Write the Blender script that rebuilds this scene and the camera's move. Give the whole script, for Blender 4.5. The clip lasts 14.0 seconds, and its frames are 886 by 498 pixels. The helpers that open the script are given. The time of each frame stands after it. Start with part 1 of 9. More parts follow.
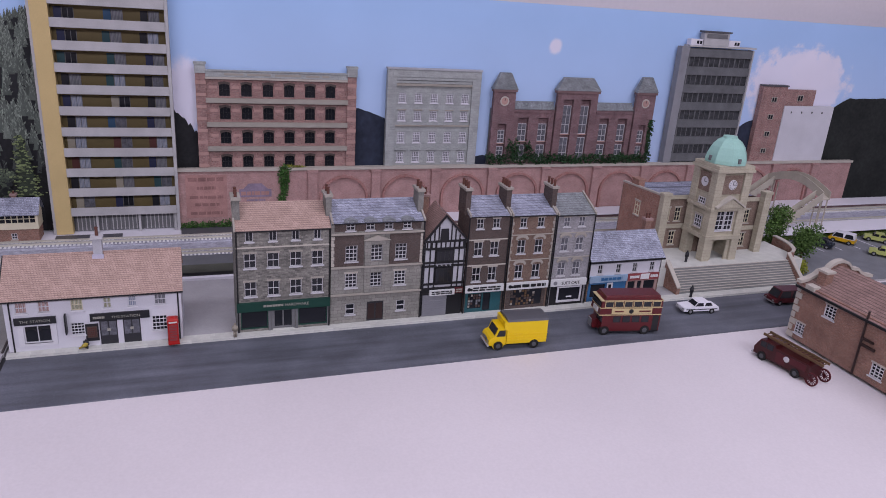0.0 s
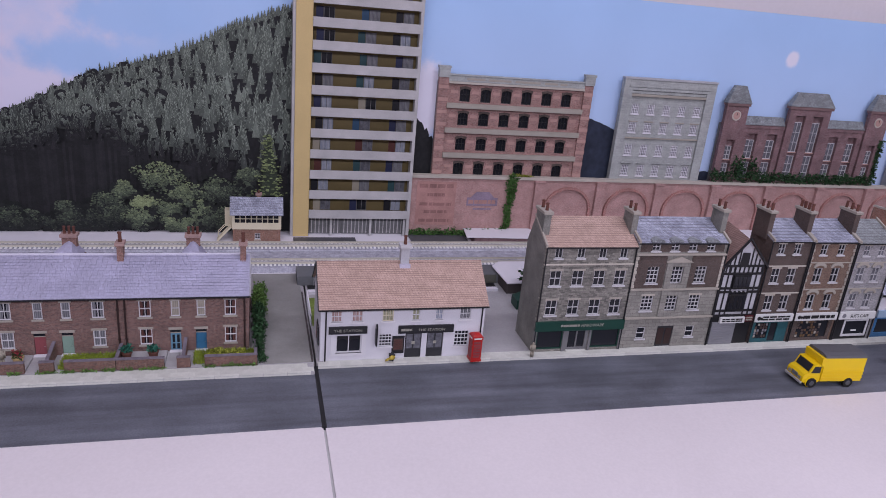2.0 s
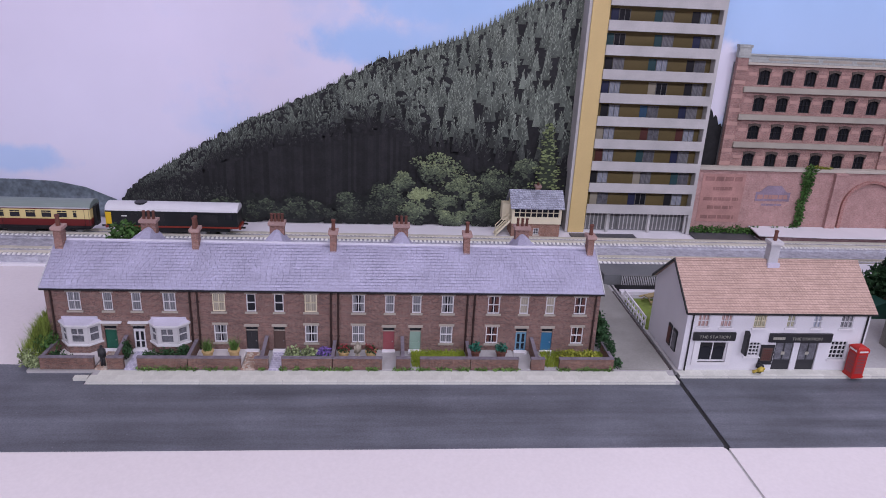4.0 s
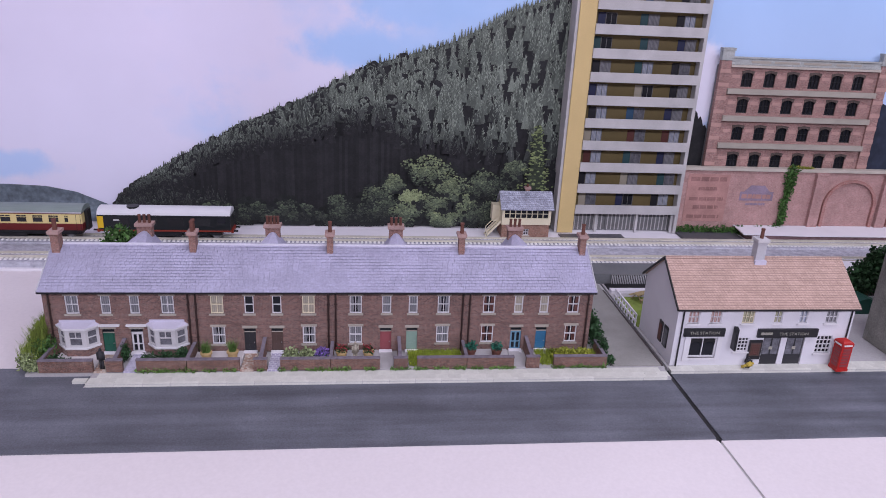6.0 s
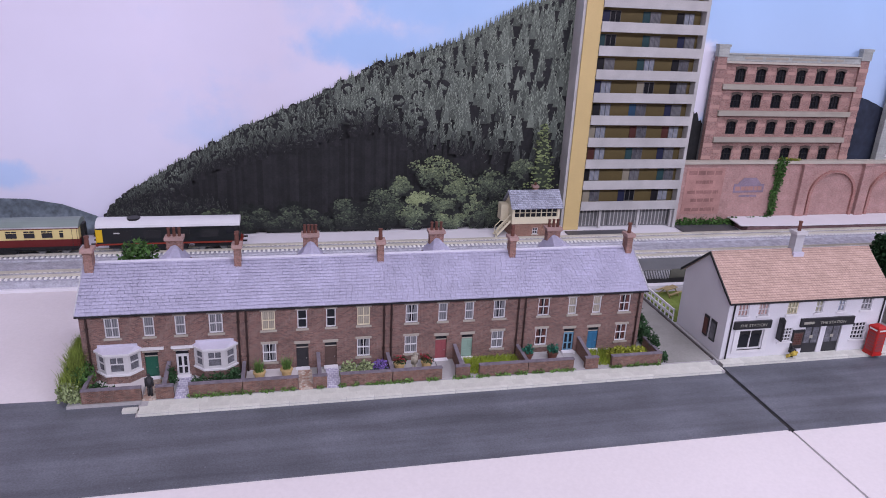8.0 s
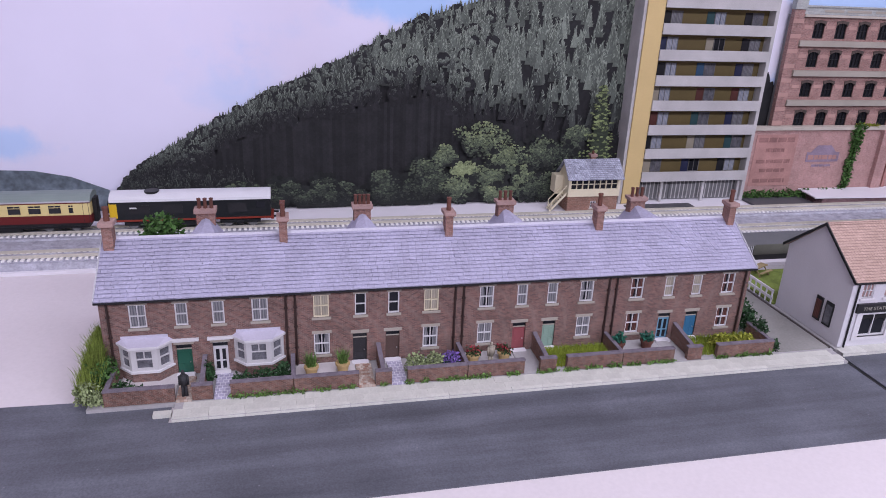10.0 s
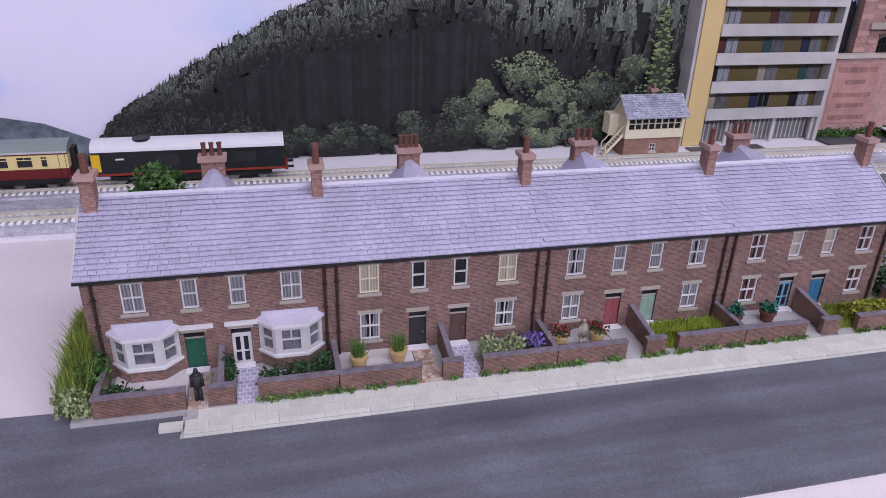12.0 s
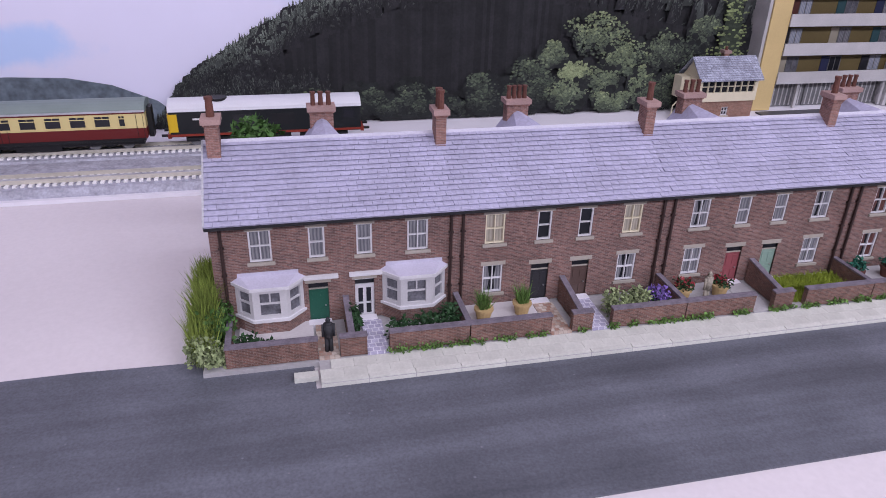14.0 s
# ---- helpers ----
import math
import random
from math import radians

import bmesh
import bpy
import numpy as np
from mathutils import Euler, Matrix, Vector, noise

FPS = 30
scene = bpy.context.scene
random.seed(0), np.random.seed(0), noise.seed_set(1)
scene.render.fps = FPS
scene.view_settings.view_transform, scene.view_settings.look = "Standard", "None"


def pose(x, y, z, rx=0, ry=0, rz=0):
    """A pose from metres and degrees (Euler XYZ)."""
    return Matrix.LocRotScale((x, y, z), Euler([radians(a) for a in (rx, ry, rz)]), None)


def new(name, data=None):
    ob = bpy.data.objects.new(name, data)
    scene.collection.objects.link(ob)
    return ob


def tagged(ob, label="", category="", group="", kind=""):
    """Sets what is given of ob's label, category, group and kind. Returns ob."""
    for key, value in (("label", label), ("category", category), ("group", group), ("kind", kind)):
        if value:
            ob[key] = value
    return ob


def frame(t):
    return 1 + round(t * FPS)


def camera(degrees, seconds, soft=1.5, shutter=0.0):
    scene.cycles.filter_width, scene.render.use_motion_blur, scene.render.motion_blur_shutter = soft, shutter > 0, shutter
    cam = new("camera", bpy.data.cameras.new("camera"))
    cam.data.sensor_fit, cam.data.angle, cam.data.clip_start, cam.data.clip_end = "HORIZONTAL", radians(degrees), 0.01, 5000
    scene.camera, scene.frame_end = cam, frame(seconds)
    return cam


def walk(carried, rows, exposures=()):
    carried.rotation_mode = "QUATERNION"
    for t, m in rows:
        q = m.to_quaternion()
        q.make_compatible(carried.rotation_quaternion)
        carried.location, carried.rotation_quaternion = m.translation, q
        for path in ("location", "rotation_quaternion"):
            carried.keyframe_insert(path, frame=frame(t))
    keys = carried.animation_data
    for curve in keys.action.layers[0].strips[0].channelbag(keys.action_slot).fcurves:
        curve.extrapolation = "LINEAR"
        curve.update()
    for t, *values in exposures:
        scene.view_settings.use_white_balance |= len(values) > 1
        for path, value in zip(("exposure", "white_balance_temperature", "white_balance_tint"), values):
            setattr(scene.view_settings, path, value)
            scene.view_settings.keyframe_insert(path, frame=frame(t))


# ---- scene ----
# Plan lengths are written in a unit of 1.136 m; K turns them into metres.
K = 1.136
cam = camera(64.2, 14.0, soft=0.95)
METRES, EYE, TILT, LEAN, TURN = 1.25, 0.460, 0.0, 0.0, -20.2
ROWS = [
    (0.0, 0.0, 0.0, 0.0, 1.39, -19.95, -3.84),
    (0.5, -0.0123, 0.0173, -0.0132, 6.9, -19.77, -2.94),
    (1.0, -0.084, 0.0306, -0.0192, 5.84, -20.73, -4.78),
    (1.5, -0.1826, 0.0255, -0.0164, 4.64, -21.1, -5.88),
    (2.0, -0.2683, 0.0255, -0.0214, 6.43, -19.95, -5.0),
    (2.5, -0.3393, 0.0335, -0.0249, 10.08, -19.47, -3.05),
    (3.0, -0.391, 0.0436, -0.0337, 12.08, -19.49, -2.1),
    (3.5, -0.4335, 0.0474, -0.0462, 13.54, -20.1, -2.25),
    (4.0, -0.4877, 0.0421, -0.0643, 16.0, -20.45, -2.58),
    (6.5, -0.4955, 0.0291, -0.0627, 14.28, -19.88, -2.54),
    (7.0, -0.4966, 0.0426, -0.0556, 13.6, -19.42, -2.68),
    (7.5, -0.557, 0.0352, -0.0729, 8.41, -20.77, -3.9),
    (8.0, -0.6071, 0.0237, -0.0667, 8.17, -20.13, -2.62),
    (10.5, -0.6893, 0.127, -0.1246, 7.95, -22.85, -2.06),
    (11.0, -0.7059, 0.1579, -0.137, 7.56, -25.5, -1.58),
    (11.5, -0.7131, 0.1817, -0.1312, 6.93, -24.61, -1.65),
    (12.0, -0.7337, 0.1907, -0.1475, 7.06, -25.38, -1.62),
    (12.5, -0.7606, 0.1893, -0.1567, 7.66, -25.97, -1.41),
    (13.0, -0.7806, 0.1877, -0.1651, 7.95, -26.47, -1.45),
    (13.5, -0.7941, 0.185, -0.1656, 8.05, -26.46, -1.52),
    (14.0, -0.796, 0.1851, -0.1703, 7.41, -26.68, -1.42),
]
walk(cam, [(t, pose(0, 0, EYE, TILT, LEAN, TURN) @ pose(METRES * x, METRES * y, METRES * z, 90 + pitch, roll, yaw)) for t, x, y, z, yaw, pitch, roll in ROWS],
     exposures=[(0.0, 0.04), (1.5, 0.08), (3.0, 0.29), (6.5, 0.48), (11.0, 0.59), (14.0, 0.58)])

# ---- light: a room with ceiling strip lights above the layout ----
world = bpy.data.worlds.new("room_air")
scene.world = world
world.use_nodes = True
world.node_tree.nodes["Background"].inputs[0].default_value = (0.8, 0.8, 0.95, 1)
world.node_tree.nodes["Background"].inputs[1].default_value = 0.15


def ceiling_lamp(x, y, z, w, d, power):
    data = bpy.data.lights.new("strip_light", "AREA")
    data.shape, data.size, data.size_y, data.energy = "RECTANGLE", w, d, power
    data.color = (0.93, 0.905, 1.09)
    ob = new("strip_light", data)
    ob.matrix_world = pose(x, y, z)
    return ob


ceiling_lamp(-1.25, -1.70, 1.70, 1.8, 0.35, 60)
ceiling_lamp(1.0, -1.75, 1.70, 1.8, 0.35, 51)
ceiling_lamp(0.60, 0.35, 1.70, 3.2, 0.25, 19)


# ---- materials ----
def base(name, rough=0.7, metal=0.0):
    m = bpy.data.materials.new(name)
    m.use_nodes = True
    nt = m.node_tree
    b = nt.nodes["Principled BSDF"]
    b.inputs["Roughness"].default_value = rough
    b.inputs["Metallic"].default_value = metal
    b.inputs["Specular IOR Level"].default_value = 0.32
    return m, nt, b


def node(nt, kind, **vals):
    n = nt.nodes.new(kind)
    for k, v in vals.items():
        n.inputs[k].default_value = v
    return n


def rgb(c):
    return (c[0], c[1], c[2], 1)


def vary(nt, col, amount, scale, coord, detail=4):
    """Lightens and darkens a colour by noise of that scale."""
    nz = node(nt, "ShaderNodeTexNoise", Scale=scale, Detail=detail)
    nt.links.new(coord, nz.inputs["Vector"])
    ramp = node(nt, "ShaderNodeMapRange")
    for k, v in (("From Min", 0.25), ("From Max", 0.75), ("To Min", 1 - amount), ("To Max", 1 + amount)):
        ramp.inputs[k].default_value = v
    nt.links.new(nz.outputs["Fac"], ramp.inputs["Value"])
    mul = nt.nodes.new("ShaderNodeVectorMath")
    mul.operation = "SCALE"
    nt.links.new(col, mul.inputs[0])
    nt.links.new(ramp.outputs["Result"], mul.inputs["Scale"])
    return mul.outputs["Vector"]


def flat_coord(nt):
    """(x + y, z) of the object's own space, for walls."""
    tc = nt.nodes.new("ShaderNodeTexCoord")
    sep = nt.nodes.new("ShaderNodeSeparateXYZ")
    nt.links.new(tc.outputs["Object"], sep.inputs[0])
    add = nt.nodes.new("ShaderNodeMath")
    nt.links.new(sep.outputs["X"], add.inputs[0])
    nt.links.new(sep.outputs["Y"], add.inputs[1])
    com = nt.nodes.new("ShaderNodeCombineXYZ")
    nt.links.new(add.outputs[0], com.inputs["X"])
    nt.links.new(sep.outputs["Z"], com.inputs["Y"])
    return com.outputs[0], tc.outputs["Object"]


def relief(nt, b, height, strength, distance):
    bp = node(nt, "ShaderNodeBump", Strength=strength, Distance=distance)
    nt.links.new(height, bp.inputs["Height"])
    nt.links.new(bp.outputs["Normal"], b.inputs["Normal"])


def plain(name, c, rough=0.6, amount=0.12, fine=900, coarse=40, metal=0.0, bump=0.15, spread=0.0):
    m, nt, b = base(name, rough, metal)
    tc = nt.nodes.new("ShaderNodeTexCoord")
    col = node(nt, "ShaderNodeRGB")
    col.outputs[0].default_value = rgb(c)
    out = vary(nt, col.outputs[0], amount, coarse, tc.outputs["Object"])
    out = vary(nt, out, amount * 0.8, fine, tc.outputs["Object"])
    if spread:
        info = nt.nodes.new("ShaderNodeObjectInfo")
        geo = nt.nodes.new("ShaderNodeNewGeometry")
        mix = nt.nodes.new("ShaderNodeMath")
        nt.links.new(info.outputs["Random"], mix.inputs[0])
        nt.links.new(geo.outputs["Random Per Island"], mix.inputs[1])
        fr = nt.nodes.new("ShaderNodeMath")
        fr.operation = "FRACT"
        nt.links.new(mix.outputs[0], fr.inputs[0])
        mr = node(nt, "ShaderNodeMapRange")
        mr.inputs["To Min"].default_value, mr.inputs["To Max"].default_value = 1 - spread, 1 + spread
        nt.links.new(fr.outputs[0], mr.inputs["Value"])
        mul = nt.nodes.new("ShaderNodeVectorMath")
        mul.operation = "SCALE"
        nt.links.new(out, mul.inputs[0])
        nt.links.new(mr.outputs["Result"], mul.inputs["Scale"])
        out = mul.outputs["Vector"]
    nt.links.new(out, b.inputs["Base Color"])
    nz = node(nt, "ShaderNodeTexNoise", Scale=fine, Detail=3)
    nt.links.new(tc.outputs["Object"], nz.inputs["Vector"])
    if bump:
        relief(nt, b, nz.outputs["Fac"], bump, 0.0006)
    return m


def masonry(name, c1, c2, mortar, bw=0.0032, bh=0.00105, joint=0.00012, rough=0.85, amount=0.16, bump=0.35, floor=False):
    m, nt, b = base(name, rough)
    uv, obj = flat_coord(nt)
    if floor:
        uv = obj
    br = node(nt, "ShaderNodeTexBrick", Scale=1.0)
    br.inputs["Color1"].default_value, br.inputs["Color2"].default_value = rgb(c1), rgb(c2)
    br.inputs["Mortar"].default_value = rgb(mortar)
    br.inputs["Mortar Size"].default_value, br.inputs["Brick Width"].default_value, br.inputs["Row Height"].default_value = joint, bw, bh
    br.inputs["Mortar Smooth"].default_value = 0.3
    nt.links.new(uv, br.inputs["Vector"])
    out = vary(nt, br.outputs["Color"], amount, 45, obj)
    out = vary(nt, out, amount, 420, obj)
    nt.links.new(out, b.inputs["Base Color"])
    inv = node(nt, "ShaderNodeMath")
    inv.operation = "SUBTRACT"
    inv.inputs[0].default_value = 1.0
    nt.links.new(br.outputs["Fac"], inv.inputs[1])
    relief(nt, b, inv.outputs[0], bump, 0.0004)
    return m


def banded(name, c1, c2, rough=0.5, scale=900):
    """Hanging folds: thin upright stripes, the folds' light and shade put into the colour."""
    m, nt, b = base(name, rough)
    uv, obj = flat_coord(nt)
    wv = node(nt, "ShaderNodeTexWave", Scale=scale / 6.28, Distortion=1.5)
    nt.links.new(uv, wv.inputs["Vector"])
    mx = nt.nodes.new("ShaderNodeMix")
    mx.data_type = "RGBA"
    mx.inputs[6].default_value, mx.inputs[7].default_value = rgb(c1), rgb(c2)
    nt.links.new(wv.outputs["Fac"], mx.inputs[0])
    nt.links.new(vary(nt, mx.outputs[2], 0.15, 120, obj), b.inputs["Base Color"])
    return m


def road_card():
    """Matt dark card with long streaks of wear along the road and pale specks."""
    m, nt, b = base("road_card", 0.55)
    tc = nt.nodes.new("ShaderNodeTexCoord")
    mp = node(nt, "ShaderNodeMapping")
    mp.inputs["Scale"].default_value = (5.0, 60.0, 1.0)
    nt.links.new(tc.outputs["Object"], mp.inputs["Vector"])
    col = node(nt, "ShaderNodeRGB")
    col.outputs[0].default_value = (0.101, 0.107, 0.130, 1)
    out = vary(nt, col.outputs[0], 0.34, 1.0, mp.outputs[0], 5)
    out = vary(nt, out, 0.25, 16, tc.outputs["Object"])
    out = vary(nt, out, 0.22, 700, tc.outputs["Object"])
    vo = node(nt, "ShaderNodeTexVoronoi", Scale=70.0)
    nt.links.new(tc.outputs["Object"], vo.inputs["Vector"])
    mr = node(nt, "ShaderNodeMapRange")
    for k, v in (("From Min", 0.035), ("From Max", 0.06), ("To Min", 0.55), ("To Max", 0.0)):
        mr.inputs[k].default_value = v
    nt.links.new(vo.outputs["Distance"], mr.inputs["Value"])
    mx = nt.nodes.new("ShaderNodeMix")
    mx.data_type = "RGBA"
    mx.inputs[7].default_value = (0.22, 0.22, 0.25, 1)
    nt.links.new(mr.outputs["Result"], mx.inputs[0])
    nt.links.new(out, mx.inputs[6])
    nt.links.new(mx.outputs[2], b.inputs["Base Color"])
    nz = node(nt, "ShaderNodeTexNoise", Scale=500.0, Detail=3)
    nt.links.new(tc.outputs["Object"], nz.inputs["Vector"])
    relief(nt, b, nz.outputs["Fac"], 0.2, 0.0006)
    return m


WHITE = plain("white_paint", (0.60, 0.59, 0.62), 0.5, 0.07)
CREAM = plain("cream_paint", (0.66, 0.60, 0.45), 0.5, 0.06)
BOARD = plain("white_board", (0.63, 0.585, 0.605), 0.55, 0.045, 300, 5, bump=0.05)
ROAD = road_card()
PAVE = plain("paving", (0.535, 0.535, 0.495), 0.75, 0.10, 700, 60, spread=0.06)
YARD = plain("yard_card", (0.36, 0.35, 0.36), 0.75, 0.12, 500, 20)
BRICK = masonry("terrace_brick", (0.212, 0.110, 0.092), (0.100, 0.058, 0.052), (0.235, 0.185, 0.172), joint=0.00015, amount=0.22)
STACK = masonry("stack_brick", (0.26, 0.135, 0.11), (0.16, 0.085, 0.072), (0.27, 0.20, 0.18), amount=0.25)
GARDEN = masonry("garden_brick", (0.185, 0.093, 0.072), (0.105, 0.058, 0.048), (0.22, 0.175, 0.155), amount=0.25)
BAND = plain("pale_brick_band", (0.42, 0.26, 0.23), 0.85, 0.12)
BRICK_PINK = masonry("pink_brick", (0.430, 0.253, 0.236), (0.340, 0.195, 0.184), (0.41, 0.285, 0.27), joint=0.00014, amount=0.17)
BRICK_WH = masonry("warehouse_brick", (0.35, 0.19, 0.17), (0.22, 0.11, 0.10), (0.36, 0.27, 0.25), joint=0.00016, amount=0.24)
BRICK_SCHOOL = masonry("school_brick", (0.215, 0.118, 0.125), (0.120, 0.068, 0.074), (0.27, 0.205, 0.21), amount=0.26)
SCHOOL_TRIM = plain("dark_school_trim", (0.20, 0.125, 0.125), 0.85, 0.15)
BRICK_RED = masonry("red_brick", (0.29, 0.155, 0.115), (0.20, 0.105, 0.080), (0.31, 0.23, 0.19), amount=0.24)
BRICK_DARK = masonry("dark_brick", (0.085, 0.058, 0.05), (0.06, 0.045, 0.042), (0.13, 0.11, 0.10))
BRICK_BROWN = masonry("brown_brick", (0.165, 0.102, 0.078), (0.12, 0.076, 0.06), (0.24, 0.19, 0.15))
BRICK_BUFF = masonry("buff_brick", (0.23, 0.158, 0.125), (0.165, 0.112, 0.09), (0.29, 0.23, 0.18))
STONE = masonry("rubble_stone", (0.245, 0.232, 0.205), (0.105, 0.100, 0.092), (0.165, 0.156, 0.145), 0.0058, 0.0024, 0.0002, amount=0.3)
ASHLAR = masonry("ashlar_stone", (0.262, 0.252, 0.228), (0.205, 0.197, 0.18), (0.14, 0.13, 0.115), 0.011, 0.0052, 0.00026, amount=0.18)
ASHLAR_GREY = masonry("grey_ashlar", (0.375, 0.39, 0.385), (0.325, 0.338, 0.335), (0.26, 0.268, 0.265), 0.010, 0.005, 0.00018, amount=0.14)
STONE_BUFF = masonry("buff_stone", (0.45, 0.41, 0.315), (0.40, 0.362, 0.28), (0.30, 0.265, 0.21), 0.011, 0.0062, 0.0002, amount=0.08)
GREYBRICK = masonry("grey_brick", (0.30, 0.29, 0.305), (0.20, 0.195, 0.205), (0.33, 0.32, 0.33), amount=0.22)
ROUGHCAST = plain("grey_roughcast", (0.185, 0.18, 0.165), 0.95, 0.3, 450, 40, bump=0.8)
CONCRETE = plain("concrete", (0.43, 0.42, 0.425), 0.8, 0.14, 900, 30)
CONCRETE_D = plain("dark_concrete", (0.15, 0.15, 0.155), 0.8, 0.14, 900, 30)
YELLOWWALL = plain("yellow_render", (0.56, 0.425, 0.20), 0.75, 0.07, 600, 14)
# ochre of the flat fronts, with the balconies' shade mixed into the colour
OCHRE_SHADED = plain("shaded_ochre_panel", (0.135, 0.102, 0.042), 0.6, 0.1)
SLATE = plain("lilac_slate", (0.375, 0.365, 0.485), 0.6, 0.17, 420, 26, bump=0.45, spread=0.045)
SLATE_ROWS = masonry("slate_rows", (0.355, 0.375, 0.46), (0.225, 0.235, 0.30), (0.11, 0.11, 0.145), 0.0036, 0.0023, 0.0002, rough=0.5, amount=0.32)
SLATE_GREY = masonry("grey_slate_rows", (0.255, 0.275, 0.285), (0.18, 0.193, 0.205), (0.10, 0.10, 0.11), 0.0036, 0.0023, 0.0002, rough=0.55, amount=0.28)
TILE_PINK = masonry("pink_tile_rows", (0.46, 0.325, 0.275), (0.375, 0.26, 0.22), (0.24, 0.16, 0.135), 0.0034, 0.0019, 0.00024, rough=0.75, amount=0.10)
TILE_BROWN = masonry("brown_tile_rows", (0.29, 0.185, 0.165), (0.24, 0.15, 0.135), (0.12, 0.08, 0.07), 0.0034, 0.0022, 0.0003, rough=0.8)
RENDER = plain("lilac_white_render", (0.58, 0.57, 0.615), 0.8, 0.07, 700, 18)
BLACK = plain("black_paint", (0.014, 0.014, 0.016), 0.45, 0.2)
PIPE = plain("dark_pipe", (0.035, 0.02, 0.018), 0.5, 0.2)
STONETRIM = plain("stone_trim", (0.34, 0.31, 0.27), 0.8, 0.1)
COPING = plain("coping_stone", (0.45, 0.41, 0.36), 0.8, 0.1)
COPING_BLUE = plain("blue_coping", (0.155, 0.135, 0.165), 0.75, 0.3, 900, 200)
POT = plain("clay_pot", (0.115, 0.047, 0.036), 0.8, 0.25)
PLANTER = plain("yellow_clay", (0.44, 0.31, 0.15), 0.7, 0.12)
GLASS, _nt, _b = base("dark_pane", 0.12)
_b.inputs["Base Color"].default_value = (0.018, 0.019, 0.024, 1)
GLASS_GREY = plain("grey_pane", (0.13, 0.13, 0.15), 0.25, 0.35, 700, 150, bump=0)
NET = banded("net_curtain", (0.24, 0.24, 0.255), (0.11, 0.11, 0.13))
NET_CREAM = banded("cream_blind", (0.38, 0.35, 0.29), (0.28, 0.25, 0.21))
NET_ROSE = banded("rose_curtain", (0.34, 0.19, 0.18), (0.45, 0.36, 0.34))
NET_OLIVE = banded("olive_curtain", (0.26, 0.25, 0.14), (0.40, 0.40, 0.33))
NET_BLUE = banded("blue_curtain", (0.21, 0.24, 0.32), (0.40, 0.41, 0.45))
CURTAIN_RED = banded("brown_curtain", (0.13, 0.05, 0.042), (0.06, 0.027, 0.024))
D_GREEN = plain("green_door", (0.018, 0.088, 0.060), 0.4, 0.1)
D_GREY = plain("charcoal_door", (0.03, 0.03, 0.035), 0.4, 0.1)
D_BROWN = plain("brown_door", (0.085, 0.055, 0.048), 0.45, 0.1)
D_RED = plain("red_door", (0.23, 0.065, 0.075), 0.45, 0.12)
D_PALE = plain("pale_green_door", (0.22, 0.32, 0.27), 0.45, 0.1)
D_SKY = plain("light_blue_door", (0.12, 0.25, 0.36), 0.4, 0.1)
D_BLUE = plain("blue_door", (0.035, 0.13, 0.24), 0.4, 0.1)
SIGN = plain("sign_black", (0.02, 0.02, 0.023), 0.4, 0.15)
SIGN_W = plain("sign_white", (0.62, 0.62, 0.62), 0.5, 0.08)
LETTER = plain("sign_letter", (0.30, 0.29, 0.25), 0.5, 0.1)
SHOP_GREEN = plain("shop_green", (0.009, 0.045, 0.033), 0.45, 0.1)
SHOP_BLUE = plain("shop_blue", (0.035, 0.125, 0.27), 0.45, 0.15)
SHOP_SKY = plain("shop_sky", (0.27, 0.37, 0.50), 0.45, 0.15)
SHOP_RED = plain("shop_red", (0.23, 0.05, 0.055), 0.45, 0.15)
SHOP_TEAL = plain("shop_teal", (0.022, 0.085, 0.10), 0.45, 0.2)
SHUTTER = plain("grey_shutter", (0.20, 0.20, 0.22), 0.5, 0.1)
PHONE_RED = plain("post_red", (0.37, 0.017, 0.015), 0.35, 0.06)
COPPER = plain("verdigris", (0.31, 0.53, 0.46), 0.6, 0.06, 500, 40)
# dark sides and frames; also the added sheets that stand for unlit rooms
DARKWALL = plain("dark_sides_unlit_rooms", (0.06, 0.05, 0.05), 0.8, 0.25)
YELLOW = plain("van_yellow", (0.74, 0.50, 0.008), 0.3, 0.03)
VAN_GREY = plain("van_roof_grey", (0.085, 0.085, 0.095), 0.5, 0.08)
BUS_RED = plain("bus_red", (0.090, 0.010, 0.013), 0.3, 0.05)
BUS_CREAM = plain("bus_cream", (0.52, 0.42, 0.225), 0.35, 0.05)
CAR_WHITE = plain("car_white", (0.74, 0.73, 0.78), 0.25, 0.03)
MAROON = plain("maroon_paint", (0.075, 0.010, 0.014), 0.3, 0.05)
FIRE_RED = plain("fire_red", (0.045, 0.007, 0.008), 0.3, 0.08)
CAR_YELLOW = plain("car_yellow", (0.55, 0.32, 0.012), 0.3, 0.04)
CAR_LIME = plain("car_lime", (0.40, 0.43, 0.14), 0.3, 0.04)
CAR_DARK = plain("car_dark", (0.02, 0.025, 0.035), 0.25, 0.05)
TYRE = plain("tyre_rubber", (0.012, 0.012, 0.012), 0.8, 0.2)
CHROME = plain("dull_chrome", (0.45, 0.45, 0.45), 0.3, 0.08, metal=0.8)
WOOD = plain("ladder_wood", (0.12, 0.07, 0.035), 0.7, 0.2)
COACH_CREAM = plain("coach_cream", (0.62, 0.52, 0.24), 0.35, 0.04)
COACH_RED = plain("coach_crimson", (0.115, 0.014, 0.014), 0.35, 0.05)
COACH_ROOF = plain("coach_roof", (0.19, 0.235, 0.225), 0.5, 0.06)
LOCO_ROOF = plain("loco_roof", (0.60, 0.60, 0.64), 0.5, 0.05)
LOCO_SIDE = plain("loco_side", (0.012, 0.014, 0.016), 0.4, 0.1)
VAN_DARK = plain("loco_grille", (0.020, 0.020, 0.023), 0.6, 0.3)
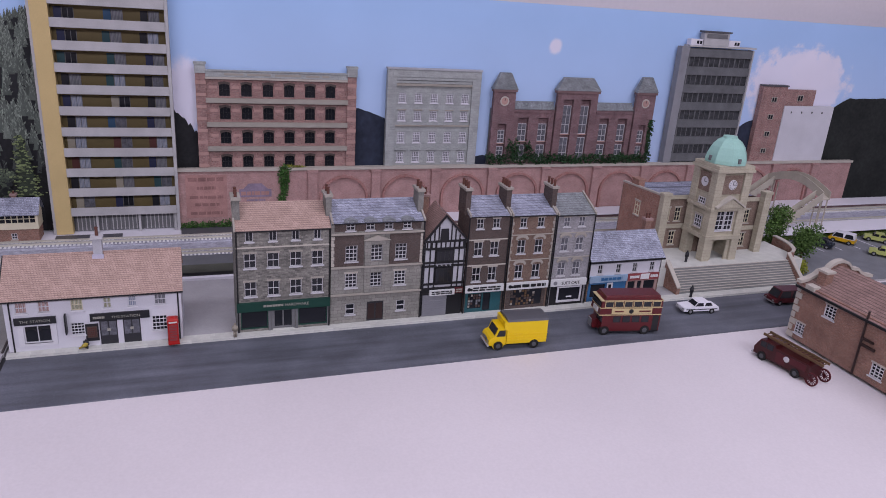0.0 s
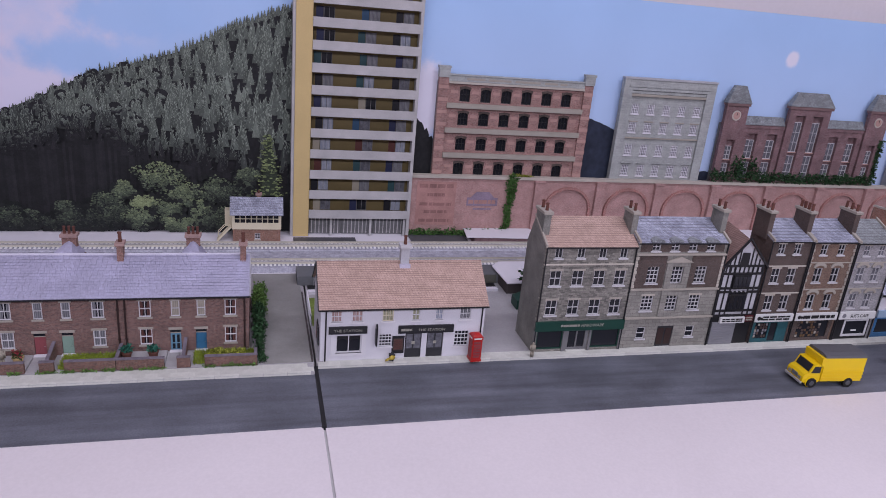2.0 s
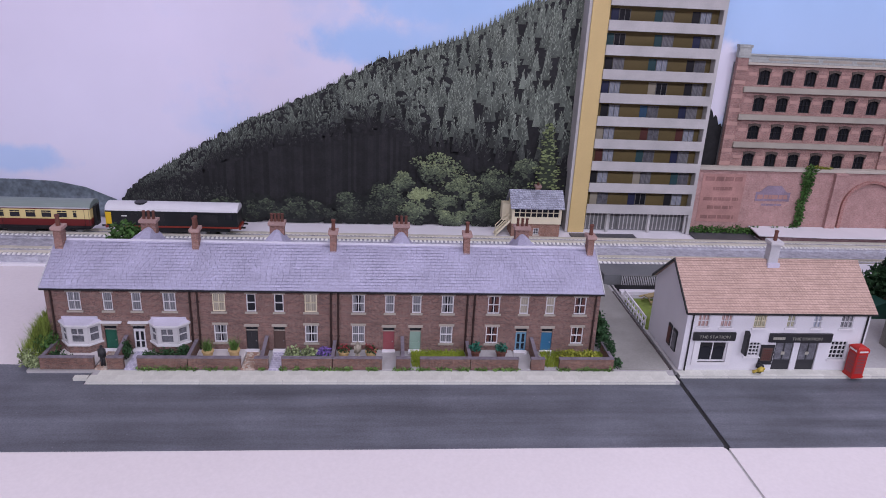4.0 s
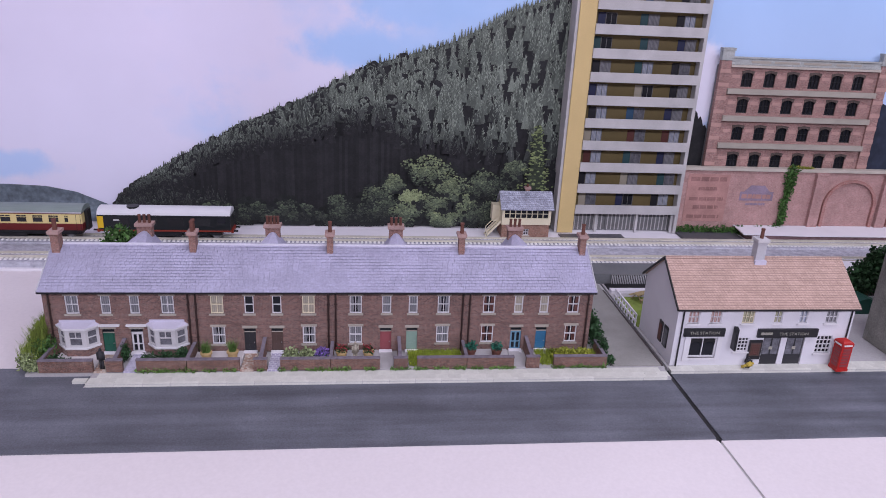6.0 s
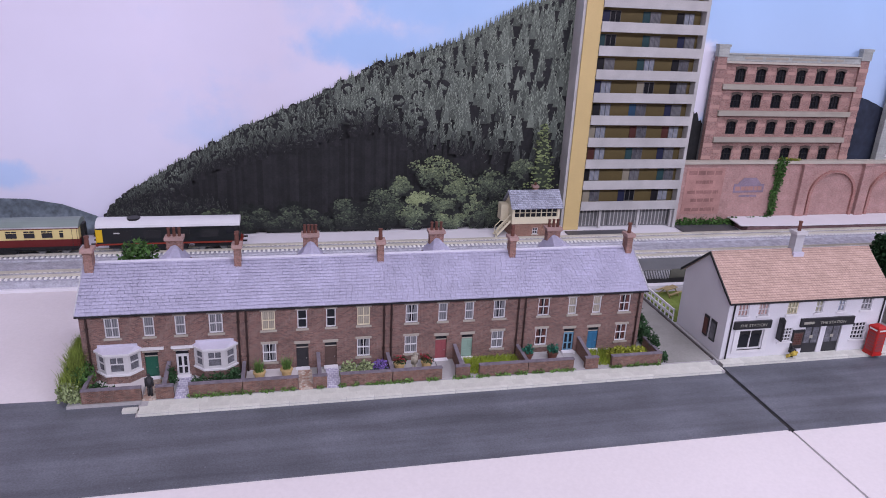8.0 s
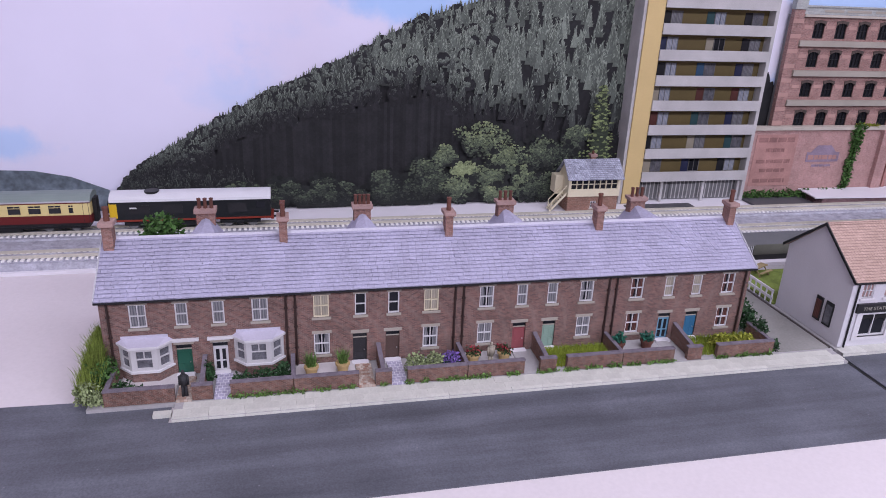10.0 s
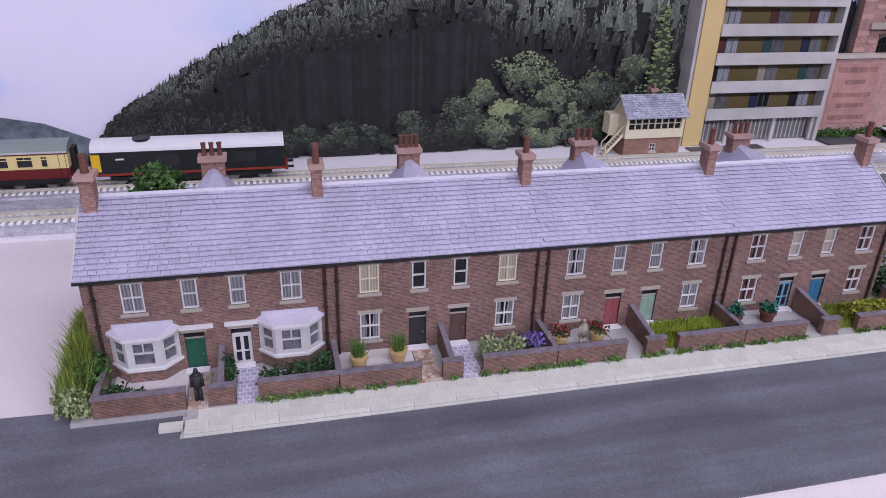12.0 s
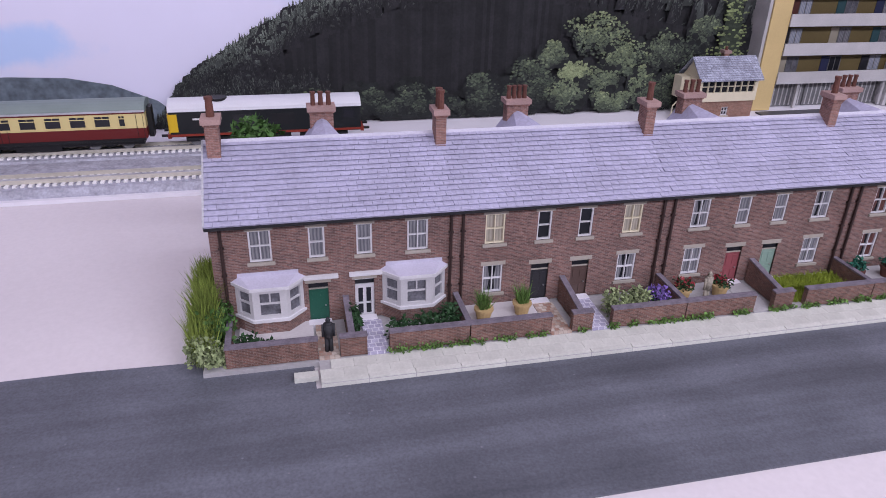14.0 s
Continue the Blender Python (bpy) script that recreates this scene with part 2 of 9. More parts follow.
LOCO_RED = plain("loco_red", (0.21, 0.030, 0.018), 0.4, 0.05)
LOCO_YELLOW = plain("loco_yellow", (0.62, 0.40, 0.02), 0.4, 0.05)
RAIL = plain("rail_steel", (0.58, 0.55, 0.48), 0.4, 0.1, metal=0.4)
SLEEPER = plain("pale_sleeper", (0.76, 0.75, 0.74), 0.8, 0.12)
BALLAST = plain("ballast", (0.36, 0.36, 0.42), 0.95, 0.28, 420, 120, bump=0.9)
BALLAST_MID = plain("track_bed", (0.37, 0.37, 0.39), 0.95, 0.35, 400, 60, bump=0.9)
GRASS = plain("grass_tuft", (0.23, 0.29, 0.035), 0.8, 0.3, 400, 60, spread=0.3)
LAWN = plain("lawn", (0.17, 0.23, 0.05), 0.9, 0.3, 400, 60, bump=0.8)
LEAF_D = plain("dark_leaf", (0.022, 0.060, 0.022), 0.7, 0.25, 300, 60, bump=0, spread=0.4)
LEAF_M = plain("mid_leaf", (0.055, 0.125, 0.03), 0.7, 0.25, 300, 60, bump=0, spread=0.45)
LEAF_TREE = plain("tree_leaf", (0.085, 0.155, 0.038), 0.7, 0.25, 300, 60, bump=0, spread=0.5)
STATION_BRICK = masonry("station_brick", (0.37, 0.195, 0.145), (0.27, 0.135, 0.10), (0.36, 0.26, 0.22), amount=0.2)
LEAF_V = plain("variegated_leaf", (0.24, 0.29, 0.145), 0.7, 0.3, 300, 60, bump=0, spread=0.65)
LEAF_Y = plain("yellow_leaf", (0.25, 0.27, 0.035), 0.7, 0.25, 300, 60, bump=0, spread=0.35)
LEAF_T = plain("teal_leaf", (0.02, 0.11, 0.075), 0.7, 0.25, 300, 60, bump=0, spread=0.35)
FLOWER_P = plain("purple_flower", (0.16, 0.10, 0.33), 0.7, 0.2, bump=0, spread=0.4)
FLOWER_R = plain("red_flower", (0.25, 0.03, 0.04), 0.7, 0.2, bump=0, spread=0.3)
FRAME_W = plain("dulled_white", (0.50, 0.49, 0.51), 0.55, 0.08)
PLASTER = plain("grey_plaster", (0.40, 0.40, 0.43), 0.7, 0.15)
LEAF_G = plain("weed_leaf", (0.10, 0.185, 0.045), 0.7, 0.25, 300, 60, bump=0, spread=0.5)
FIGURE_D = plain("figure_dark", (0.03, 0.03, 0.035), 0.7, 0.3)
FIGURE_L = plain("figure_light", (0.30, 0.27, 0.22), 0.7, 0.3)
PATH_TILE = masonry("path_tiles", (0.30, 0.17, 0.125), (0.52, 0.46, 0.40), (0.3, 0.25, 0.22), 0.0030, 0.0030, 0.0002, floor=True)
PATH_BLUE = masonry("blue_tiles", (0.34, 0.32, 0.44), (0.42, 0.40, 0.52), (0.62, 0.60, 0.68), 0.0042, 0.0042, 0.0004, floor=True)
PATIO = plain("patio_slab", (0.52, 0.49, 0.50), 0.8, 0.08)
LEADED = plain("lead_white", (0.46, 0.44, 0.54), 0.6, 0.1)
RIDGE_TILE = plain("pale_ridge_tile", (0.46, 0.45, 0.53), 0.65, 0.12)
PAPER = plain("white_card", (0.70, 0.68, 0.73), 0.7, 0.03)
ROOMWALL = plain("room_wall", (0.72, 0.66, 0.68), 0.8, 0.03, 100, 3, bump=0.05)
ROOMDIM = plain("dim_room_wall", (0.36, 0.33, 0.35), 0.8, 0.03, 100, 3, bump=0.05)
ROOMFLOOR = plain("room_floor", (0.20, 0.18, 0.17), 0.7, 0.1, 100, 6)
BRIDGE = plain("weathered_buff", (0.44, 0.40, 0.335), 0.8, 0.12)
GHOST = plain("faded_ad", (0.385, 0.215, 0.195), 0.9, 0.2)
GHOST_D = plain("faded_lettering", (0.26, 0.14, 0.13), 0.9, 0.3)
GHOST_B = plain("faded_blue", (0.25, 0.195, 0.26), 0.9, 0.25)


# ---- mesh kit ----
class M:
    """Collects corners and faces of one mesh."""

    def __init__(self):
        self.v, self.f = [], []

    def add(self, vs, fs):
        n = len(self.v)
        self.v += [tuple(p) for p in vs]
        self.f += [tuple(i + n for i in f) for f in fs]
        return self

    def box(self, x0, x1, y0, y1, z0, z1):
        return self.add([(x0, y0, z0), (x1, y0, z0), (x1, y1, z0), (x0, y1, z0), (x0, y0, z1), (x1, y0, z1), (x1, y1, z1), (x0, y1, z1)],
                        [(0, 3, 2, 1), (4, 5, 6, 7), (0, 1, 5, 4), (1, 2, 6, 5), (2, 3, 7, 6), (3, 0, 4, 7)])

    def prism(self, poly, axis, a, b):
        """A polygon, drawn in the two other axes, drawn out along one axis from a to b."""
        n = len(poly)

        def at(p, w):
            return {"x": (w, p[0], p[1]), "y": (p[0], w, p[1]), "z": (p[0], p[1], w)}[axis]
        vs = [at(p, a) for p in poly] + [at(p, b) for p in poly]
        fs = [tuple(range(n))[::-1], tuple(range(n, 2 * n))] + [(i, (i + 1) % n, n + (i + 1) % n, n + i) for i in range(n)]
        return self.add(vs, fs)

    def cyl(self, x, y, z0, z1, r, n=10, r2=None):
        r2 = r if r2 is None else r2
        ring = [(math.cos(6.2832 * i / n), math.sin(6.2832 * i / n)) for i in range(n)]
        vs = [(x + r * c, y + r * s, z0) for c, s in ring] + [(x + r2 * c, y + r2 * s, z1) for c, s in ring]
        return self.add(vs, [tuple(range(n))[::-1], tuple(range(n, 2 * n))] + [(i, (i + 1) % n, n + (i + 1) % n, n + i) for i in range(n)])

    def wheel(self, x, y, z, r, w, n=14):
        """A disc whose axle runs along y."""
        ring = [(x + r * math.cos(6.2832 * i / n), z + r * math.sin(6.2832 * i / n)) for i in range(n)]
        return self.prism(ring, "y", y - w / 2, y + w / 2)

    def wall(self, x0, x1, z0, z1, y0, y1, holes=()):
        """An upright slab with openings (x0, x1, z0, z1) through it."""
        xs = sorted({x0, x1, *[min(max(h[i], x0), x1) for h in holes for i in (0, 1)]})
        zs = sorted({z0, z1, *[min(max(h[i], z0), z1) for h in holes for i in (2, 3)]})
        solid = {(i, j) for i in range(len(xs) - 1) for j in range(len(zs) - 1)
                 if not any(h[0] < (xs[i] + xs[i + 1]) / 2 < h[1] and h[2] < (zs[j] + zs[j + 1]) / 2 < h[3] for h in holes)}
        seen, vs, fs = {}, [], []

        def at(i, j, k):
            if (i, j, k) not in seen:
                seen[i, j, k] = len(vs)
                vs.append((xs[i], (y0, y1)[k], zs[j]))
            return seen[i, j, k]
        for i, j in sorted(solid):
            fs.append((at(i, j, 0), at(i + 1, j, 0), at(i + 1, j + 1, 0), at(i, j + 1, 0)))
            fs.append((at(i, j + 1, 1), at(i + 1, j + 1, 1), at(i + 1, j, 1), at(i, j, 1)))
            if (i - 1, j) not in solid:
                fs.append((at(i, j, 1), at(i, j, 0), at(i, j + 1, 0), at(i, j + 1, 1)))
            if (i + 1, j) not in solid:
                fs.append((at(i + 1, j, 0), at(i + 1, j, 1), at(i + 1, j + 1, 1), at(i + 1, j + 1, 0)))
            if (i, j - 1) not in solid:
                fs.append((at(i, j, 0), at(i, j, 1), at(i + 1, j, 1), at(i + 1, j, 0)))
            if (i, j + 1) not in solid:
                fs.append((at(i, j + 1, 1), at(i, j + 1, 0), at(i + 1, j + 1, 0), at(i + 1, j + 1, 1)))
        return self.add(vs, fs)


def mesh_of(m, mat, name, smooth=False):
    me = bpy.data.meshes.new(name)
    me.from_pydata([(x * K, y * K, z * K) for x, y, z in m.v], [], m.f)
    me.materials.append(mat)
    if smooth:
        me.polygons.foreach_set("use_smooth", [True] * len(me.polygons))
    me.update()
    return me


def part(name, m, mat, parent=None, label="", smooth=False):
    ob = new(name, mesh_of(m, mat, name, smooth))
    ob.parent = parent
    return tagged(ob, label)


def thing(name, label, category, x=0, y=0, z=0, turn=0, group="", kind=""):
    ob = new(name)
    ob.empty_display_size = 0.02
    ob.matrix_basis = pose(x * K, y * K, z * K, 0, 0, turn)
    return tagged(ob, label, category, group, kind)


def group_part(name, parent, turn=0, x=0, y=0):
    """A part that only gathers sub-parts."""
    ob = new(name)
    ob.empty_display_size = 0.01
    ob.parent = parent
    ob.matrix_basis = pose(x * K, y * K, 0, 0, 0, turn)
    return ob


def whole(name, m, mat, label, category, x=0, y=0, z=0, turn=0, group="", kind="", smooth=False):
    """A thing of one single mesh."""
    ob = new(name, mesh_of(m, mat, name, smooth))
    ob.matrix_basis = pose(x * K, y * K, z * K, 0, 0, turn)
    return tagged(ob, label, category, group, kind)


def box(x0, x1, y0, y1, z0, z1):
    return M().box(x0, x1, y0, y1, z0, z1)


def lettering(text, x, z, y, size, mat, parent, name="lettering", label="", wide=1.0):
    """Raised letters on a sign that faces the street, centred at x, with their foot at z."""
    cu = bpy.data.curves.new("text", "FONT")
    cu.body, cu.size, cu.align_x, cu.extrude = text, size * K, "CENTER", 0.0001
    tmp = new("text", cu)
    bpy.context.view_layer.update()
    me = bpy.data.meshes.new_from_object(tmp.evaluated_get(bpy.context.evaluated_depsgraph_get()))
    bpy.data.objects.remove(tmp)
    me.transform(Matrix.Translation((x * K, y * K, z * K)) @ pose(0, 0, 0, 90) @ Matrix.Diagonal((wide, 1, 1, 1)))
    me.materials.clear()
    me.materials.append(mat)
    ob = new(name, me)
    ob.parent = parent
    return tagged(ob, label)


def bars(x0, x1, z0, z1, y, rows, mat, parent, seed=1, name="lettering"):
    """Writing too small to read, as plain bars."""
    r = random.Random(seed)
    m = M()
    h = (z1 - z0) / rows
    for i in range(rows):
        x = x0
        while x < x1:
            w = min(r.uniform(0.1, 0.3) * (x1 - x0), x1 - x)
            m.box(x, x + w * 0.85, y - 0.0003, y, z0 + i * h + 0.15 * h, z0 + i * h + 0.8 * h)
            x += w
    return part(name, m, mat, parent)


def sash(parent, x0, x1, z0, z1, frame=WHITE, pane=GLASS, cols=2, rows=2, y=0.0, sill=STONETRIM, lintel=None, drape=None, rail=0.0009, name="window"):
    """A sash window set into an opening: frame with glazing bars, pane behind, sill and lintel."""
    f, yy, yb = rail, y + 0.0006, y + 0.0018
    cols_x = [x0 + (x1 - x0) * i / cols for i in range(cols + 1)]
    rows_z = [z0 + (z1 - z0) * i / rows for i in range(rows + 1)]
    lights = [(a + (f if i == 0 else f * 0.35), c - (f if i == cols - 1 else f * 0.35), d + (f if j == 0 else f * 0.4), e - (f if j == rows - 1 else f * 0.4))
              for i, (a, c) in enumerate(zip(cols_x, cols_x[1:])) for j, (d, e) in enumerate(zip(rows_z, rows_z[1:]))]
    m = M().wall(x0, x1, z0, z1, yy, yb, lights)
    w = part(name, m, frame, parent)
    part("pane", box(x0 + f * 0.5, x1 - f * 0.5, yb + 0.0002, yb + 0.0006, z0 + f * 0.5, z1 - f * 0.5), pane, w)
    if drape:
        d = M()
        q = (x1 - x0) * 0.3
        d.prism([(x0 + f, z0 + f), (x0 + f + q * 0.8, z0 + f), (x0 + f + q, (z0 + z1) / 2), (x0 + f + q * 0.7, z1 - f), (x0 + f, z1 - f)], "y", yb, yb + 0.00025)
        d.prism([(x1 - f, z0 + f), (x1 - f - q * 0.8, z0 + f), (x1 - f - q, (z0 + z1) / 2), (x1 - f - q * 0.7, z1 - f), (x1 - f, z1 - f)], "y", yb, yb + 0.00025)
        part("curtain", d, drape, w)
    if sill:
        part("sill", box(x0 - 0.0014, x1 + 0.0014, y - 0.0014, y + 0.0016, z0 - 0.0016, z0), sill, w)
    if lintel:
        part("lintel", box(x0 - 0.0014, x1 + 0.0014, y - 0.0003, y + 0.0016, z1 - 0.0002, z1 + 0.0022), lintel, w)
    return w


def chimney(parent, x, y, z0, z1, w, d, mat, pots=2, cap=COPING, pot=POT, along="x", name="chimney", potr=0.0017, poth=0.009):
    st = part(name, M().box(x - w / 2, x + w / 2, y - d / 2, y + d / 2, z0, z1 - 0.004).box(x - w / 2 - 0.0007, x + w / 2 + 0.0007, y - d / 2 - 0.0007, y + d / 2 + 0.0007, z1 - 0.004, z1 - 0.003), mat, parent)
    part("cap", M().prism([(x - w / 2 - 0.0016, y - d / 2 - 0.0016), (x + w / 2 + 0.0016, y - d / 2 - 0.0016), (x + w / 2 + 0.0016, y + d / 2 + 0.0016), (x - w / 2 - 0.0016, y + d / 2 + 0.0016)], "z", z1 - 0.003, z1), cap, st)
    for i in range(pots):
        o = (i - (pots - 1) / 2) * (w if along == "x" else d) / max(pots, 1)
        px, py = (x + o, y) if along == "x" else (x, y + o)
        q = M().cyl(px, py, z1, z1 + poth * 0.85, potr, 9, potr * 0.85).cyl(px, py, z1 + poth * 0.85, z1 + poth, potr * 1.05, 9)
        part("chimney_pot", q, pot, st)
    return st


def foliage(shape, n, size, seed, up=0.0):
    """Many small leaves in a lump; shape is a list of ellipsoids (x, y, z, rx, ry, rz)."""
    r = random.Random(seed)
    m = M()
    tot = sum(s[3] * s[4] + s[4] * s[5] + s[3] * s[5] for s in shape)
    for s in shape:
        k = int(n * (s[3] * s[4] + s[4] * s[5] + s[3] * s[5]) / tot)
        for _ in range(k):
            v = Vector((r.gauss(0, 1), r.gauss(0, 1), r.gauss(0, 1))).normalized() * (r.random() ** 0.35) * r.uniform(0.85, 1.12)
            p = Vector((s[0] + v.x * s[3], s[1] + v.y * s[4], max(s[2] + v.z * s[5], 0.0006)))
            a = Vector((r.gauss(0, 1), r.gauss(0, 1), r.gauss(0, 1) + up)).normalized()
            b = a.cross(Vector((r.gauss(0, 1), r.gauss(0, 1), r.gauss(0, 1)))).normalized()
            l = size * r.uniform(0.6, 1.4)
            m.add([p, p + a * l * 0.5 + b * l * 0.32, p + a * l, p + a * l * 0.5 - b * l * 0.32], [(0, 1, 2, 3)])
    return m


def tufts(x0, x1, y0, y1, n, h, seed, lean=0.35, z=0.0):
    """Upright blades over a patch."""
    r = random.Random(seed)
    m = M()
    for _ in range(n):
        x, y, a, l = r.uniform(x0, x1), r.uniform(y0, y1), r.uniform(0, 6.28), h * r.uniform(0.5, 1.2)
        dx, dy = math.cos(a) * 0.0005, math.sin(a) * 0.0005
        tx, ty = x + r.gauss(0, lean) * l, y + r.gauss(0, lean) * l
        m.add([(x - dx, y - dy, z), (x + dx, y + dy, z), (tx, ty, z + l)], [(0, 1, 2)])
    return m


# ---- room and boards ----
whole("floor", box(-3, 3, -3, 2, -0.80, -0.76), ROOMFLOOR, "dull brown floor of the room under the layout", "floor", kind="structure")
whole("wall_north", box(-3, 3, 1.32, 1.42, -0.76, 1.55), ROOMWALL, "pinkish white painted wall behind the backdrop", "wall", kind="structure")
whole("wall_south", box(-3, 3, -3.1, -3, -0.76, 1.55), ROOMDIM, "grey painted room wall", "wall", kind="structure")
# out of view; pale only to reflect fill light onto west-facing walls
whole("wall_west", box(-3.1, -3, -3, 1.32, -0.76, 1.55), ROOMWALL, "unseen room wall, white to bounce light onto the left gables", "wall", kind="structure")
whole("wall_east", box(3, 3.1, -3, 1.32, -0.76, 1.55), ROOMDIM, "grey painted room wall", "wall", kind="structure")
whole("ceiling", box(-3.1, 3.1, -3.1, 1.42, 1.55, 1.60), ROOMWALL, "white painted ceiling of the room", "ceiling", kind="structure")
BD = 1.236
GAP0, GAP1 = -0.2100, -0.2076
RD0, RD1 = 0.688, 0.781
ground = thing("ground", "white painted baseboards with a dark joint", "baseboard", kind="structure")
for nm, a, b in (("board", -2.6, GAP0), ("board", GAP1, 2.6)):
    e = 0.0010 if a < -1 else 0
    part(nm, M().box(a, b, 0.12, RD0 - 0.002, -0.022, -0.0040).box(a + 0.001 - e, b - e, RD0 - 0.002, BD, -0.022, -0.0041), BOARD, ground)
part("joint_filler", box(GAP0, GAP1, 0.12, RD0 - 0.003, -0.022, -0.0054), CONCRETE, ground)
part("joint_tape", box(GAP0 - 0.0014, GAP1 + 0.0014, RD0 - 0.0018, 0.7995, -0.020, -0.0037), BLACK, ground, "dark open joint in the road")
part("board_frame", box(-2.6, 2.6, 0.14, BD, -0.10, -0.03), DARKWALL, ground)
road = thing("road", "dark grey card road with a board joint", "road", kind="structure")
m = M().prism([(-2.4, RD0), (-0.745, RD0), (-0.745, 0.8025), (-0.790, 0.8140), (-0.86, 0.8165), (-0.98, 0.8145), (-1.15, 0.8080), (-1.5, 0.802), (-2.4, 0.800)], "z", -0.0042, -0.0030).box(-0.745, GAP0 - 0.0010, RD0, RD1, -0.0042, -0.0030)
part("road_sheet", m, ROAD, road)
part("road_sheet", box(GAP1 + 0.0010, 2.0, RD0 - 0.002, 0.792, -0.0042, -0.0030), ROAD, road)
part("garden_base", box(-0.80, GAP0, 0.8, 1.05, -0.0040, -0.0006), YARD, ground, "grey card base under the gardens")
part("yard_base", box(GAP1, 2.0, 0.80, 1.05, -0.0040, -0.0006), YARD, ground, "pale grey card yard beside the pub")
part("far_strip", box(-2.4, 2.4, 1.05, BD, -0.0040, -0.0008), PAPER, ground, "white card strip along the tracks")
whole("alley", M().prism([(-0.2615, 0.803), (-0.2130, 0.803), (-0.2142, 1.048), (-0.2760, 1.048)], "z", -0.0005, 0.0006), plain("alley_card", (0.255, 0.25, 0.24), 0.8, 0.14, 600, 30), "narrow plain grey alley beside the terrace", "alley", kind="structure")
whole("alley_edge", M().prism([(-0.2129, 0.803), (-0.2108, 0.803), (-0.2122, 0.985), (-0.2141, 0.985)], "z", -0.0005, 0.0010), DARKWALL, "dark edge strip between alley and pub", "edging", kind="structure")


# ---- backdrop: a printed sheet of sky, wooded hill and valley ----
SKY_BLUE, SKY_WHITE = (0.385, 0.565, 0.86), (0.78, 0.75, 0.86)
SKY_SPOTS = [(1.250, 0.258, 0.135, 0.082, 0.16, SKY_WHITE), (1.300, 0.295, 0.066, 0.042, 0.16, SKY_WHITE), (0.652, 0.326, 0.0135, 0.013, 0.30, SKY_WHITE), (-0.010, 0.215, 0.035, 0.060, 0.3, SKY_WHITE),
             (-0.700, 0.260, 0.110, 0.090, 0.5, (0.71, 0.675, 0.83)), (-0.995, 0.080, 0.058, 0.019, 0.4, (0.46, 0.60, 0.86)), (-0.505, 0.255, 0.080, 0.030, 0.4, SKY_BLUE), (-0.43, 0.315, 0.09, 0.03, 0.4, SKY_BLUE)]


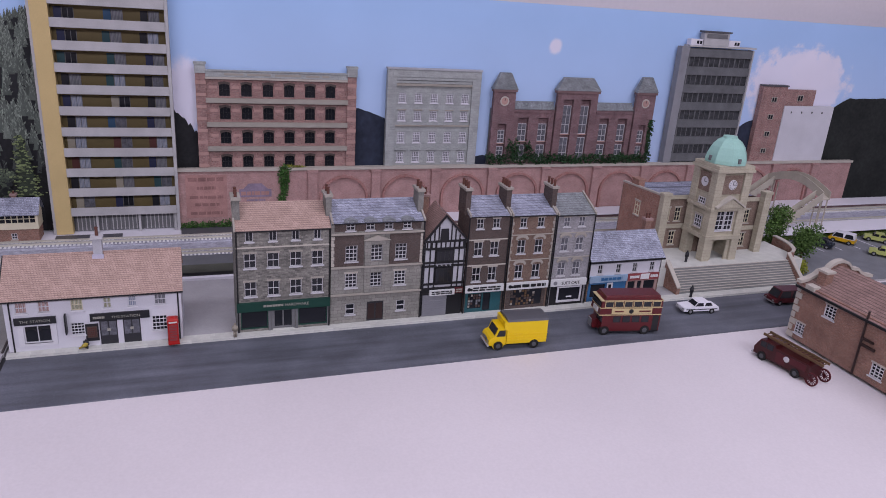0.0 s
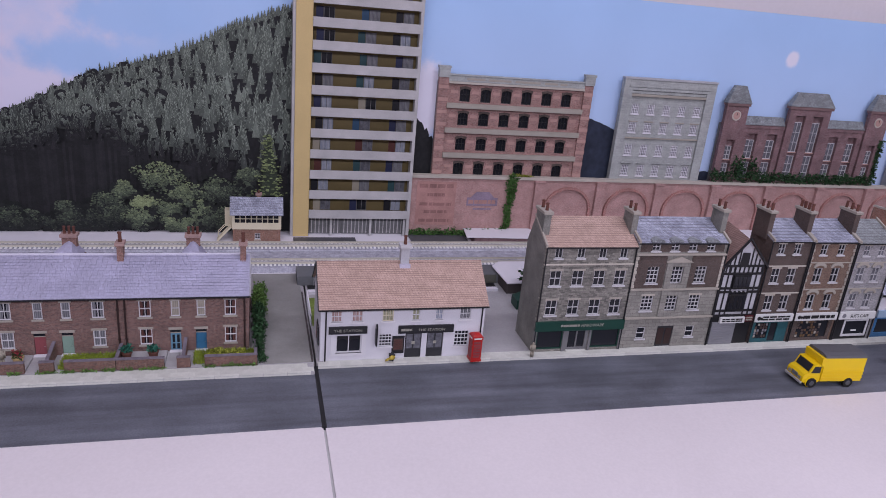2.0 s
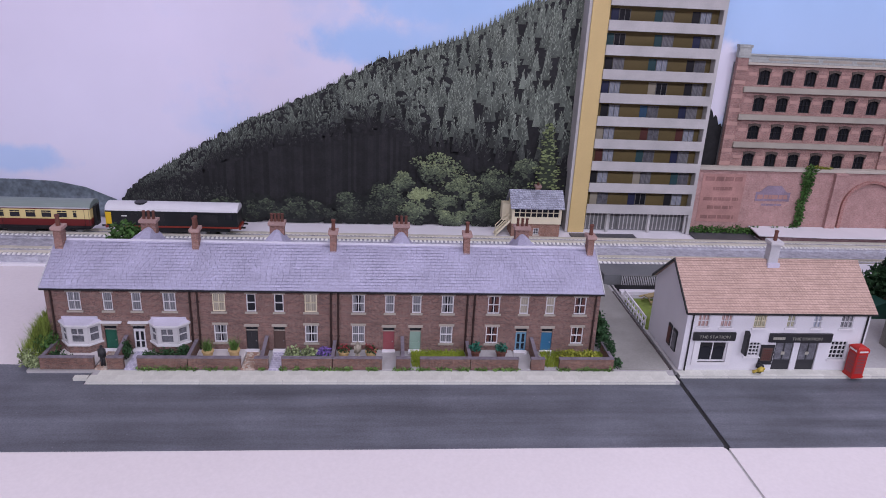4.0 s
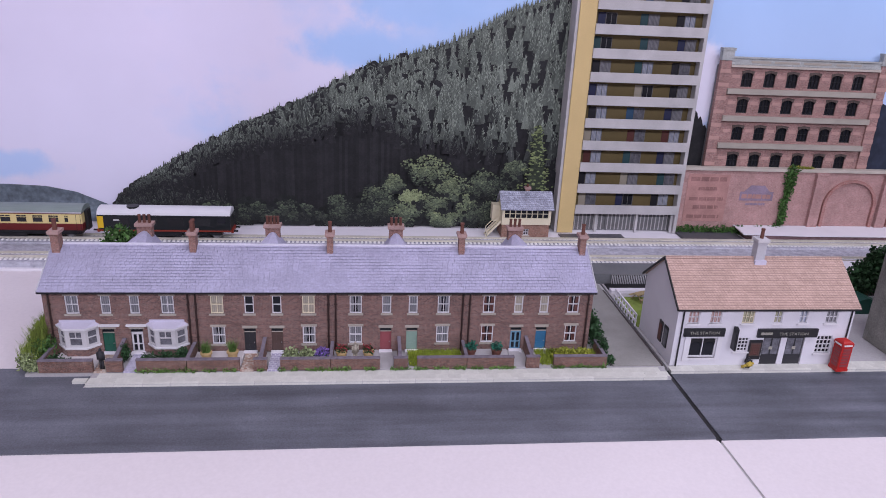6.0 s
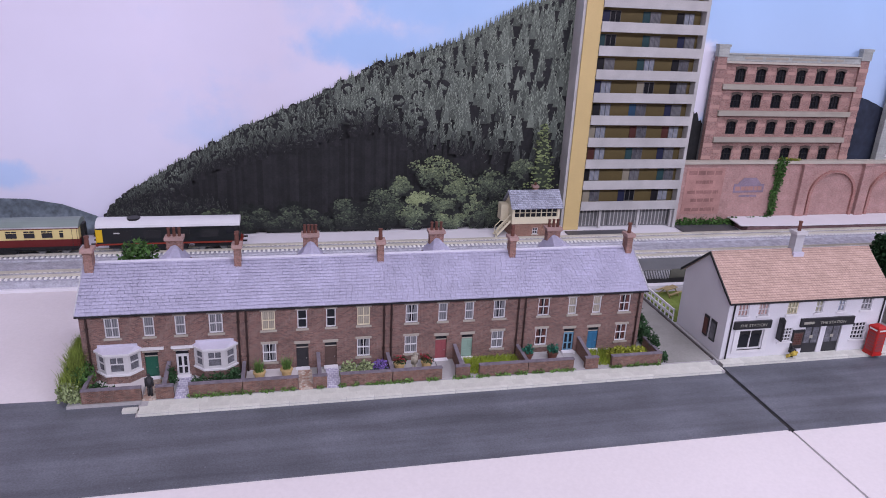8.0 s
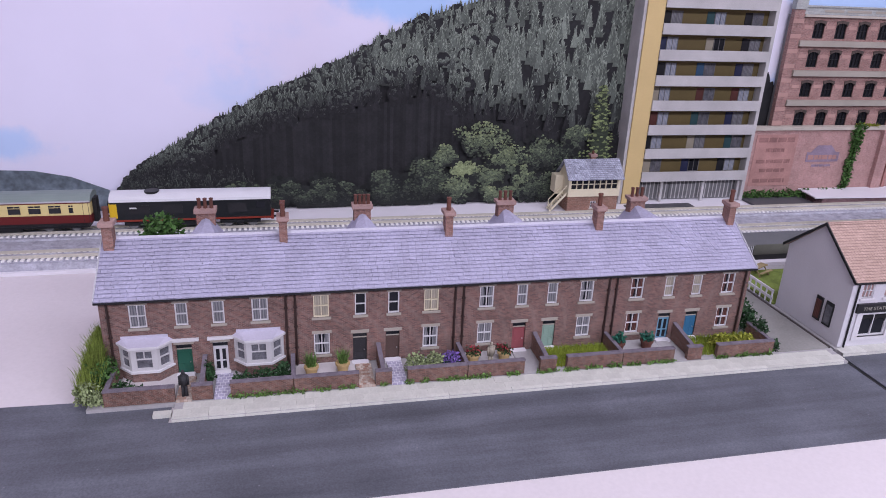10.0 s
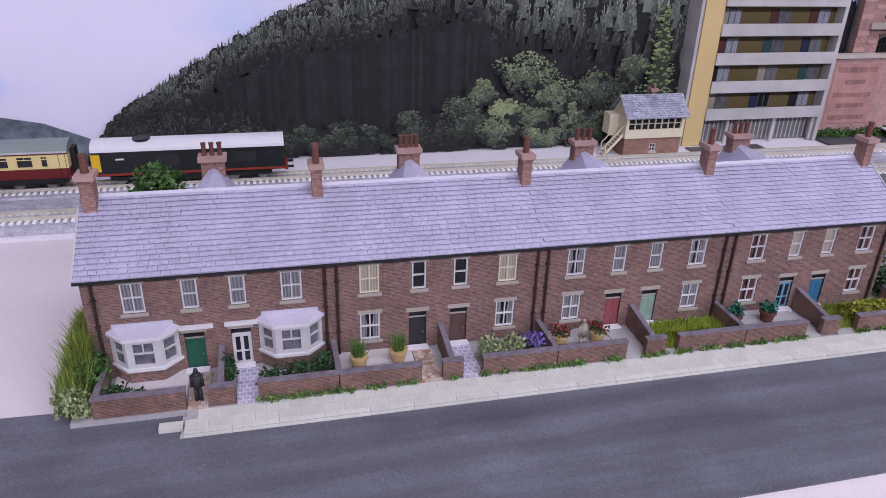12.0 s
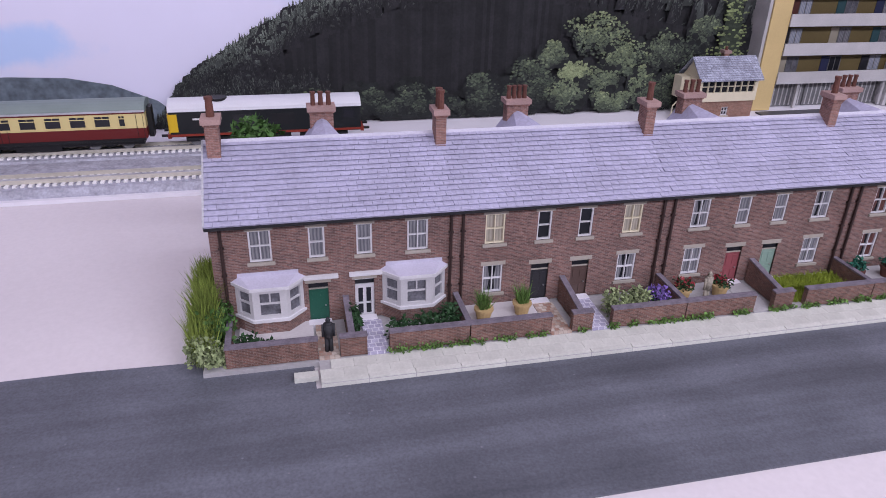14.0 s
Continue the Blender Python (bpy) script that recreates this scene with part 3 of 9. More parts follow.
def sky_print():
    m, nt, b = base("printed_sky", 0.6)
    tc = nt.nodes.new("ShaderNodeTexCoord")
    mp = node(nt, "ShaderNodeMapping")
    mp.inputs["Scale"].default_value = (3.0, 3.0, 4.6)
    nt.links.new(tc.outputs["Object"], mp.inputs["Vector"])
    nz = node(nt, "ShaderNodeTexNoise", Scale=1.0, Detail=6, Roughness=0.5)
    nt.links.new(mp.outputs[0], nz.inputs["Vector"])
    sep = nt.nodes.new("ShaderNodeSeparateXYZ")
    nt.links.new(tc.outputs["Object"], sep.inputs[0])
    # cloud bank over the valley, clear sky over the town
    mr = node(nt, "ShaderNodeMapRange")
    for k, v in (("From Min", -0.62), ("From Max", -0.15), ("To Min", 0.21), ("To Max", -0.35)):
        mr.inputs[k].default_value = v
    nt.links.new(sep.outputs["X"], mr.inputs["Value"])
    add = nt.nodes.new("ShaderNodeMath")
    nt.links.new(nz.outputs["Fac"], add.inputs[0])
    nt.links.new(mr.outputs["Result"], add.inputs[1])
    rp = nt.nodes.new("ShaderNodeValToRGB")
    rp.color_ramp.elements[0].position, rp.color_ramp.elements[0].color = 0.50, (0.385, 0.565, 0.86, 1)
    rp.color_ramp.elements[1].position, rp.color_ramp.elements[1].color = 0.66, (0.71, 0.675, 0.83, 1)
    nt.links.new(add.outputs[0], rp.inputs["Fac"])
    # paler towards the horizon
    hz = node(nt, "ShaderNodeMapRange")
    for k, v in (("From Min", 0.42), ("From Max", 0.10), ("To Min", 0.0), ("To Max", 0.42)):
        hz.inputs[k].default_value = v
    nt.links.new(sep.outputs["Z"], hz.inputs["Value"])
    mx = nt.nodes.new("ShaderNodeMix")
    mx.data_type = "RGBA"
    mx.inputs[7].default_value = (0.68, 0.70, 0.86, 1)
    nt.links.new(hz.outputs["Result"], mx.inputs[0])
    nt.links.new(rp.outputs["Color"], mx.inputs[6])
    out = mx.outputs[2]
    # single clouds and clear patches: soft, ragged ovals
    rag = node(nt, "ShaderNodeTexNoise", Scale=22.0, Detail=5, Roughness=0.6)
    nt.links.new(tc.outputs["Object"], rag.inputs["Vector"])
    for cx, cz, w, h, edge, c in SKY_SPOTS:
        mp = node(nt, "ShaderNodeMapping")
        mp.inputs["Scale"].default_value = (1 / (w * K), 0.0, 1 / (h * K))
        mp.inputs["Location"].default_value = (-cx / w, 0.0, -cz / h)
        nt.links.new(tc.outputs["Object"], mp.inputs["Vector"])
        ln = nt.nodes.new("ShaderNodeVectorMath")
        ln.operation = "LENGTH"
        nt.links.new(mp.outputs[0], ln.inputs[0])
        ragged = nt.nodes.new("ShaderNodeMath")
        ragged.operation = "MULTIPLY_ADD"
        ragged.inputs[1].default_value = -1.5
        nt.links.new(rag.outputs["Fac"], ragged.inputs[0])
        nt.links.new(ln.outputs["Value"], ragged.inputs[2])
        mr = node(nt, "ShaderNodeMapRange")
        mr.interpolation_type = "SMOOTHSTEP"
        for k, v in (("From Min", 0.25 - edge), ("From Max", 0.25 + edge), ("To Min", 0.95), ("To Max", 0.0)):
            mr.inputs[k].default_value = v
        nt.links.new(ragged.outputs[0], mr.inputs["Value"])
        mx = nt.nodes.new("ShaderNodeMix")
        mx.data_type = "RGBA"
        mx.inputs[7].default_value = rgb(c)
        nt.links.new(mr.outputs["Result"], mx.inputs[0])
        nt.links.new(out, mx.inputs[6])
        out = mx.outputs[2]
    nt.links.new(vary(nt, out, 0.07, 3.2, tc.outputs["Object"]), b.inputs["Base Color"])
    return m


backdrop = thing("backdrop", "printed sheet with blue sky, clouds and a wooded hill", "backdrop", kind="structure")
part("sky_sheet", box(-2.4, 2.4, BD, BD + 0.004, -0.004, 0.398), sky_print(), backdrop)
HILL_D = plain("print_hill_shade", (0.0170, 0.0172, 0.0195), 0.8, 0.3, 160, 20, bump=0)
HILL_E = plain("print_dark_hill", (0.019, 0.0215, 0.0205), 0.8, 0.4, 130, 16, bump=0)
HILL_FAR = plain("print_far_hill", (0.125, 0.155, 0.185), 0.8, 0.45, 160, 34, bump=0)
HILL_NAVY = plain("print_navy_hill", (0.025, 0.032, 0.055), 0.8, 0.3, 90, 30, bump=0)
FIR = [plain("print_fir", c, 0.8, 0.25, 400, 60, bump=0, spread=0.28) for c in ((0.0170, 0.0172, 0.0195), (0.045, 0.051, 0.048), (0.090, 0.105, 0.091), (0.152, 0.177, 0.150), (0.200, 0.230, 0.193))]
BROAD = [plain("print_leaf", c, 0.8, 0.25, 500, 60, bump=0, spread=0.28) for c in ((0.0150, 0.0170, 0.0170), (0.033, 0.041, 0.032), (0.067, 0.085, 0.057), (0.122, 0.152, 0.088), (0.20, 0.24, 0.125))]
SPRUCE = [plain("print_spruce", c, 0.8, 0.25, 400, 60, bump=0, spread=0.3) for c in ((0.030, 0.040, 0.026), (0.165, 0.205, 0.090))]


def crest(x):
    """Height of the wooded hill's skyline."""
    pts = ((-0.88, 0.0), (-0.862, 0.012), (-0.852, 0.038), (-0.81, 0.072), (-0.742, 0.112), (-0.67, 0.152), (-0.567, 0.20), (-0.497, 0.238), (-0.38, 0.275), (-0.30, 0.318), (-0.21, 0.355), (-0.05, 0.43))
    for (a, h), (b, g) in zip(pts, pts[1:]):
        if a <= x <= b:
            return h + (g - h) * (x - a) / (b - a)
    return 0


def steps(pts, x):
    """A height read off a line of corners."""
    for (a, h), (b, g) in zip(pts, pts[1:]):
        if a <= x <= b:
            return h + (g - h) * (x - a) / (b - a)
    return pts[0][1] if x < pts[0][0] else pts[-1][1]


SHADE_LINE = ((-0.88, 0.030), (-0.76, 0.060), (-0.7285, 0.086), (-0.68, 0.103), (-0.63, 0.117), (-0.58, 0.127), (-0.53, 0.139), (-0.478, 0.146), (-0.45, 0.120), (-0.37, 0.108), (-0.28, 0.092), (-0.16, 0.09))


class Dabs:
    """Printed strokes in a few tones, each a little in front of the last."""

    def __init__(self, tones, y):
        self.tones, self.y = [M() for _ in range(tones)], y

    def add(self, tone, pts):
        self.y -= 0.00000013
        k = max(0, min(len(self.tones) - 1, int(tone)))
        self.tones[k].add([(px, self.y, max(pz, 0.0004)) for px, pz in pts], [tuple(range(len(pts)))])


def fir(d, x, z, h, w, b, r):
    """A printed conifer: dark spire and upswept boughs, paler towards its top and one side."""
    d.add(b * 3.3 - 0.15, [(x - w * 0.8, z), (x + w * 0.8, z), (x + w * 0.42, z + h * 0.5), (x, z + h), (x - w * 0.42, z + h * 0.5)])
    n = 15
    for i in range(n):
        t = 0.92 * (i + r.random()) / n
        u = r.uniform(-1, 1)
        reach = w * (1.0 - t)
        px, pz = x + u * reach * 0.55, z + h * t
        l = h * r.uniform(0.10, 0.20)
        dx, dz = u * reach * 0.75 + r.gauss(0, w * 0.10), l
        q = h * 0.022 * r.uniform(0.7, 1.5)
        tone = b * 5.2 + (t - 0.45) * 2.2 * min(1.0, b * 2) + u * 0.3 + r.uniform(-0.5, 0.5)
        d.add(tone, [(px, pz), (px + dx * 0.45 + q, pz + dz * 0.40), (px + dx, pz + dz), (px + dx * 0.45 - q, pz + dz * 0.55)])


def broad_tree(d, x, z, w, h, b, r, lumps=11, size=0.0023):
    """A printed broadleaved crown: rounded lumps of leaf dabs, each paler on top."""
    for _ in range(60):
        a, q = r.uniform(0, 6.283), r.random() ** 0.5
        d.add(0.4, [(x + math.cos(a) * q * w * 0.95 + size * 1.8 * math.cos(j * 1.257), z + math.sin(a) * q * h * 0.95 + size * 1.8 * math.sin(j * 1.257)) for j in range(5)])
    spots = sorted(((r.uniform(0, 6.283), r.random() ** 0.6) for _ in range(lumps)), key=lambda s: -math.sin(s[0]) * s[1])
    for a, q in spots:
        lx, lz = x + math.cos(a) * q * w * 0.72, z + math.sin(a) * q * h * 0.72
        lw, lh = w * r.uniform(0.30, 0.46), h * r.uniform(0.30, 0.46)
        for _ in range(46):
            a2, q2 = r.uniform(0, 6.283), r.random() ** 0.5
            u, v = math.cos(a2) * q2, math.sin(a2) * q2
            tone = b * 4.4 + v * 1.1 + (lz - z) / h * 0.7 + r.uniform(-0.6, 0.6)
            l, t0 = size * r.uniform(0.5, 1.2), r.uniform(0, 1.2)
            d.add(tone, [(lx + u * lw + l * math.cos(t0 + j * 1.257) * r.uniform(0.5, 1), lz + v * lh + l * 0.75 * math.sin(t0 + j * 1.257) * r.uniform(0.5, 1)) for j in range(5)])


def printed_wood():
    r = random.Random(5)
    xs = [-0.88 + i * 0.004 for i in range(170)]
    poly = [(x, crest(x) * 0.975) for x in xs if 0.002 < crest(x) < 0.39]
    poly = [(poly[0][0], 0.0)] + poly + [(poly[-1][0], 0.0)]
    part("hill", M().prism(poly, "y", BD - 0.0024, BD - 0.0018), HILL_D, backdrop, "dark wooded hillside")
    todo = []
    for _ in range(9000):
        x = r.uniform(-0.872, -0.16)
        c = min(crest(x), 0.40)
        z = c * r.random() ** 0.8 * 0.965
        near = max(0.0, min(1.0, (x + 0.85) / 0.62))
        size = (0.014 + 0.021 * near) * (1.15 - 0.45 * z / max(c, 0.02))
        if r.random() < (0.0105 / size) ** 1.6:
            todo.append((z, x, c, size))
    x = -0.868
    while x < -0.17:
        todo.append((crest(x) - 0.007, x, crest(x), 0.010 + 0.007 * max(0, x + 0.85)))
        x += r.uniform(0.0022, 0.0060)
    todo.sort(key=lambda q: steps(SHADE_LINE, q[1]) - q[0])
    d = Dabs(5, BD - 0.0026)
    shaded = False
    for z, x, c, size in todo:
        s = steps(SHADE_LINE, x)
        if z - s < 0.002 and not shaded:
            # deep shade across the middle of the slope
            shaded = True
            for a in xs[:-1]:
                if -0.846 < a < -0.17:
                    d.tones[0].add([(a, d.y, 0.001), (a + 0.004, d.y, 0.001), (a + 0.004, d.y, min(steps(SHADE_LINE, a + 0.004) - 0.004, crest(a + 0.004) - 0.006)), (a, d.y, min(steps(SHADE_LINE, a) - 0.004, crest(a) - 0.006))], [(0, 1, 2, 3)])
            d.y -= 0.00001
        near = max(0.0, min(1.0, (x + 0.80) / 0.50))
        lit = max(0.0, min(1.0, (z - s + 0.004) / (0.022 + 0.028 * near)))
        low = max(0.0, min(1.0, (0.052 - z) / 0.02)) if x < -0.70 else 0.0
        patch = noise.noise((x * 16, z * 20, 3.1)) * 0.30 + noise.noise((x * 55, z * 55, 1.7)) * 0.16
        b = 0.05 + lit * (0.48 + 0.32 * near) * (1 + patch) + low * 0.20 * (1 + patch) - 0.10 * max(0.0, z / max(c, 0.02) - 0.86) / 0.14
        if b < 0.085:
            continue
        h, w = size * r.uniform(0.75, 1.25), size * 0.27 * r.uniform(0.8, 1.25)
        if r.random() < 0.10 and x < -0.40:
            broad_tree(d, x, z, size * 0.36, size * 0.32, b * 0.8, r, 3, 0.0017)
        else:
            fir(d, x, z - size * 0.45, h, w, b, r)
    for k in range(5):
        tagged(part("fir_wood", d.tones[k], FIR[k], backdrop), kind="stuff")
    # broadleaved trees along the foot of the hill, from the far ones to the near ones
    d = Dabs(5, d.y - 0.0002)
    for _ in range(30):
        x = r.uniform(-0.76, -0.46)
        hh = 0.030 + 0.022 * (x + 0.76) / 0.3
        broad_tree(d, x, hh * r.uniform(0.25, 0.75), 0.020, hh * 0.42, r.uniform(0.18, 0.34), r, 8, 0.0021)
    for x, z, w, h, b in ((-0.282, 0.086, 0.019, 0.020, 0.40), (-0.408, 0.087, 0.036, 0.022, 0.62), (-0.335, 0.066, 0.027, 0.024, 0.42), (-0.300, 0.045, 0.030, 0.040, 0.24), (-0.462, 0.066, 0.015, 0.013, 0.52),
                          (-0.488, 0.036, 0.026, 0.027, 0.36), (-0.537, 0.026, 0.022, 0.022, 0.27), (-0.376, 0.060, 0.028, 0.023, 0.60), (-0.432, 0.047, 0.018, 0.015, 0.88), (-0.440, 0.021, 0.024, 0.018, 0.52),
                          (-0.400, 0.035, 0.024, 0.022, 0.50), (-0.354, 0.026, 0.014, 0.024, 0.55), (-0.386, 0.014, 0.020, 0.014, 0.58), (-0.330, 0.020, 0.026, 0.022, 0.34)):
        broad_tree(d, x, z, w * 1.15, h * 1.10, b * 1.12, r, 16)
    for k in range(5):
        tagged(part("broadleaf_wood", d.tones[k], BROAD[k], backdrop), kind="stuff")
    # the tall spruce beside the signal box
    d = Dabs(2, d.y - 0.0002)
    sx, s0, s1 = -0.2500, 0.062, 0.160
    d.add(0, [(sx - 0.014, s0), (sx + 0.014, s0), (sx + 0.009, s0 + 0.045), (sx - 0.003, s1 - 0.006), (sx - 0.010, s0 + 0.045)])
    for i in range(26):
        t = i / 26
        lean = -0.004 * t
        for sd in (-1, 1):
            s = (0.027 * (1 - t) ** 0.8 + 0.002) * r.uniform(0.5, 1.15)
            zt = s0 + (s1 - s0) * t + r.uniform(-0.0015, 0.0015)
            for j in range(5):
                q = (j + 0.6) / 5
                px, pz, l = sx + lean + sd * s * q, zt - s * 0.35 * q + s * 0.30 * q * q + r.gauss(0, 0.0008), 0.0032 * (1.15 - q * 0.5) * r.uniform(0.7, 1.3)
                d.add(1 if r.random() < 0.30 + 0.6 * q else 0, [(px - sd * l * 0.7, pz - l * 0.30), (px + sd * l * 0.9, pz - l * 0.25), (px + sd * l * 0.5, pz + l * 0.45), (px - sd * l * 0.4, pz + l * 0.40)])
    for k in range(2):
        tagged(part("spruce", d.tones[k], SPRUCE[k], backdrop), kind="stuff")
    # far hills
    def ridge(name, pts, mat, y):
        part(name, M().prism([(pts[0][0], 0.0)] + list(pts) + [(pts[-1][0], 0.0)], "y", y - 0.0004, y), mat, backdrop)
    ridge("far_hill", [(-2.3, 0.07)] + [(-1.5 + i * 0.02, 0.052 + 0.006 * noise.noise((i * 0.2, 0, 0))) for i in range(20)] + [(-1.10, 0.053), (-1.0, 0.053), (-0.95, 0.051), (-0.91, 0.043), (-0.87, 0.026), (-0.855, 0.012)], HILL_FAR, BD - 0.0013)
    ridge("near_wood", [(-0.05 + i * 0.003, 0.205 - 0.10 * (i / 30) ** 1.6 + 0.008 * noise.noise((i * 0.9, 7, 0))) for i in range(28)], HILL_D, BD - 0.0013)
    ridge("navy_hill", [(0.24 + i * 0.006, 0.206 - 0.00040 * i * i * 0.25 + 0.003 * noise.noise((i * 0.4, 1, 0))) for i in range(26)], HILL_NAVY, BD - 0.0013)
    ridge("navy_hill", [(0.49 + i * 0.006, 0.118 - 0.006 * abs(i - 5) / 5) for i in range(11)], HILL_NAVY, BD - 0.0013)
    ridge("navy_hill", [(1.08 + i * 0.006, 0.14 + 0.05 * math.sin(i / 24 * 3.14)) for i in range(25)], HILL_NAVY, BD - 0.0013)
    ridge("dark_hill", [(1.33 + i * 0.02, 0.20 + 0.042 * min(1, i / 4) + 0.004 * noise.noise((i * 0.5, 2, 0))) for i in range(52)], HILL_E, BD - 0.0013)


printed_wood()


# ---- railway ----
def rail_track(yc, label):
    t = thing("railway_track", label, "track", 0, yc, 0, group="railway tracks")
    x0, x1 = -2.3, 2.0
    part("track_bed", M().prism([(-0.024, -0.0008), (0.024, -0.0008), (0.0185, 0.0046), (-0.0185, 0.0046)], "x", x0, x1), BALLAST, t)
    part("bed_fill", box(x0, x1, -0.0042, 0.0042, 0.0046, 0.0063), BALLAST_MID, t)
    sl = M()
    for i in range(int((x1 - x0) / 0.0058)):
        a = x0 + i * 0.0058
        sl.box(a, a + 0.0030, -0.0128, 0.0128, 0.0040, 0.0060)
    tagged(part("sleeper", sl, SLEEPER, t, "pale sleepers, half buried in ballast"), kind="stuff")
    for s in (-1, 1):
        part("rail", M().box(x0, x1, s * 0.00725 - 0.0005, s * 0.00725 + 0.0005, 0.0060, 0.0088).box(x0, x1, s * 0.00725 - 0.0009, s * 0.00725 + 0.0009, 0.0058, 0.0065), RAIL, t)
    return t


rail_track(1.0785, "model railway track on grey ballast with pale sleepers")
rail_track(1.148, "model railway track on grey ballast with pale sleepers, nearer the backdrop")
tagged(whole("ballast", M().box(-2.3, 2.0, 1.0985, 1.1265, -0.001, 0.0034), BALLAST, "blue-grey ballast between the two tracks", "ballast"), kind="stuff")


# ---- terrace of brick houses ----
TX, TY, PITCH = -0.793, 0.838, 0.129
EAVE, RIDGE, RDEPTH = 0.0650, 0.0950, 0.040
STYLES = [
    dict(frame=WHITE, wide=NET, slim=NET, low=NET, doors=(D_GREEN, WHITE), drape=None, bays=True),
    dict(frame=WHITE, wide=NET_CREAM, slim=GLASS, low=GLASS, doors=(D_GREY, D_BROWN), drape=NET, bays=False),
    dict(frame=WHITE, wide=GLASS, slim=NET, low=NET, doors=(D_RED, D_PALE), drape=NET, bays=False),
    dict(frame=WHITE, wide=GLASS, slim=NET_CREAM, low=GLASS, doors=(D_SKY, D_BLUE), drape=CURTAIN_RED, bays=False),
]
HOUSE_LABELS = [
    "brick terrace house pair with white bay windows, green and white doors",
    "brick terrace house pair with charcoal and brown front doors",
    "brick terrace house pair with red and pale green front doors",
    "brick terrace house pair at the alley, with blue front doors",
]


def front_door(parent, x0, x1, z0, z1, mat, lights, step=True):
    d = part("door", M().box(x0, x1, 0.0012, 0.0022, z0, z1 - 0.0045), mat, parent)
    pm = M()
    w = x1 - x0
    for cx in (x0 + w * 0.29, x0 + w * 0.71):
        if lights:
            pm.box(cx - w * 0.12, cx + w * 0.12, 0.0009, 0.0012, z0 + (z1 - z0) * 0.38, z1 - 0.0065)
        else:
            pm.box(cx - w * 0.13, cx + w * 0.13, 0.0009, 0.0012, z0 + 0.0115, z1 - 0.0065)
        pm.box(cx - w * 0.13, cx + w * 0.13, 0.0009, 0.0012, z0 + 0.002, z0 + 0.008)
    part("door_panel", pm, GLASS if lights else mat, d)
    part("door_handle", box(x1 - 0.0022, x1 - 0.0015, 0.0004, 0.0012, z0 + 0.009, z0 + 0.0097), CHROME, d)
    fr = M().box(x0 - 0.0008, x0, 0.0004, 0.0020, z0, z1).box(x1, x1 + 0.0008, 0.0004, 0.0020, z0, z1).box(x0, x1, 0.0006, 0.0018, z1 - 0.0045, z1 - 0.0038).box(x0, x1, 0.0004, 0.0020, z1 - 0.0006, z1)
    part("door_frame", fr, STONETRIM if mat is not WHITE else WHITE, d)
    part("transom", box(x0, x1, 0.0014, 0.0020, z1 - 0.0038, z1 - 0.0006), GLASS, d)
    part("lintel", box(x0 - 0.0016, x1 + 0.0016, -0.0003, 0.0010, z1, z1 + 0.0026), STONETRIM, d)
    if step:
        part("doorstep", box(x0 - 0.001, x1 + 0.001, -0.005, 0.0003, -0.0006, 0.0014), PAPER, parent)


def bay_window(parent, xc):
    """A canted bay with three sashes, a brick apron and a leaded roof."""
    w, d, s = 0.0360, 0.0088, 0.0090
    out = [(xc - w / 2, -0.0002), (xc - w / 2 + s, -d), (xc + w / 2 - s, -d), (xc + w / 2, -0.0002)]
    bay = part("bay_window", M().prism(out, "z", 0.0, 0.0085), BRICK, parent, "canted bay window with white frames")

    def grown(g):
        return [(out[0][0] - g, 0.0), (out[1][0] - g * 0.6, -d - g), (out[2][0] + g * 0.6, -d - g), (out[3][0] + g, 0.0)]
    part("sill", M().prism(grown(0.0012), "z", 0.0085, 0.0102), WHITE, bay)
    part("pane", M().prism(grown(-0.0016), "z", 0.0102, 0.0280), GLASS_GREY, bay)
    fr = M()
    for (ax, ay), (bx, by) in zip(out, out[1:]):
        L = math.hypot(bx - ax, by - ay)
        ux, uy = (bx - ax) / L, (by - ay) / L
        nx, ny = uy, -ux

        def strip(t0, t1, z0, z1, o0=-0.0014, o1=0.0):
            vs = []
            for z in (z0, z1):
                for t, o in ((t0, o1), (t1, o1), (t1, o0), (t0, o0)):
                    vs.append((ax + ux * t + nx * o, ay + uy * t + ny * o, z))
            fr.add(vs, [(0, 3, 2, 1), (4, 5, 6, 7), (0, 1, 5, 4), (1, 2, 6, 5), (2, 3, 7, 6), (3, 0, 4, 7)])
        e = 0.0024 if L < 0.015 else 0.0038
        strip(0, e, 0.0102, 0.0282)
        strip(L - e, L, 0.0102, 0.0282)
        strip(e, L - e, 0.0102, 0.0122)
        strip(e, L - e, 0.0258, 0.0282)
        strip(e, L - e, 0.0190, 0.0198, -0.0014, -0.0003)
        if L > 0.015:
            strip(L / 2 - 0.0004, L / 2 + 0.0004, 0.0198, 0.0258, -0.0014, -0.0003)
    part("window_frame", fr, FRAME_W, bay)
    part("cornice", M().prism(grown(0.0018), "z", 0.0282, 0.0300), WHITE, bay)
    g = grown(0.0014)
    rf = M().add([(*g[0], 0.0300), (*g[1], 0.0300), (*g[2], 0.0300), (*g[3], 0.0300), (xc - w / 2 + 0.003, 0.0, 0.0328), (xc + w / 2 - 0.003, 0.0, 0.0328)],
                 [(0, 1, 4), (1, 2, 5, 4), (2, 3, 5), (0, 4, 5, 3), (0, 3, 2, 1)])
    part("bay_roof", rf, LEADED, bay)
    part("flashing", box(xc - w / 2 + 0.002, xc + w / 2 - 0.002, -0.0006, 0.0, 0.0326, 0.0346), LEADED, bay)


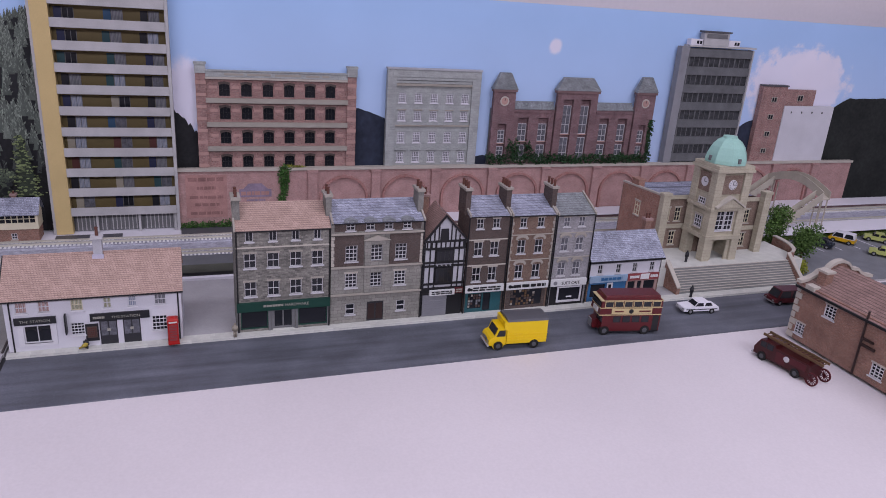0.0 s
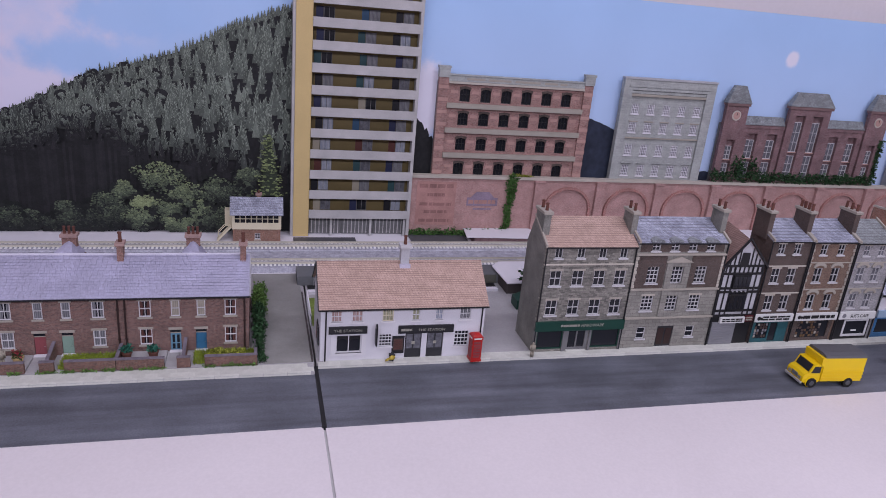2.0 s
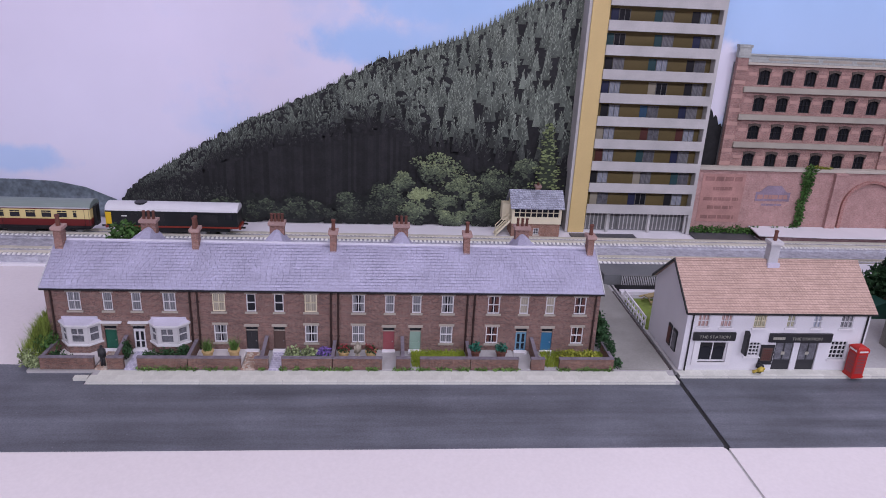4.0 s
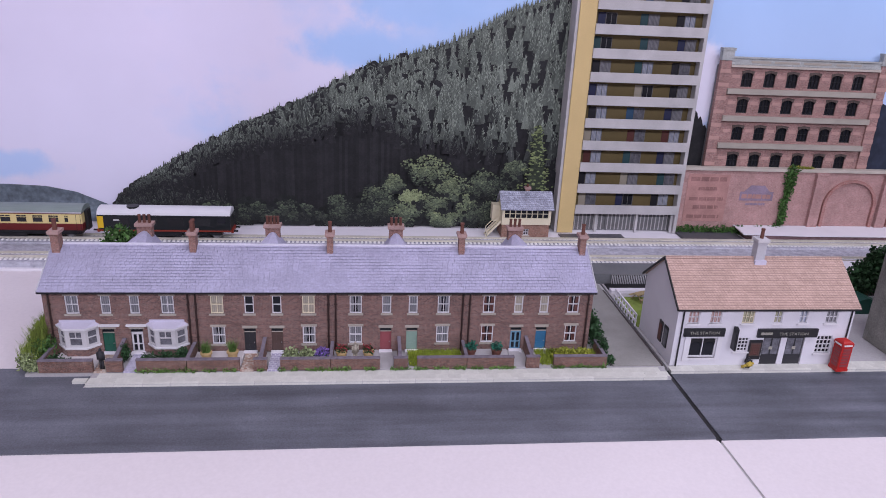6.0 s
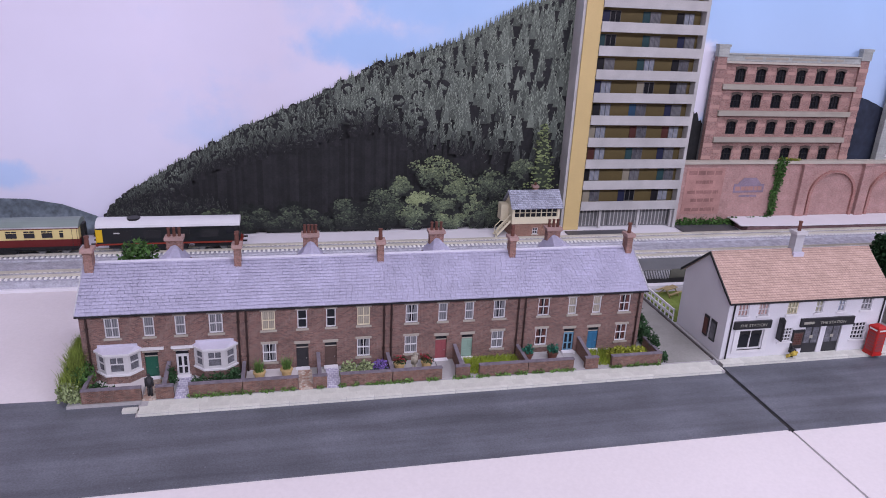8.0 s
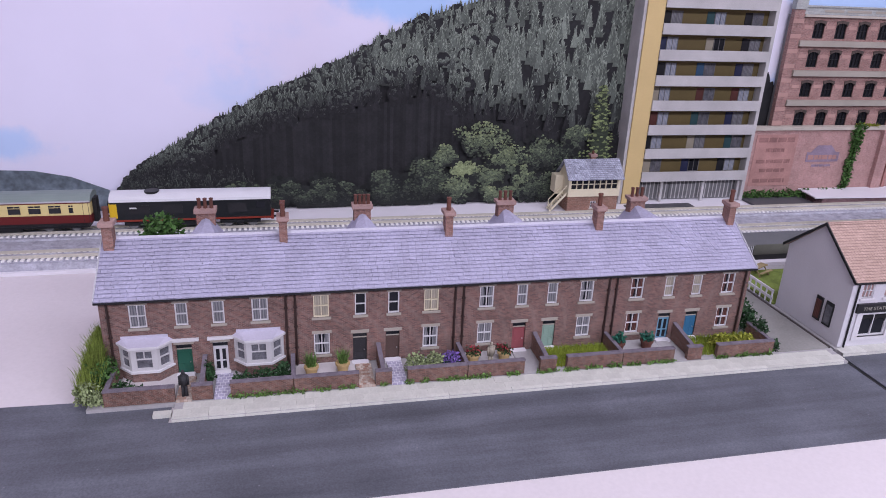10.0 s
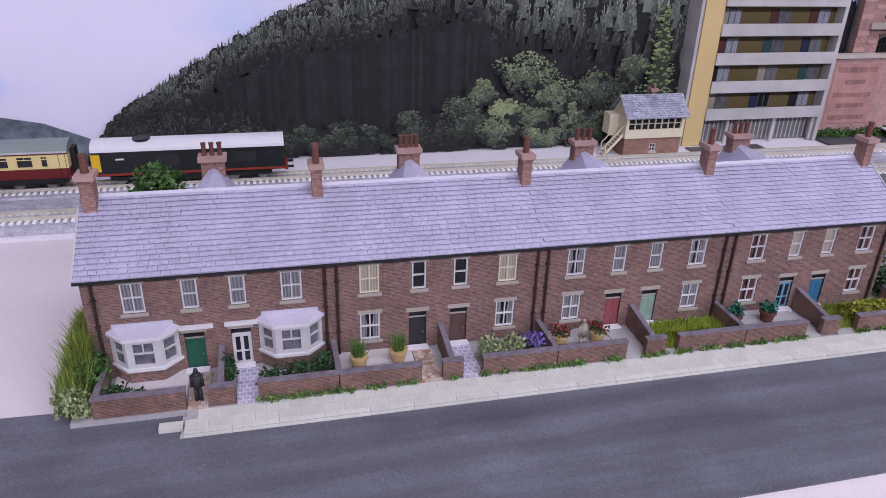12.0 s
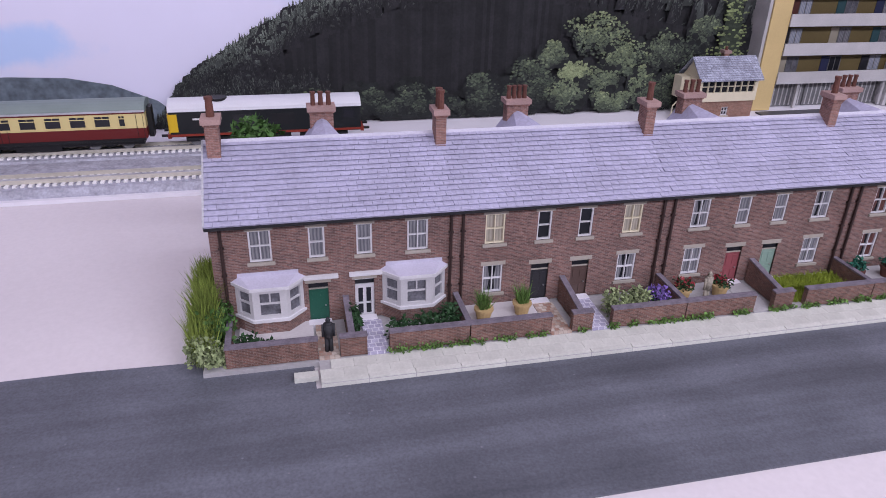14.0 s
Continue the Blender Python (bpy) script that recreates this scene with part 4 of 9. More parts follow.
def terrace_house(i):
    s = STYLES[i]
    h = thing("terrace_house", HOUSE_LABELS[i], "house", TX + i * PITCH, TY, 0, group="terrace houses")
    W = PITCH - 0.0004
    wide, slim = (0.025, 0.1095), (0.0545, 0.080)
    ups = [(c - 0.0058, c + 0.0058, 0.0405, 0.0590) for c in wide] + [(c - 0.0043, c + 0.0043, 0.0405, 0.0588) for c in slim]
    doors = [(c - 0.0054, c + 0.0054, 0.0, 0.0252) for c in (0.054, 0.0795)]
    lows = [] if s["bays"] else [(c - 0.0060, c + 0.0060, 0.0085, 0.0268) for c in wide]
    part("front_wall", M().wall(0, W, 0, EAVE, 0, 0.0022, ups + doors + lows), BRICK, h)
    # gables, back and floor
    g = [(0.0022, 0), (2 * RDEPTH, 0), (2 * RDEPTH, EAVE), (RDEPTH, RIDGE - 0.001), (0.0022, EAVE)]
    if i == 0:
        part("side_wall", M().prism(g, "x", 0, 0.0018), BRICK, h)
    if i == 3:
        part("side_wall", M().prism(g, "x", W - 0.0018, W), BRICK, h)
    part("back_wall", box(0.002, W - 0.002, 2 * RDEPTH - 0.0018, 2 * RDEPTH, 0, EAVE - 0.0006), BRICK, h)
    # added dark sheet in place of the shade inside the rooms
    part("dark_backing", box(0.002, W - 0.002, 0.0026, 0.0034, 0.0005, EAVE - 0.001), DARKWALL, h)
    for k, (a, b, c, d) in enumerate(ups):
        sash(h, a, b, c, d, s["frame"] if not (i == 1 and k < 2) else CREAM, s["wide"] if k < 2 else s["slim"], 2 if k < 2 else 1, 2, lintel=STONETRIM, drape=s["drape"] if k < 2 and s["wide"] is GLASS else None)
    for a, b, c, d in lows:
        sash(h, a, b, c, d, s["frame"], s["low"], 2, 2, lintel=STONETRIM, drape=s["drape"])
    for k, (a, b, c, d) in enumerate(doors):
        front_door(h, a, b, 0.0004, d, s["doors"][k], lights=(i == 0 and k == 1) or (i == 3 and k == 0))
    if s["bays"]:
        for c in (0.0278, 0.1075):
            bay_window(h, c)
        for a, b in ((0.0462, 0.0650), (0.0710, 0.0892)):
            part("door_canopy", M().box(a, b, -0.0030, -0.0004, 0.0284, 0.0302), WHITE, h)
    # roof: boarding under the slates, gutter, barge boards
    ov = -0.0060
    slope = (RIDGE - EAVE) / (RDEPTH - ov)
    rf = [(ov, EAVE), (RDEPTH, RIDGE), (2 * RDEPTH - ov, EAVE), (2 * RDEPTH - ov, EAVE - 0.0012), (RDEPTH, RIDGE - 0.0012), (ov, EAVE - 0.0012)]
    a, b = (-0.0012 if i == 0 else 0), (W + 0.0012 if i == 3 else PITCH)
    roof = part("roof", M().prism(rf, "x", a, b), SLATE, h, "lilac-grey slate roof in uneven courses")
    part("ridge_tiles", M().prism([(RDEPTH - 0.0015, RIDGE - 0.0004), (RDEPTH, RIDGE + 0.0013), (RDEPTH + 0.0015, RIDGE - 0.0004)], "x", a, b), RIDGE_TILE, roof, "pale ridge tiles")
    part("gutter", M().box(a, b, ov - 0.0012, ov + 0.0004, EAVE - 0.0016, EAVE - 0.0003), BLACK, h)
    if i in (0, 3):
        xx = a if i == 0 else b
        bb = [(ov, EAVE - 0.001), (RDEPTH, RIDGE - 0.001), (RDEPTH, RIDGE + 0.0012), (ov, EAVE + 0.0012)]
        part("barge_board", M().prism(bb, "x", xx - 0.0005, xx + 0.0005), PLASTER, h)
    for x in ((0.0055,) if i == 0 else (0.0060,)) + ((PITCH - 0.0008,) if i < 3 else (PITCH - 0.005,)):
        dp = M().cyl(x, -0.0012, 0.0, EAVE - 0.0015, 0.0009, 8)
        for z in (0.016, 0.034, 0.050):
            dp.box(x - 0.0014, x + 0.0014, -0.0018, 0.0, z, z + 0.0008)
        part("downpipe", dp, PIPE, h)
    # stacks: one on the ridge at the boundary, a broad one behind it
    if i == 0:
        chimney(h, 0.0050, RDEPTH - 0.005, RIDGE - 0.012, 0.1105, 0.0070, 0.010, STACK, 1, COPING_RED, POT, poth=0.0105, potr=0.0022)
    chimney(h, PITCH - (0.0005 if i < 3 else 0.0065), RDEPTH - 0.004, RIDGE - 0.012, 0.1105, 0.0060, 0.010, STACK, 1 + (i == 0), COPING_RED, POT, "y", poth=0.0105, potr=0.0020)
    bx = 0.066
    chimney(h, bx, 2 * RDEPTH + 0.018, 0.0, 0.0975, 0.0145, 0.009, STACK, 3 if i != 1 else 4, COPING_RED, POT, poth=0.0085, potr=0.0016, name="rear_chimney")
    ry0, ry1, ap = RDEPTH + 0.010, 2 * RDEPTH + 0.026, RIDGE - 0.0050
    rr = M().add([(bx - 0.013, ry0, RIDGE - 0.010), (bx + 0.013, ry0, RIDGE - 0.010), (bx + 0.013, ry1, RIDGE - 0.022), (bx, ry1, ap), (bx - 0.013, ry1, RIDGE - 0.022), (bx, RDEPTH + 0.024, ap)],
                 [(0, 1, 5), (1, 2, 3, 5), (0, 5, 3, 4), (4, 3, 2), (0, 4, 2, 1)])
    part("rear_roof", rr, SLATE, h, "small lilac slate roof of the back wing")
    part("rear_wing", box(bx - 0.014, bx + 0.014, 2 * RDEPTH, 2 * RDEPTH + 0.025, 0, RIDGE - 0.0225), BRICK, h)
    return h, roof


COPING_RED = plain("pink_corbel", (0.33, 0.22, 0.20), 0.8, 0.2)
TERRACE = [terrace_house(i) for i in range(4)]


# ---- front gardens ----
def garden_wall(x0, x1, y0, y1, h=0.0112, tilt=0.0):
    m, c = M(), M()
    if tilt:
        m.prism([(y0, 0), (y1, 0), (y1, h + tilt), (y0, h)], "x", x0, x1)
        c.prism([(y0, h), (y1, h + tilt), (y1, h + tilt + 0.0010), (y0, h + 0.0010)], "x", x0 - 0.0003, x1 + 0.0003)
    else:
        m.box(x0, x1, y0, y1, 0, h)
        c.box(x0 - 0.0003, x1 + 0.0003, y0 - 0.0003, y1 + 0.0003, h, h + 0.0010)
    g = thing("garden_wall", "low red brick garden wall with blue-grey coping", "wall", 0, 0, 0, group="garden walls")
    part("brickwork", m, GARDEN, g)
    part("coping", c, COPING_BLUE, g)


for a, b in ((-0.7885, -0.7425), (-0.7310, -0.7170), (-0.7050, -0.6615), (-0.6608, -0.6145), (-0.6020, -0.5900), (-0.5780, -0.5325), (-0.5318, -0.4870), (-0.4740, -0.4610), (-0.4520, -0.4055), (-0.4048, -0.3600), (-0.3480, -0.3350), (-0.3210, -0.2690)):
    garden_wall(a, b, 0.8015, 0.8050)
for x in (-0.7245, -0.5960, -0.4680, -0.3420):
    garden_wall(x - 0.0014, x + 0.0014, 0.8053, 0.8365, 0.0105, 0.005)
for x in (-0.7870, -0.6612, -0.5322, -0.4052, -0.2705):
    garden_wall(x - 0.0013, x + 0.0013, 0.8053, 0.8365, 0.0108)
for a, b, mt in ((-0.7422, -0.7313, PATH_TILE), (-0.7168, -0.7052, PATH_BLUE), (-0.6143, -0.6022, PATH_TILE), (-0.5898, -0.5782, PATH_BLUE), (-0.4868, -0.4742, YARD), (-0.4608, -0.4522, YARD), (-0.3598, -0.3482, YARD), (-0.3348, -0.3212, YARD)):
    whole("garden_path", box(a, b, 0.8010, 0.8330, -0.0006, 0.0008), mt, "tiled garden path from pavement to front door" if mt is not YARD else "plain grey garden path", "path", group="garden paths")
for a, b, mt, lab in ((-0.783, -0.7435, PATIO, "pale paved front garden"), (-0.6595, -0.6150, PATIO, "pale paved front garden"), (-0.5310, -0.4878, YARD, "grey paved front garden"), (-0.4040, -0.3605, YARD, "grey paved front garden")):
    whole("patio", box(a, b, 0.8052, 0.8378, -0.0006, 0.0012), mt, lab, "patio", group="patios")


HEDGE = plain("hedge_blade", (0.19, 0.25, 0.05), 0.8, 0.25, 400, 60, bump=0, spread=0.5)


def bush(name, label, shape, n, size, seed, mat, cat="bush", up=0.0):
    return whole(name, foliage(shape, n, size, seed, up), mat, label, cat)


whole("hedge", M().add(*(lambda m: (m.v, m.f))(tufts(-0.806, -0.7945, 0.808, 0.872, 2600, 0.022, 11, 0.16))).add(*(lambda m: (m.v, m.f))(tufts(-0.8025, -0.7945, 0.824, 0.868, 2400, 0.018, 111, 0.22, 0.013))).add(*(lambda m: (m.v, m.f))(tufts(-0.8005, -0.7945, 0.836, 0.864, 1500, 0.012, 112, 0.30, 0.020))), HEDGE, "tall shaggy grass-green hedge against the gable wall", "hedge")
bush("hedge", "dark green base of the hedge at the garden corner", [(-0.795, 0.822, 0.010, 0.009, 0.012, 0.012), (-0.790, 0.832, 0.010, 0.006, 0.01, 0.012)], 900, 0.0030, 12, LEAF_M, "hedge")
bush("variegated_bush", "cream-edged variegated bush at the garden corner", [(-0.8000, 0.8085, 0.008, 0.0085, 0.0075, 0.0095), (-0.793, 0.805, 0.005, 0.006, 0.004, 0.006)], 900, 0.0026, 13, LEAF_V)
bush("shrub", "dark green shrub behind the garden wall", [(-0.778, 0.812, 0.006, 0.007, 0.005, 0.007), (-0.768, 0.811, 0.004, 0.006, 0.004, 0.005)], 500, 0.0024, 14, LEAF_D)
bush("shrub", "dark green shrub between the two front doors", [(-0.721, 0.824, 0.008, 0.004, 0.006, 0.009)], 350, 0.0024, 15, LEAF_D)
bush("hedge", "dark green clipped hedge under the bay window", [(-0.697, 0.812, 0.006, 0.008, 0.006, 0.0075), (-0.682, 0.814, 0.006, 0.009, 0.006, 0.008), (-0.669, 0.818, 0.007, 0.006, 0.009, 0.009)], 1300, 0.0024, 16, LEAF_D, "hedge")
bush("variegated_bush", "pale variegated bush in a front garden", [(-0.570, 0.816, 0.007, 0.008, 0.008, 0.0085), (-0.556, 0.816, 0.007, 0.008, 0.008, 0.008)], 1000, 0.0026, 17, LEAF_V)
bush("flower_bed", "purple flowering plants in a front garden", [(-0.541, 0.818, 0.006, 0.0075, 0.009, 0.0075)], 500, 0.0022, 18, FLOWER_P, "flowers")
bush("flower_bed", "green leaves under purple flowers", [(-0.541, 0.818, 0.004, 0.0075, 0.009, 0.006)], 300, 0.0022, 19, LEAF_D, "flowers")
whole("grass_patch", tufts(-0.459, -0.408, 0.8055, 0.834, 5200, 0.0042, 20), GRASS, "bright yellow-green long grass in a front garden", "grass", kind="stuff")
whole("grass_patch", tufts(-0.333, -0.273, 0.8055, 0.834, 4200, 0.0042, 21), GRASS, "bright yellow-green long grass in a front garden", "grass", kind="stuff")
bush("yellow_bush", "yellow-green bush behind the end garden wall", [(-0.310, 0.815, 0.007, 0.010, 0.008, 0.006), (-0.292, 0.812, 0.008, 0.012, 0.007, 0.006)], 900, 0.0026, 22, LEAF_Y)
bush("shrub", "dark green shrub at the alley corner", [(-0.2665, 0.824, 0.010, 0.005, 0.008, 0.011), (-0.264, 0.808, 0.004, 0.005, 0.005, 0.005)], 700, 0.0026, 23, LEAF_D)
bush("bush", "leafy green bush beside the tracks behind the terrace", [(-0.771, 0.985, 0.060, 0.018, 0.015, 0.018), (-0.771, 0.985, 0.028, 0.020, 0.015, 0.028)], 1900, 0.0048, 24, LEAF_M)
rr_ = random.Random(31)
ivy = []
for a, b in ((-0.704, -0.616), (-0.602, -0.590), (-0.577, -0.488), (-0.451, -0.405), (-0.474, -0.461), (-0.404, -0.361), (-0.32, -0.27)):
    k = 0
    while a + k * 0.006 < b:
        if rr_.random() < 0.85:
            ivy.append((a + k * 0.006, 0.8005, 0.0012, 0.004, 0.0016, rr_.uniform(0.001, 0.0035)))
        k += 1
whole("creeping_weeds", foliage(ivy, 2600, 0.0018, 32), LEAF_G, "creeping green weeds along the garden walls", "weeds", kind="stuff")


def planter(x, y, kind, r=0.0050):
    p = thing("planter", {"spiky": "round yellow clay pot with spiky green grass", "red": "round yellow clay pot with red flowers", "teal": "brown clay pot with a blue-green plant"}[kind], "planter", x, y, 0.0012, group="garden planters")
    pot = M().cyl(0, 0, 0, 0.006, r * 0.75, 14, r).cyl(0, 0, 0.006, 0.0074, r * 1.12, 14)
    part("pot", pot, PLANTER if kind != "teal" else POT, p)
    if kind == "spiky":
        part("plant", tufts(-0.0026, 0.0026, -0.0026, 0.0026, 160, 0.0105, int(x * -1000), 0.30, 0.007), LEAF_G, p)
    elif kind == "red":
        part("plant", foliage([(0, 0, 0.0095, r * 1.2, r * 1.2, 0.003)], 120, 0.0024, int(x * -1000)), LEAF_D, p)
        part("flower", foliage([(0, 0, 0.0115, r * 1.2, r * 1.2, 0.0025)], 60, 0.0022, int(x * -1001)), FLOWER_R, p)
    else:
        part("plant", foliage([(0, 0, 0.0105, r * 1.1, r * 1.1, 0.004)], 160, 0.0028, int(x * -1000)), LEAF_T, p)


for x, y, k in ((-0.6480, 0.822, "spiky"), (-0.6245, 0.824, "spiky"), (-0.5230, 0.822, "red"), (-0.4975, 0.822, "red"), (-0.3985, 0.824, "teal"), (-0.3730, 0.824, "teal")):
    planter(x, y, k)


def figure(x, y, mat, label, h=0.0215, turn=0, z=0.0, lean=0):
    """A small painted figure: one plain shape."""
    m = M()
    m.cyl(-0.0011, 0, 0, h * 0.47, 0.0011, 8).cyl(0.0011, 0, 0, h * 0.47, 0.0011, 8)
    m.cyl(0, 0, h * 0.44, h * 0.82, 0.0022, 10, 0.0026).cyl(0, 0, h * 0.82, h * 0.86, 0.0026, 10, 0.0009)
    m.cyl(-0.0029, 0, h * 0.46, h * 0.80, 0.0007, 7).cyl(0.0029, 0, h * 0.46, h * 0.80, 0.0007, 7)
    m.cyl(0, 0, h * 0.86, h * 0.92, 0.0009, 10, 0.0014).cyl(0, 0, h * 0.92, h, 0.0014, 10, 0.0007)
    ob = whole("figurine", m, mat, label, "figurine", x, y, z, turn, group="figurines", smooth=True)
    if lean:
        ob.matrix_basis = pose(x * K, y * K, z * K, lean, 0, turn)
    return ob


figure(-0.7365, 0.8070, FIGURE_D, "tiny dark painted figurine on a garden path")
figure(-0.5100, 0.8170, FIGURE_L, "tiny pale painted figurine between two planters", 0.021, 20)


# ---- the pub ----
def pub():
    w, h, d, rz, ry = 0.1805, 0.0635, 0.083, 0.0985, 0.0415
    p = thing("pub_building", "white rendered pub with a pinkish tiled roof and black signs", "pub", -0.2045, 0.8030)
    ups = [(0.0108, 0.0222), (0.0330, 0.0445), (0.0655, 0.0775), (0.0980, 0.1065), (0.1240, 0.1325), (0.1515, 0.1640)]
    upw = [(a, b, 0.0455, 0.0585) for a, b in ups]
    holes = upw + [(0.0165, 0.0440, 0.0090, 0.0305), (0.0630, 0.0770, 0.0150, 0.0300), (0.0920, 0.1350, 0.0, 0.0300), (0.1475, 0.1640, 0.0125, 0.0315)]
    part("front_wall", M().wall(0, w, 0, h, 0, 0.002, holes), RENDER, p)
    g = [(0.002, 0), (d, 0), (d, h), (ry, rz - 0.001), (0.002, h)]
    for x in (0, w - 0.002):
        part("side_wall", M().prism(g, "x", x, x + 0.002), RENDER, p)
    part("back_wall", box(0.002, w - 0.002, d - 0.002, d, 0, h - 0.001), RENDER, p)
    # dark sheet behind the openings stands for the unlit pub interior
    part("dark_backing", box(0.0022, w - 0.0022, 0.0028, 0.0034, 0.0005, h - 0.002), DARKWALL, p)
    for k, (a, b, c, e) in enumerate(upw):
        sash(p, a, b, c, e, WHITE if k != 2 else CREAM, (NET_ROSE, NET_ROSE, NET_OLIVE, NET_OLIVE, NET_BLUE, NET)[k], 3 if k != 3 and k != 4 else 2, 2, sill=WHITE, rail=0.0007)
    sash(p, 0.0165, 0.0440, 0.0090, 0.0305, WHITE, GLASS, 2, 1, sill=WHITE, rail=0.0013, name="bow_window")
    part("window_surround", M().wall(0.0110, 0.0490, 0.0060, 0.0325, -0.0012, -0.0001, [(0.0165, 0.0440, 0.0090, 0.0305)]), WHITE, p)
    fan = M()
    for c in (0.0235, 0.0370):
        pts = [(c + 0.0064 * math.cos(t * 0.3142), 0.0195 + 0.006 * math.sin(t * 0.3142)) for t in range(11)]
        fan.prism([(c - 0.0064, 0.0285), (c - 0.0064, 0.0195)] + pts[::-1] + [(c + 0.0064, 0.0285)], "y", 0.0008, 0.0013)
    part("arched_light", fan, BLACK, p)
    sash(p, 0.0630, 0.0770, 0.0150, 0.0300, WHITE, GLASS, 4, 4, sill=WHITE, rail=0.0008)
    sash(p, 0.1475, 0.1640, 0.0125, 0.0315, WHITE, GLASS, 4, 4, sill=WHITE, rail=0.0008)
    for a, b in ((0.0922, 0.1105), (0.1165, 0.1348)):
        dr = part("door", box(a, b, 0.0014, 0.0022, 0, 0.0298), D_GREY, p, "dark glazed pub door")
        mid = (a + b) / 2
        q = M()
        for c0, c1 in ((a + 0.0012, mid - 0.0008), (mid + 0.0008, b - 0.0012)):
            q.box(c0, c1, 0.0011, 0.0014, 0.011, 0.0285)
        part("pane", q, GLASS_GREY, dr)
        part("door_handle", box(mid - 0.0018, mid + 0.0018, 0.0006, 0.0014, 0.0165, 0.0195), LETTER, dr)
    part("door_post", box(0.1105, 0.1165, 0.0004, 0.0020, 0, 0.0298), RENDER, p)
    for x0, x1, z0, z1, xc, sz in ((0.0085, 0.0495, 0.0325, 0.0408, 0.029, 0.0042), (0.0835, 0.1455, 0.0310, 0.0400, 0.1205, 0.0042)):
        sg = part("pub_sign", M().box(x0, x1, -0.0024, -0.0002, z0, z1), SIGN, p, "black board with pale lettering")
        lettering("THE STATION", xc, z0 + 0.0026, -0.0026, sz, LETTER, sg, wide=1.15 if sz < 0.005 else 1.05)
    bars(0.0865, 0.0985, 0.0335, 0.0375, -0.0025, 1, LETTER, p, 3, "sign_flourish")
    hs = part("hanging_sign", M().prism([(-0.0085, 0.0195), (-0.0005, 0.0195), (-0.0005, 0.0425), (-0.0045, 0.0445), (-0.0085, 0.0425)], "x", 0.0585, 0.0600), SIGN, p, "black hanging pub sign board")
    part("sign_panel", M().prism([(-0.0075, 0.0215), (-0.0015, 0.0215), (-0.0015, 0.038), (-0.0075, 0.038)], "x", 0.0582, 0.0585), D_GREY, hs)
    mb = part("menu_board", M().box(0.0775, 0.0910, -0.0012, -0.0001, 0.0065, 0.0275), SIGN, p, "black and brown notice board by the door")
    part("menu_panel", box(0.0790, 0.0895, -0.0015, -0.0012, 0.0105, 0.0245), D_BROWN, mb)
    bars(0.0800, 0.0885, 0.0115, 0.0235, -0.0015, 5, CURTAIN_RED, mb, 8)
    for y0, y1, mt in ((0.013, 0.022, D_BROWN), (0.026, 0.034, CURTAIN_RED)):
        ps = part("poster", box(-0.0012, -0.0001, y0, y1, 0.012, 0.034), SIGN, p, "dark poster on the side wall")
        part("poster_panel", box(-0.0015, -0.0012, y0 + 0.001, y1 - 0.001, 0.014, 0.031), GLASS_GREY if mt is D_BROWN else mt, ps)
    ov = -0.0045
    rf = [(ov, h - 0.0008), (ry, rz), (d - ov, h - 0.0008), (d - ov, h - 0.0022), (ry, rz - 0.0016), (ov, h - 0.0022)]
    ro = part("roof", M().prism(rf, "x", -0.0025, w + 0.0025), TILE_PINK, p, "pinkish brown tiled roof")
    part("ridge_tiles", M().prism([(ry - 0.002, rz - 0.0008), (ry, rz + 0.0010), (ry + 0.002, rz - 0.0008)], "x", -0.0025, w + 0.0025), TILE_PINK, ro)
    part("gutter", box(-0.0025, w + 0.0025, ov - 0.0009, ov + 0.0003, h - 0.0028, h - 0.0012), BLACK, p)
    bl = M().prism([(ov, h - 0.003), (ry, rz - 0.0022), (ry, rz + 0.0006), (ov, h - 0.0002)], "x", -0.0036, -0.0026).prism([(d - ov, h - 0.003), (ry, rz - 0.0022), (ry, rz + 0.0006), (d - ov, h - 0.0002)], "x", -0.0036, -0.0026)
    part("barge_board", bl, BLACK, p)
    for x in (0.0055, w - 0.0035):
        part("downpipe", M().cyl(x, -0.0010, 0, h - 0.002, 0.0008, 8), BLACK, p)
    ch = chimney(p, 0.0935, ry, rz - 0.010, 0.1185, 0.0095, 0.009, PLASTER, 1, FRAME_W, POT, poth=0.0100, potr=0.0019)
    part("flashing", box(0.0875, 0.0995, ry - 0.0075, ry - 0.0045, rz - 0.0085, rz - 0.0015), LEADED, ch)


pub()


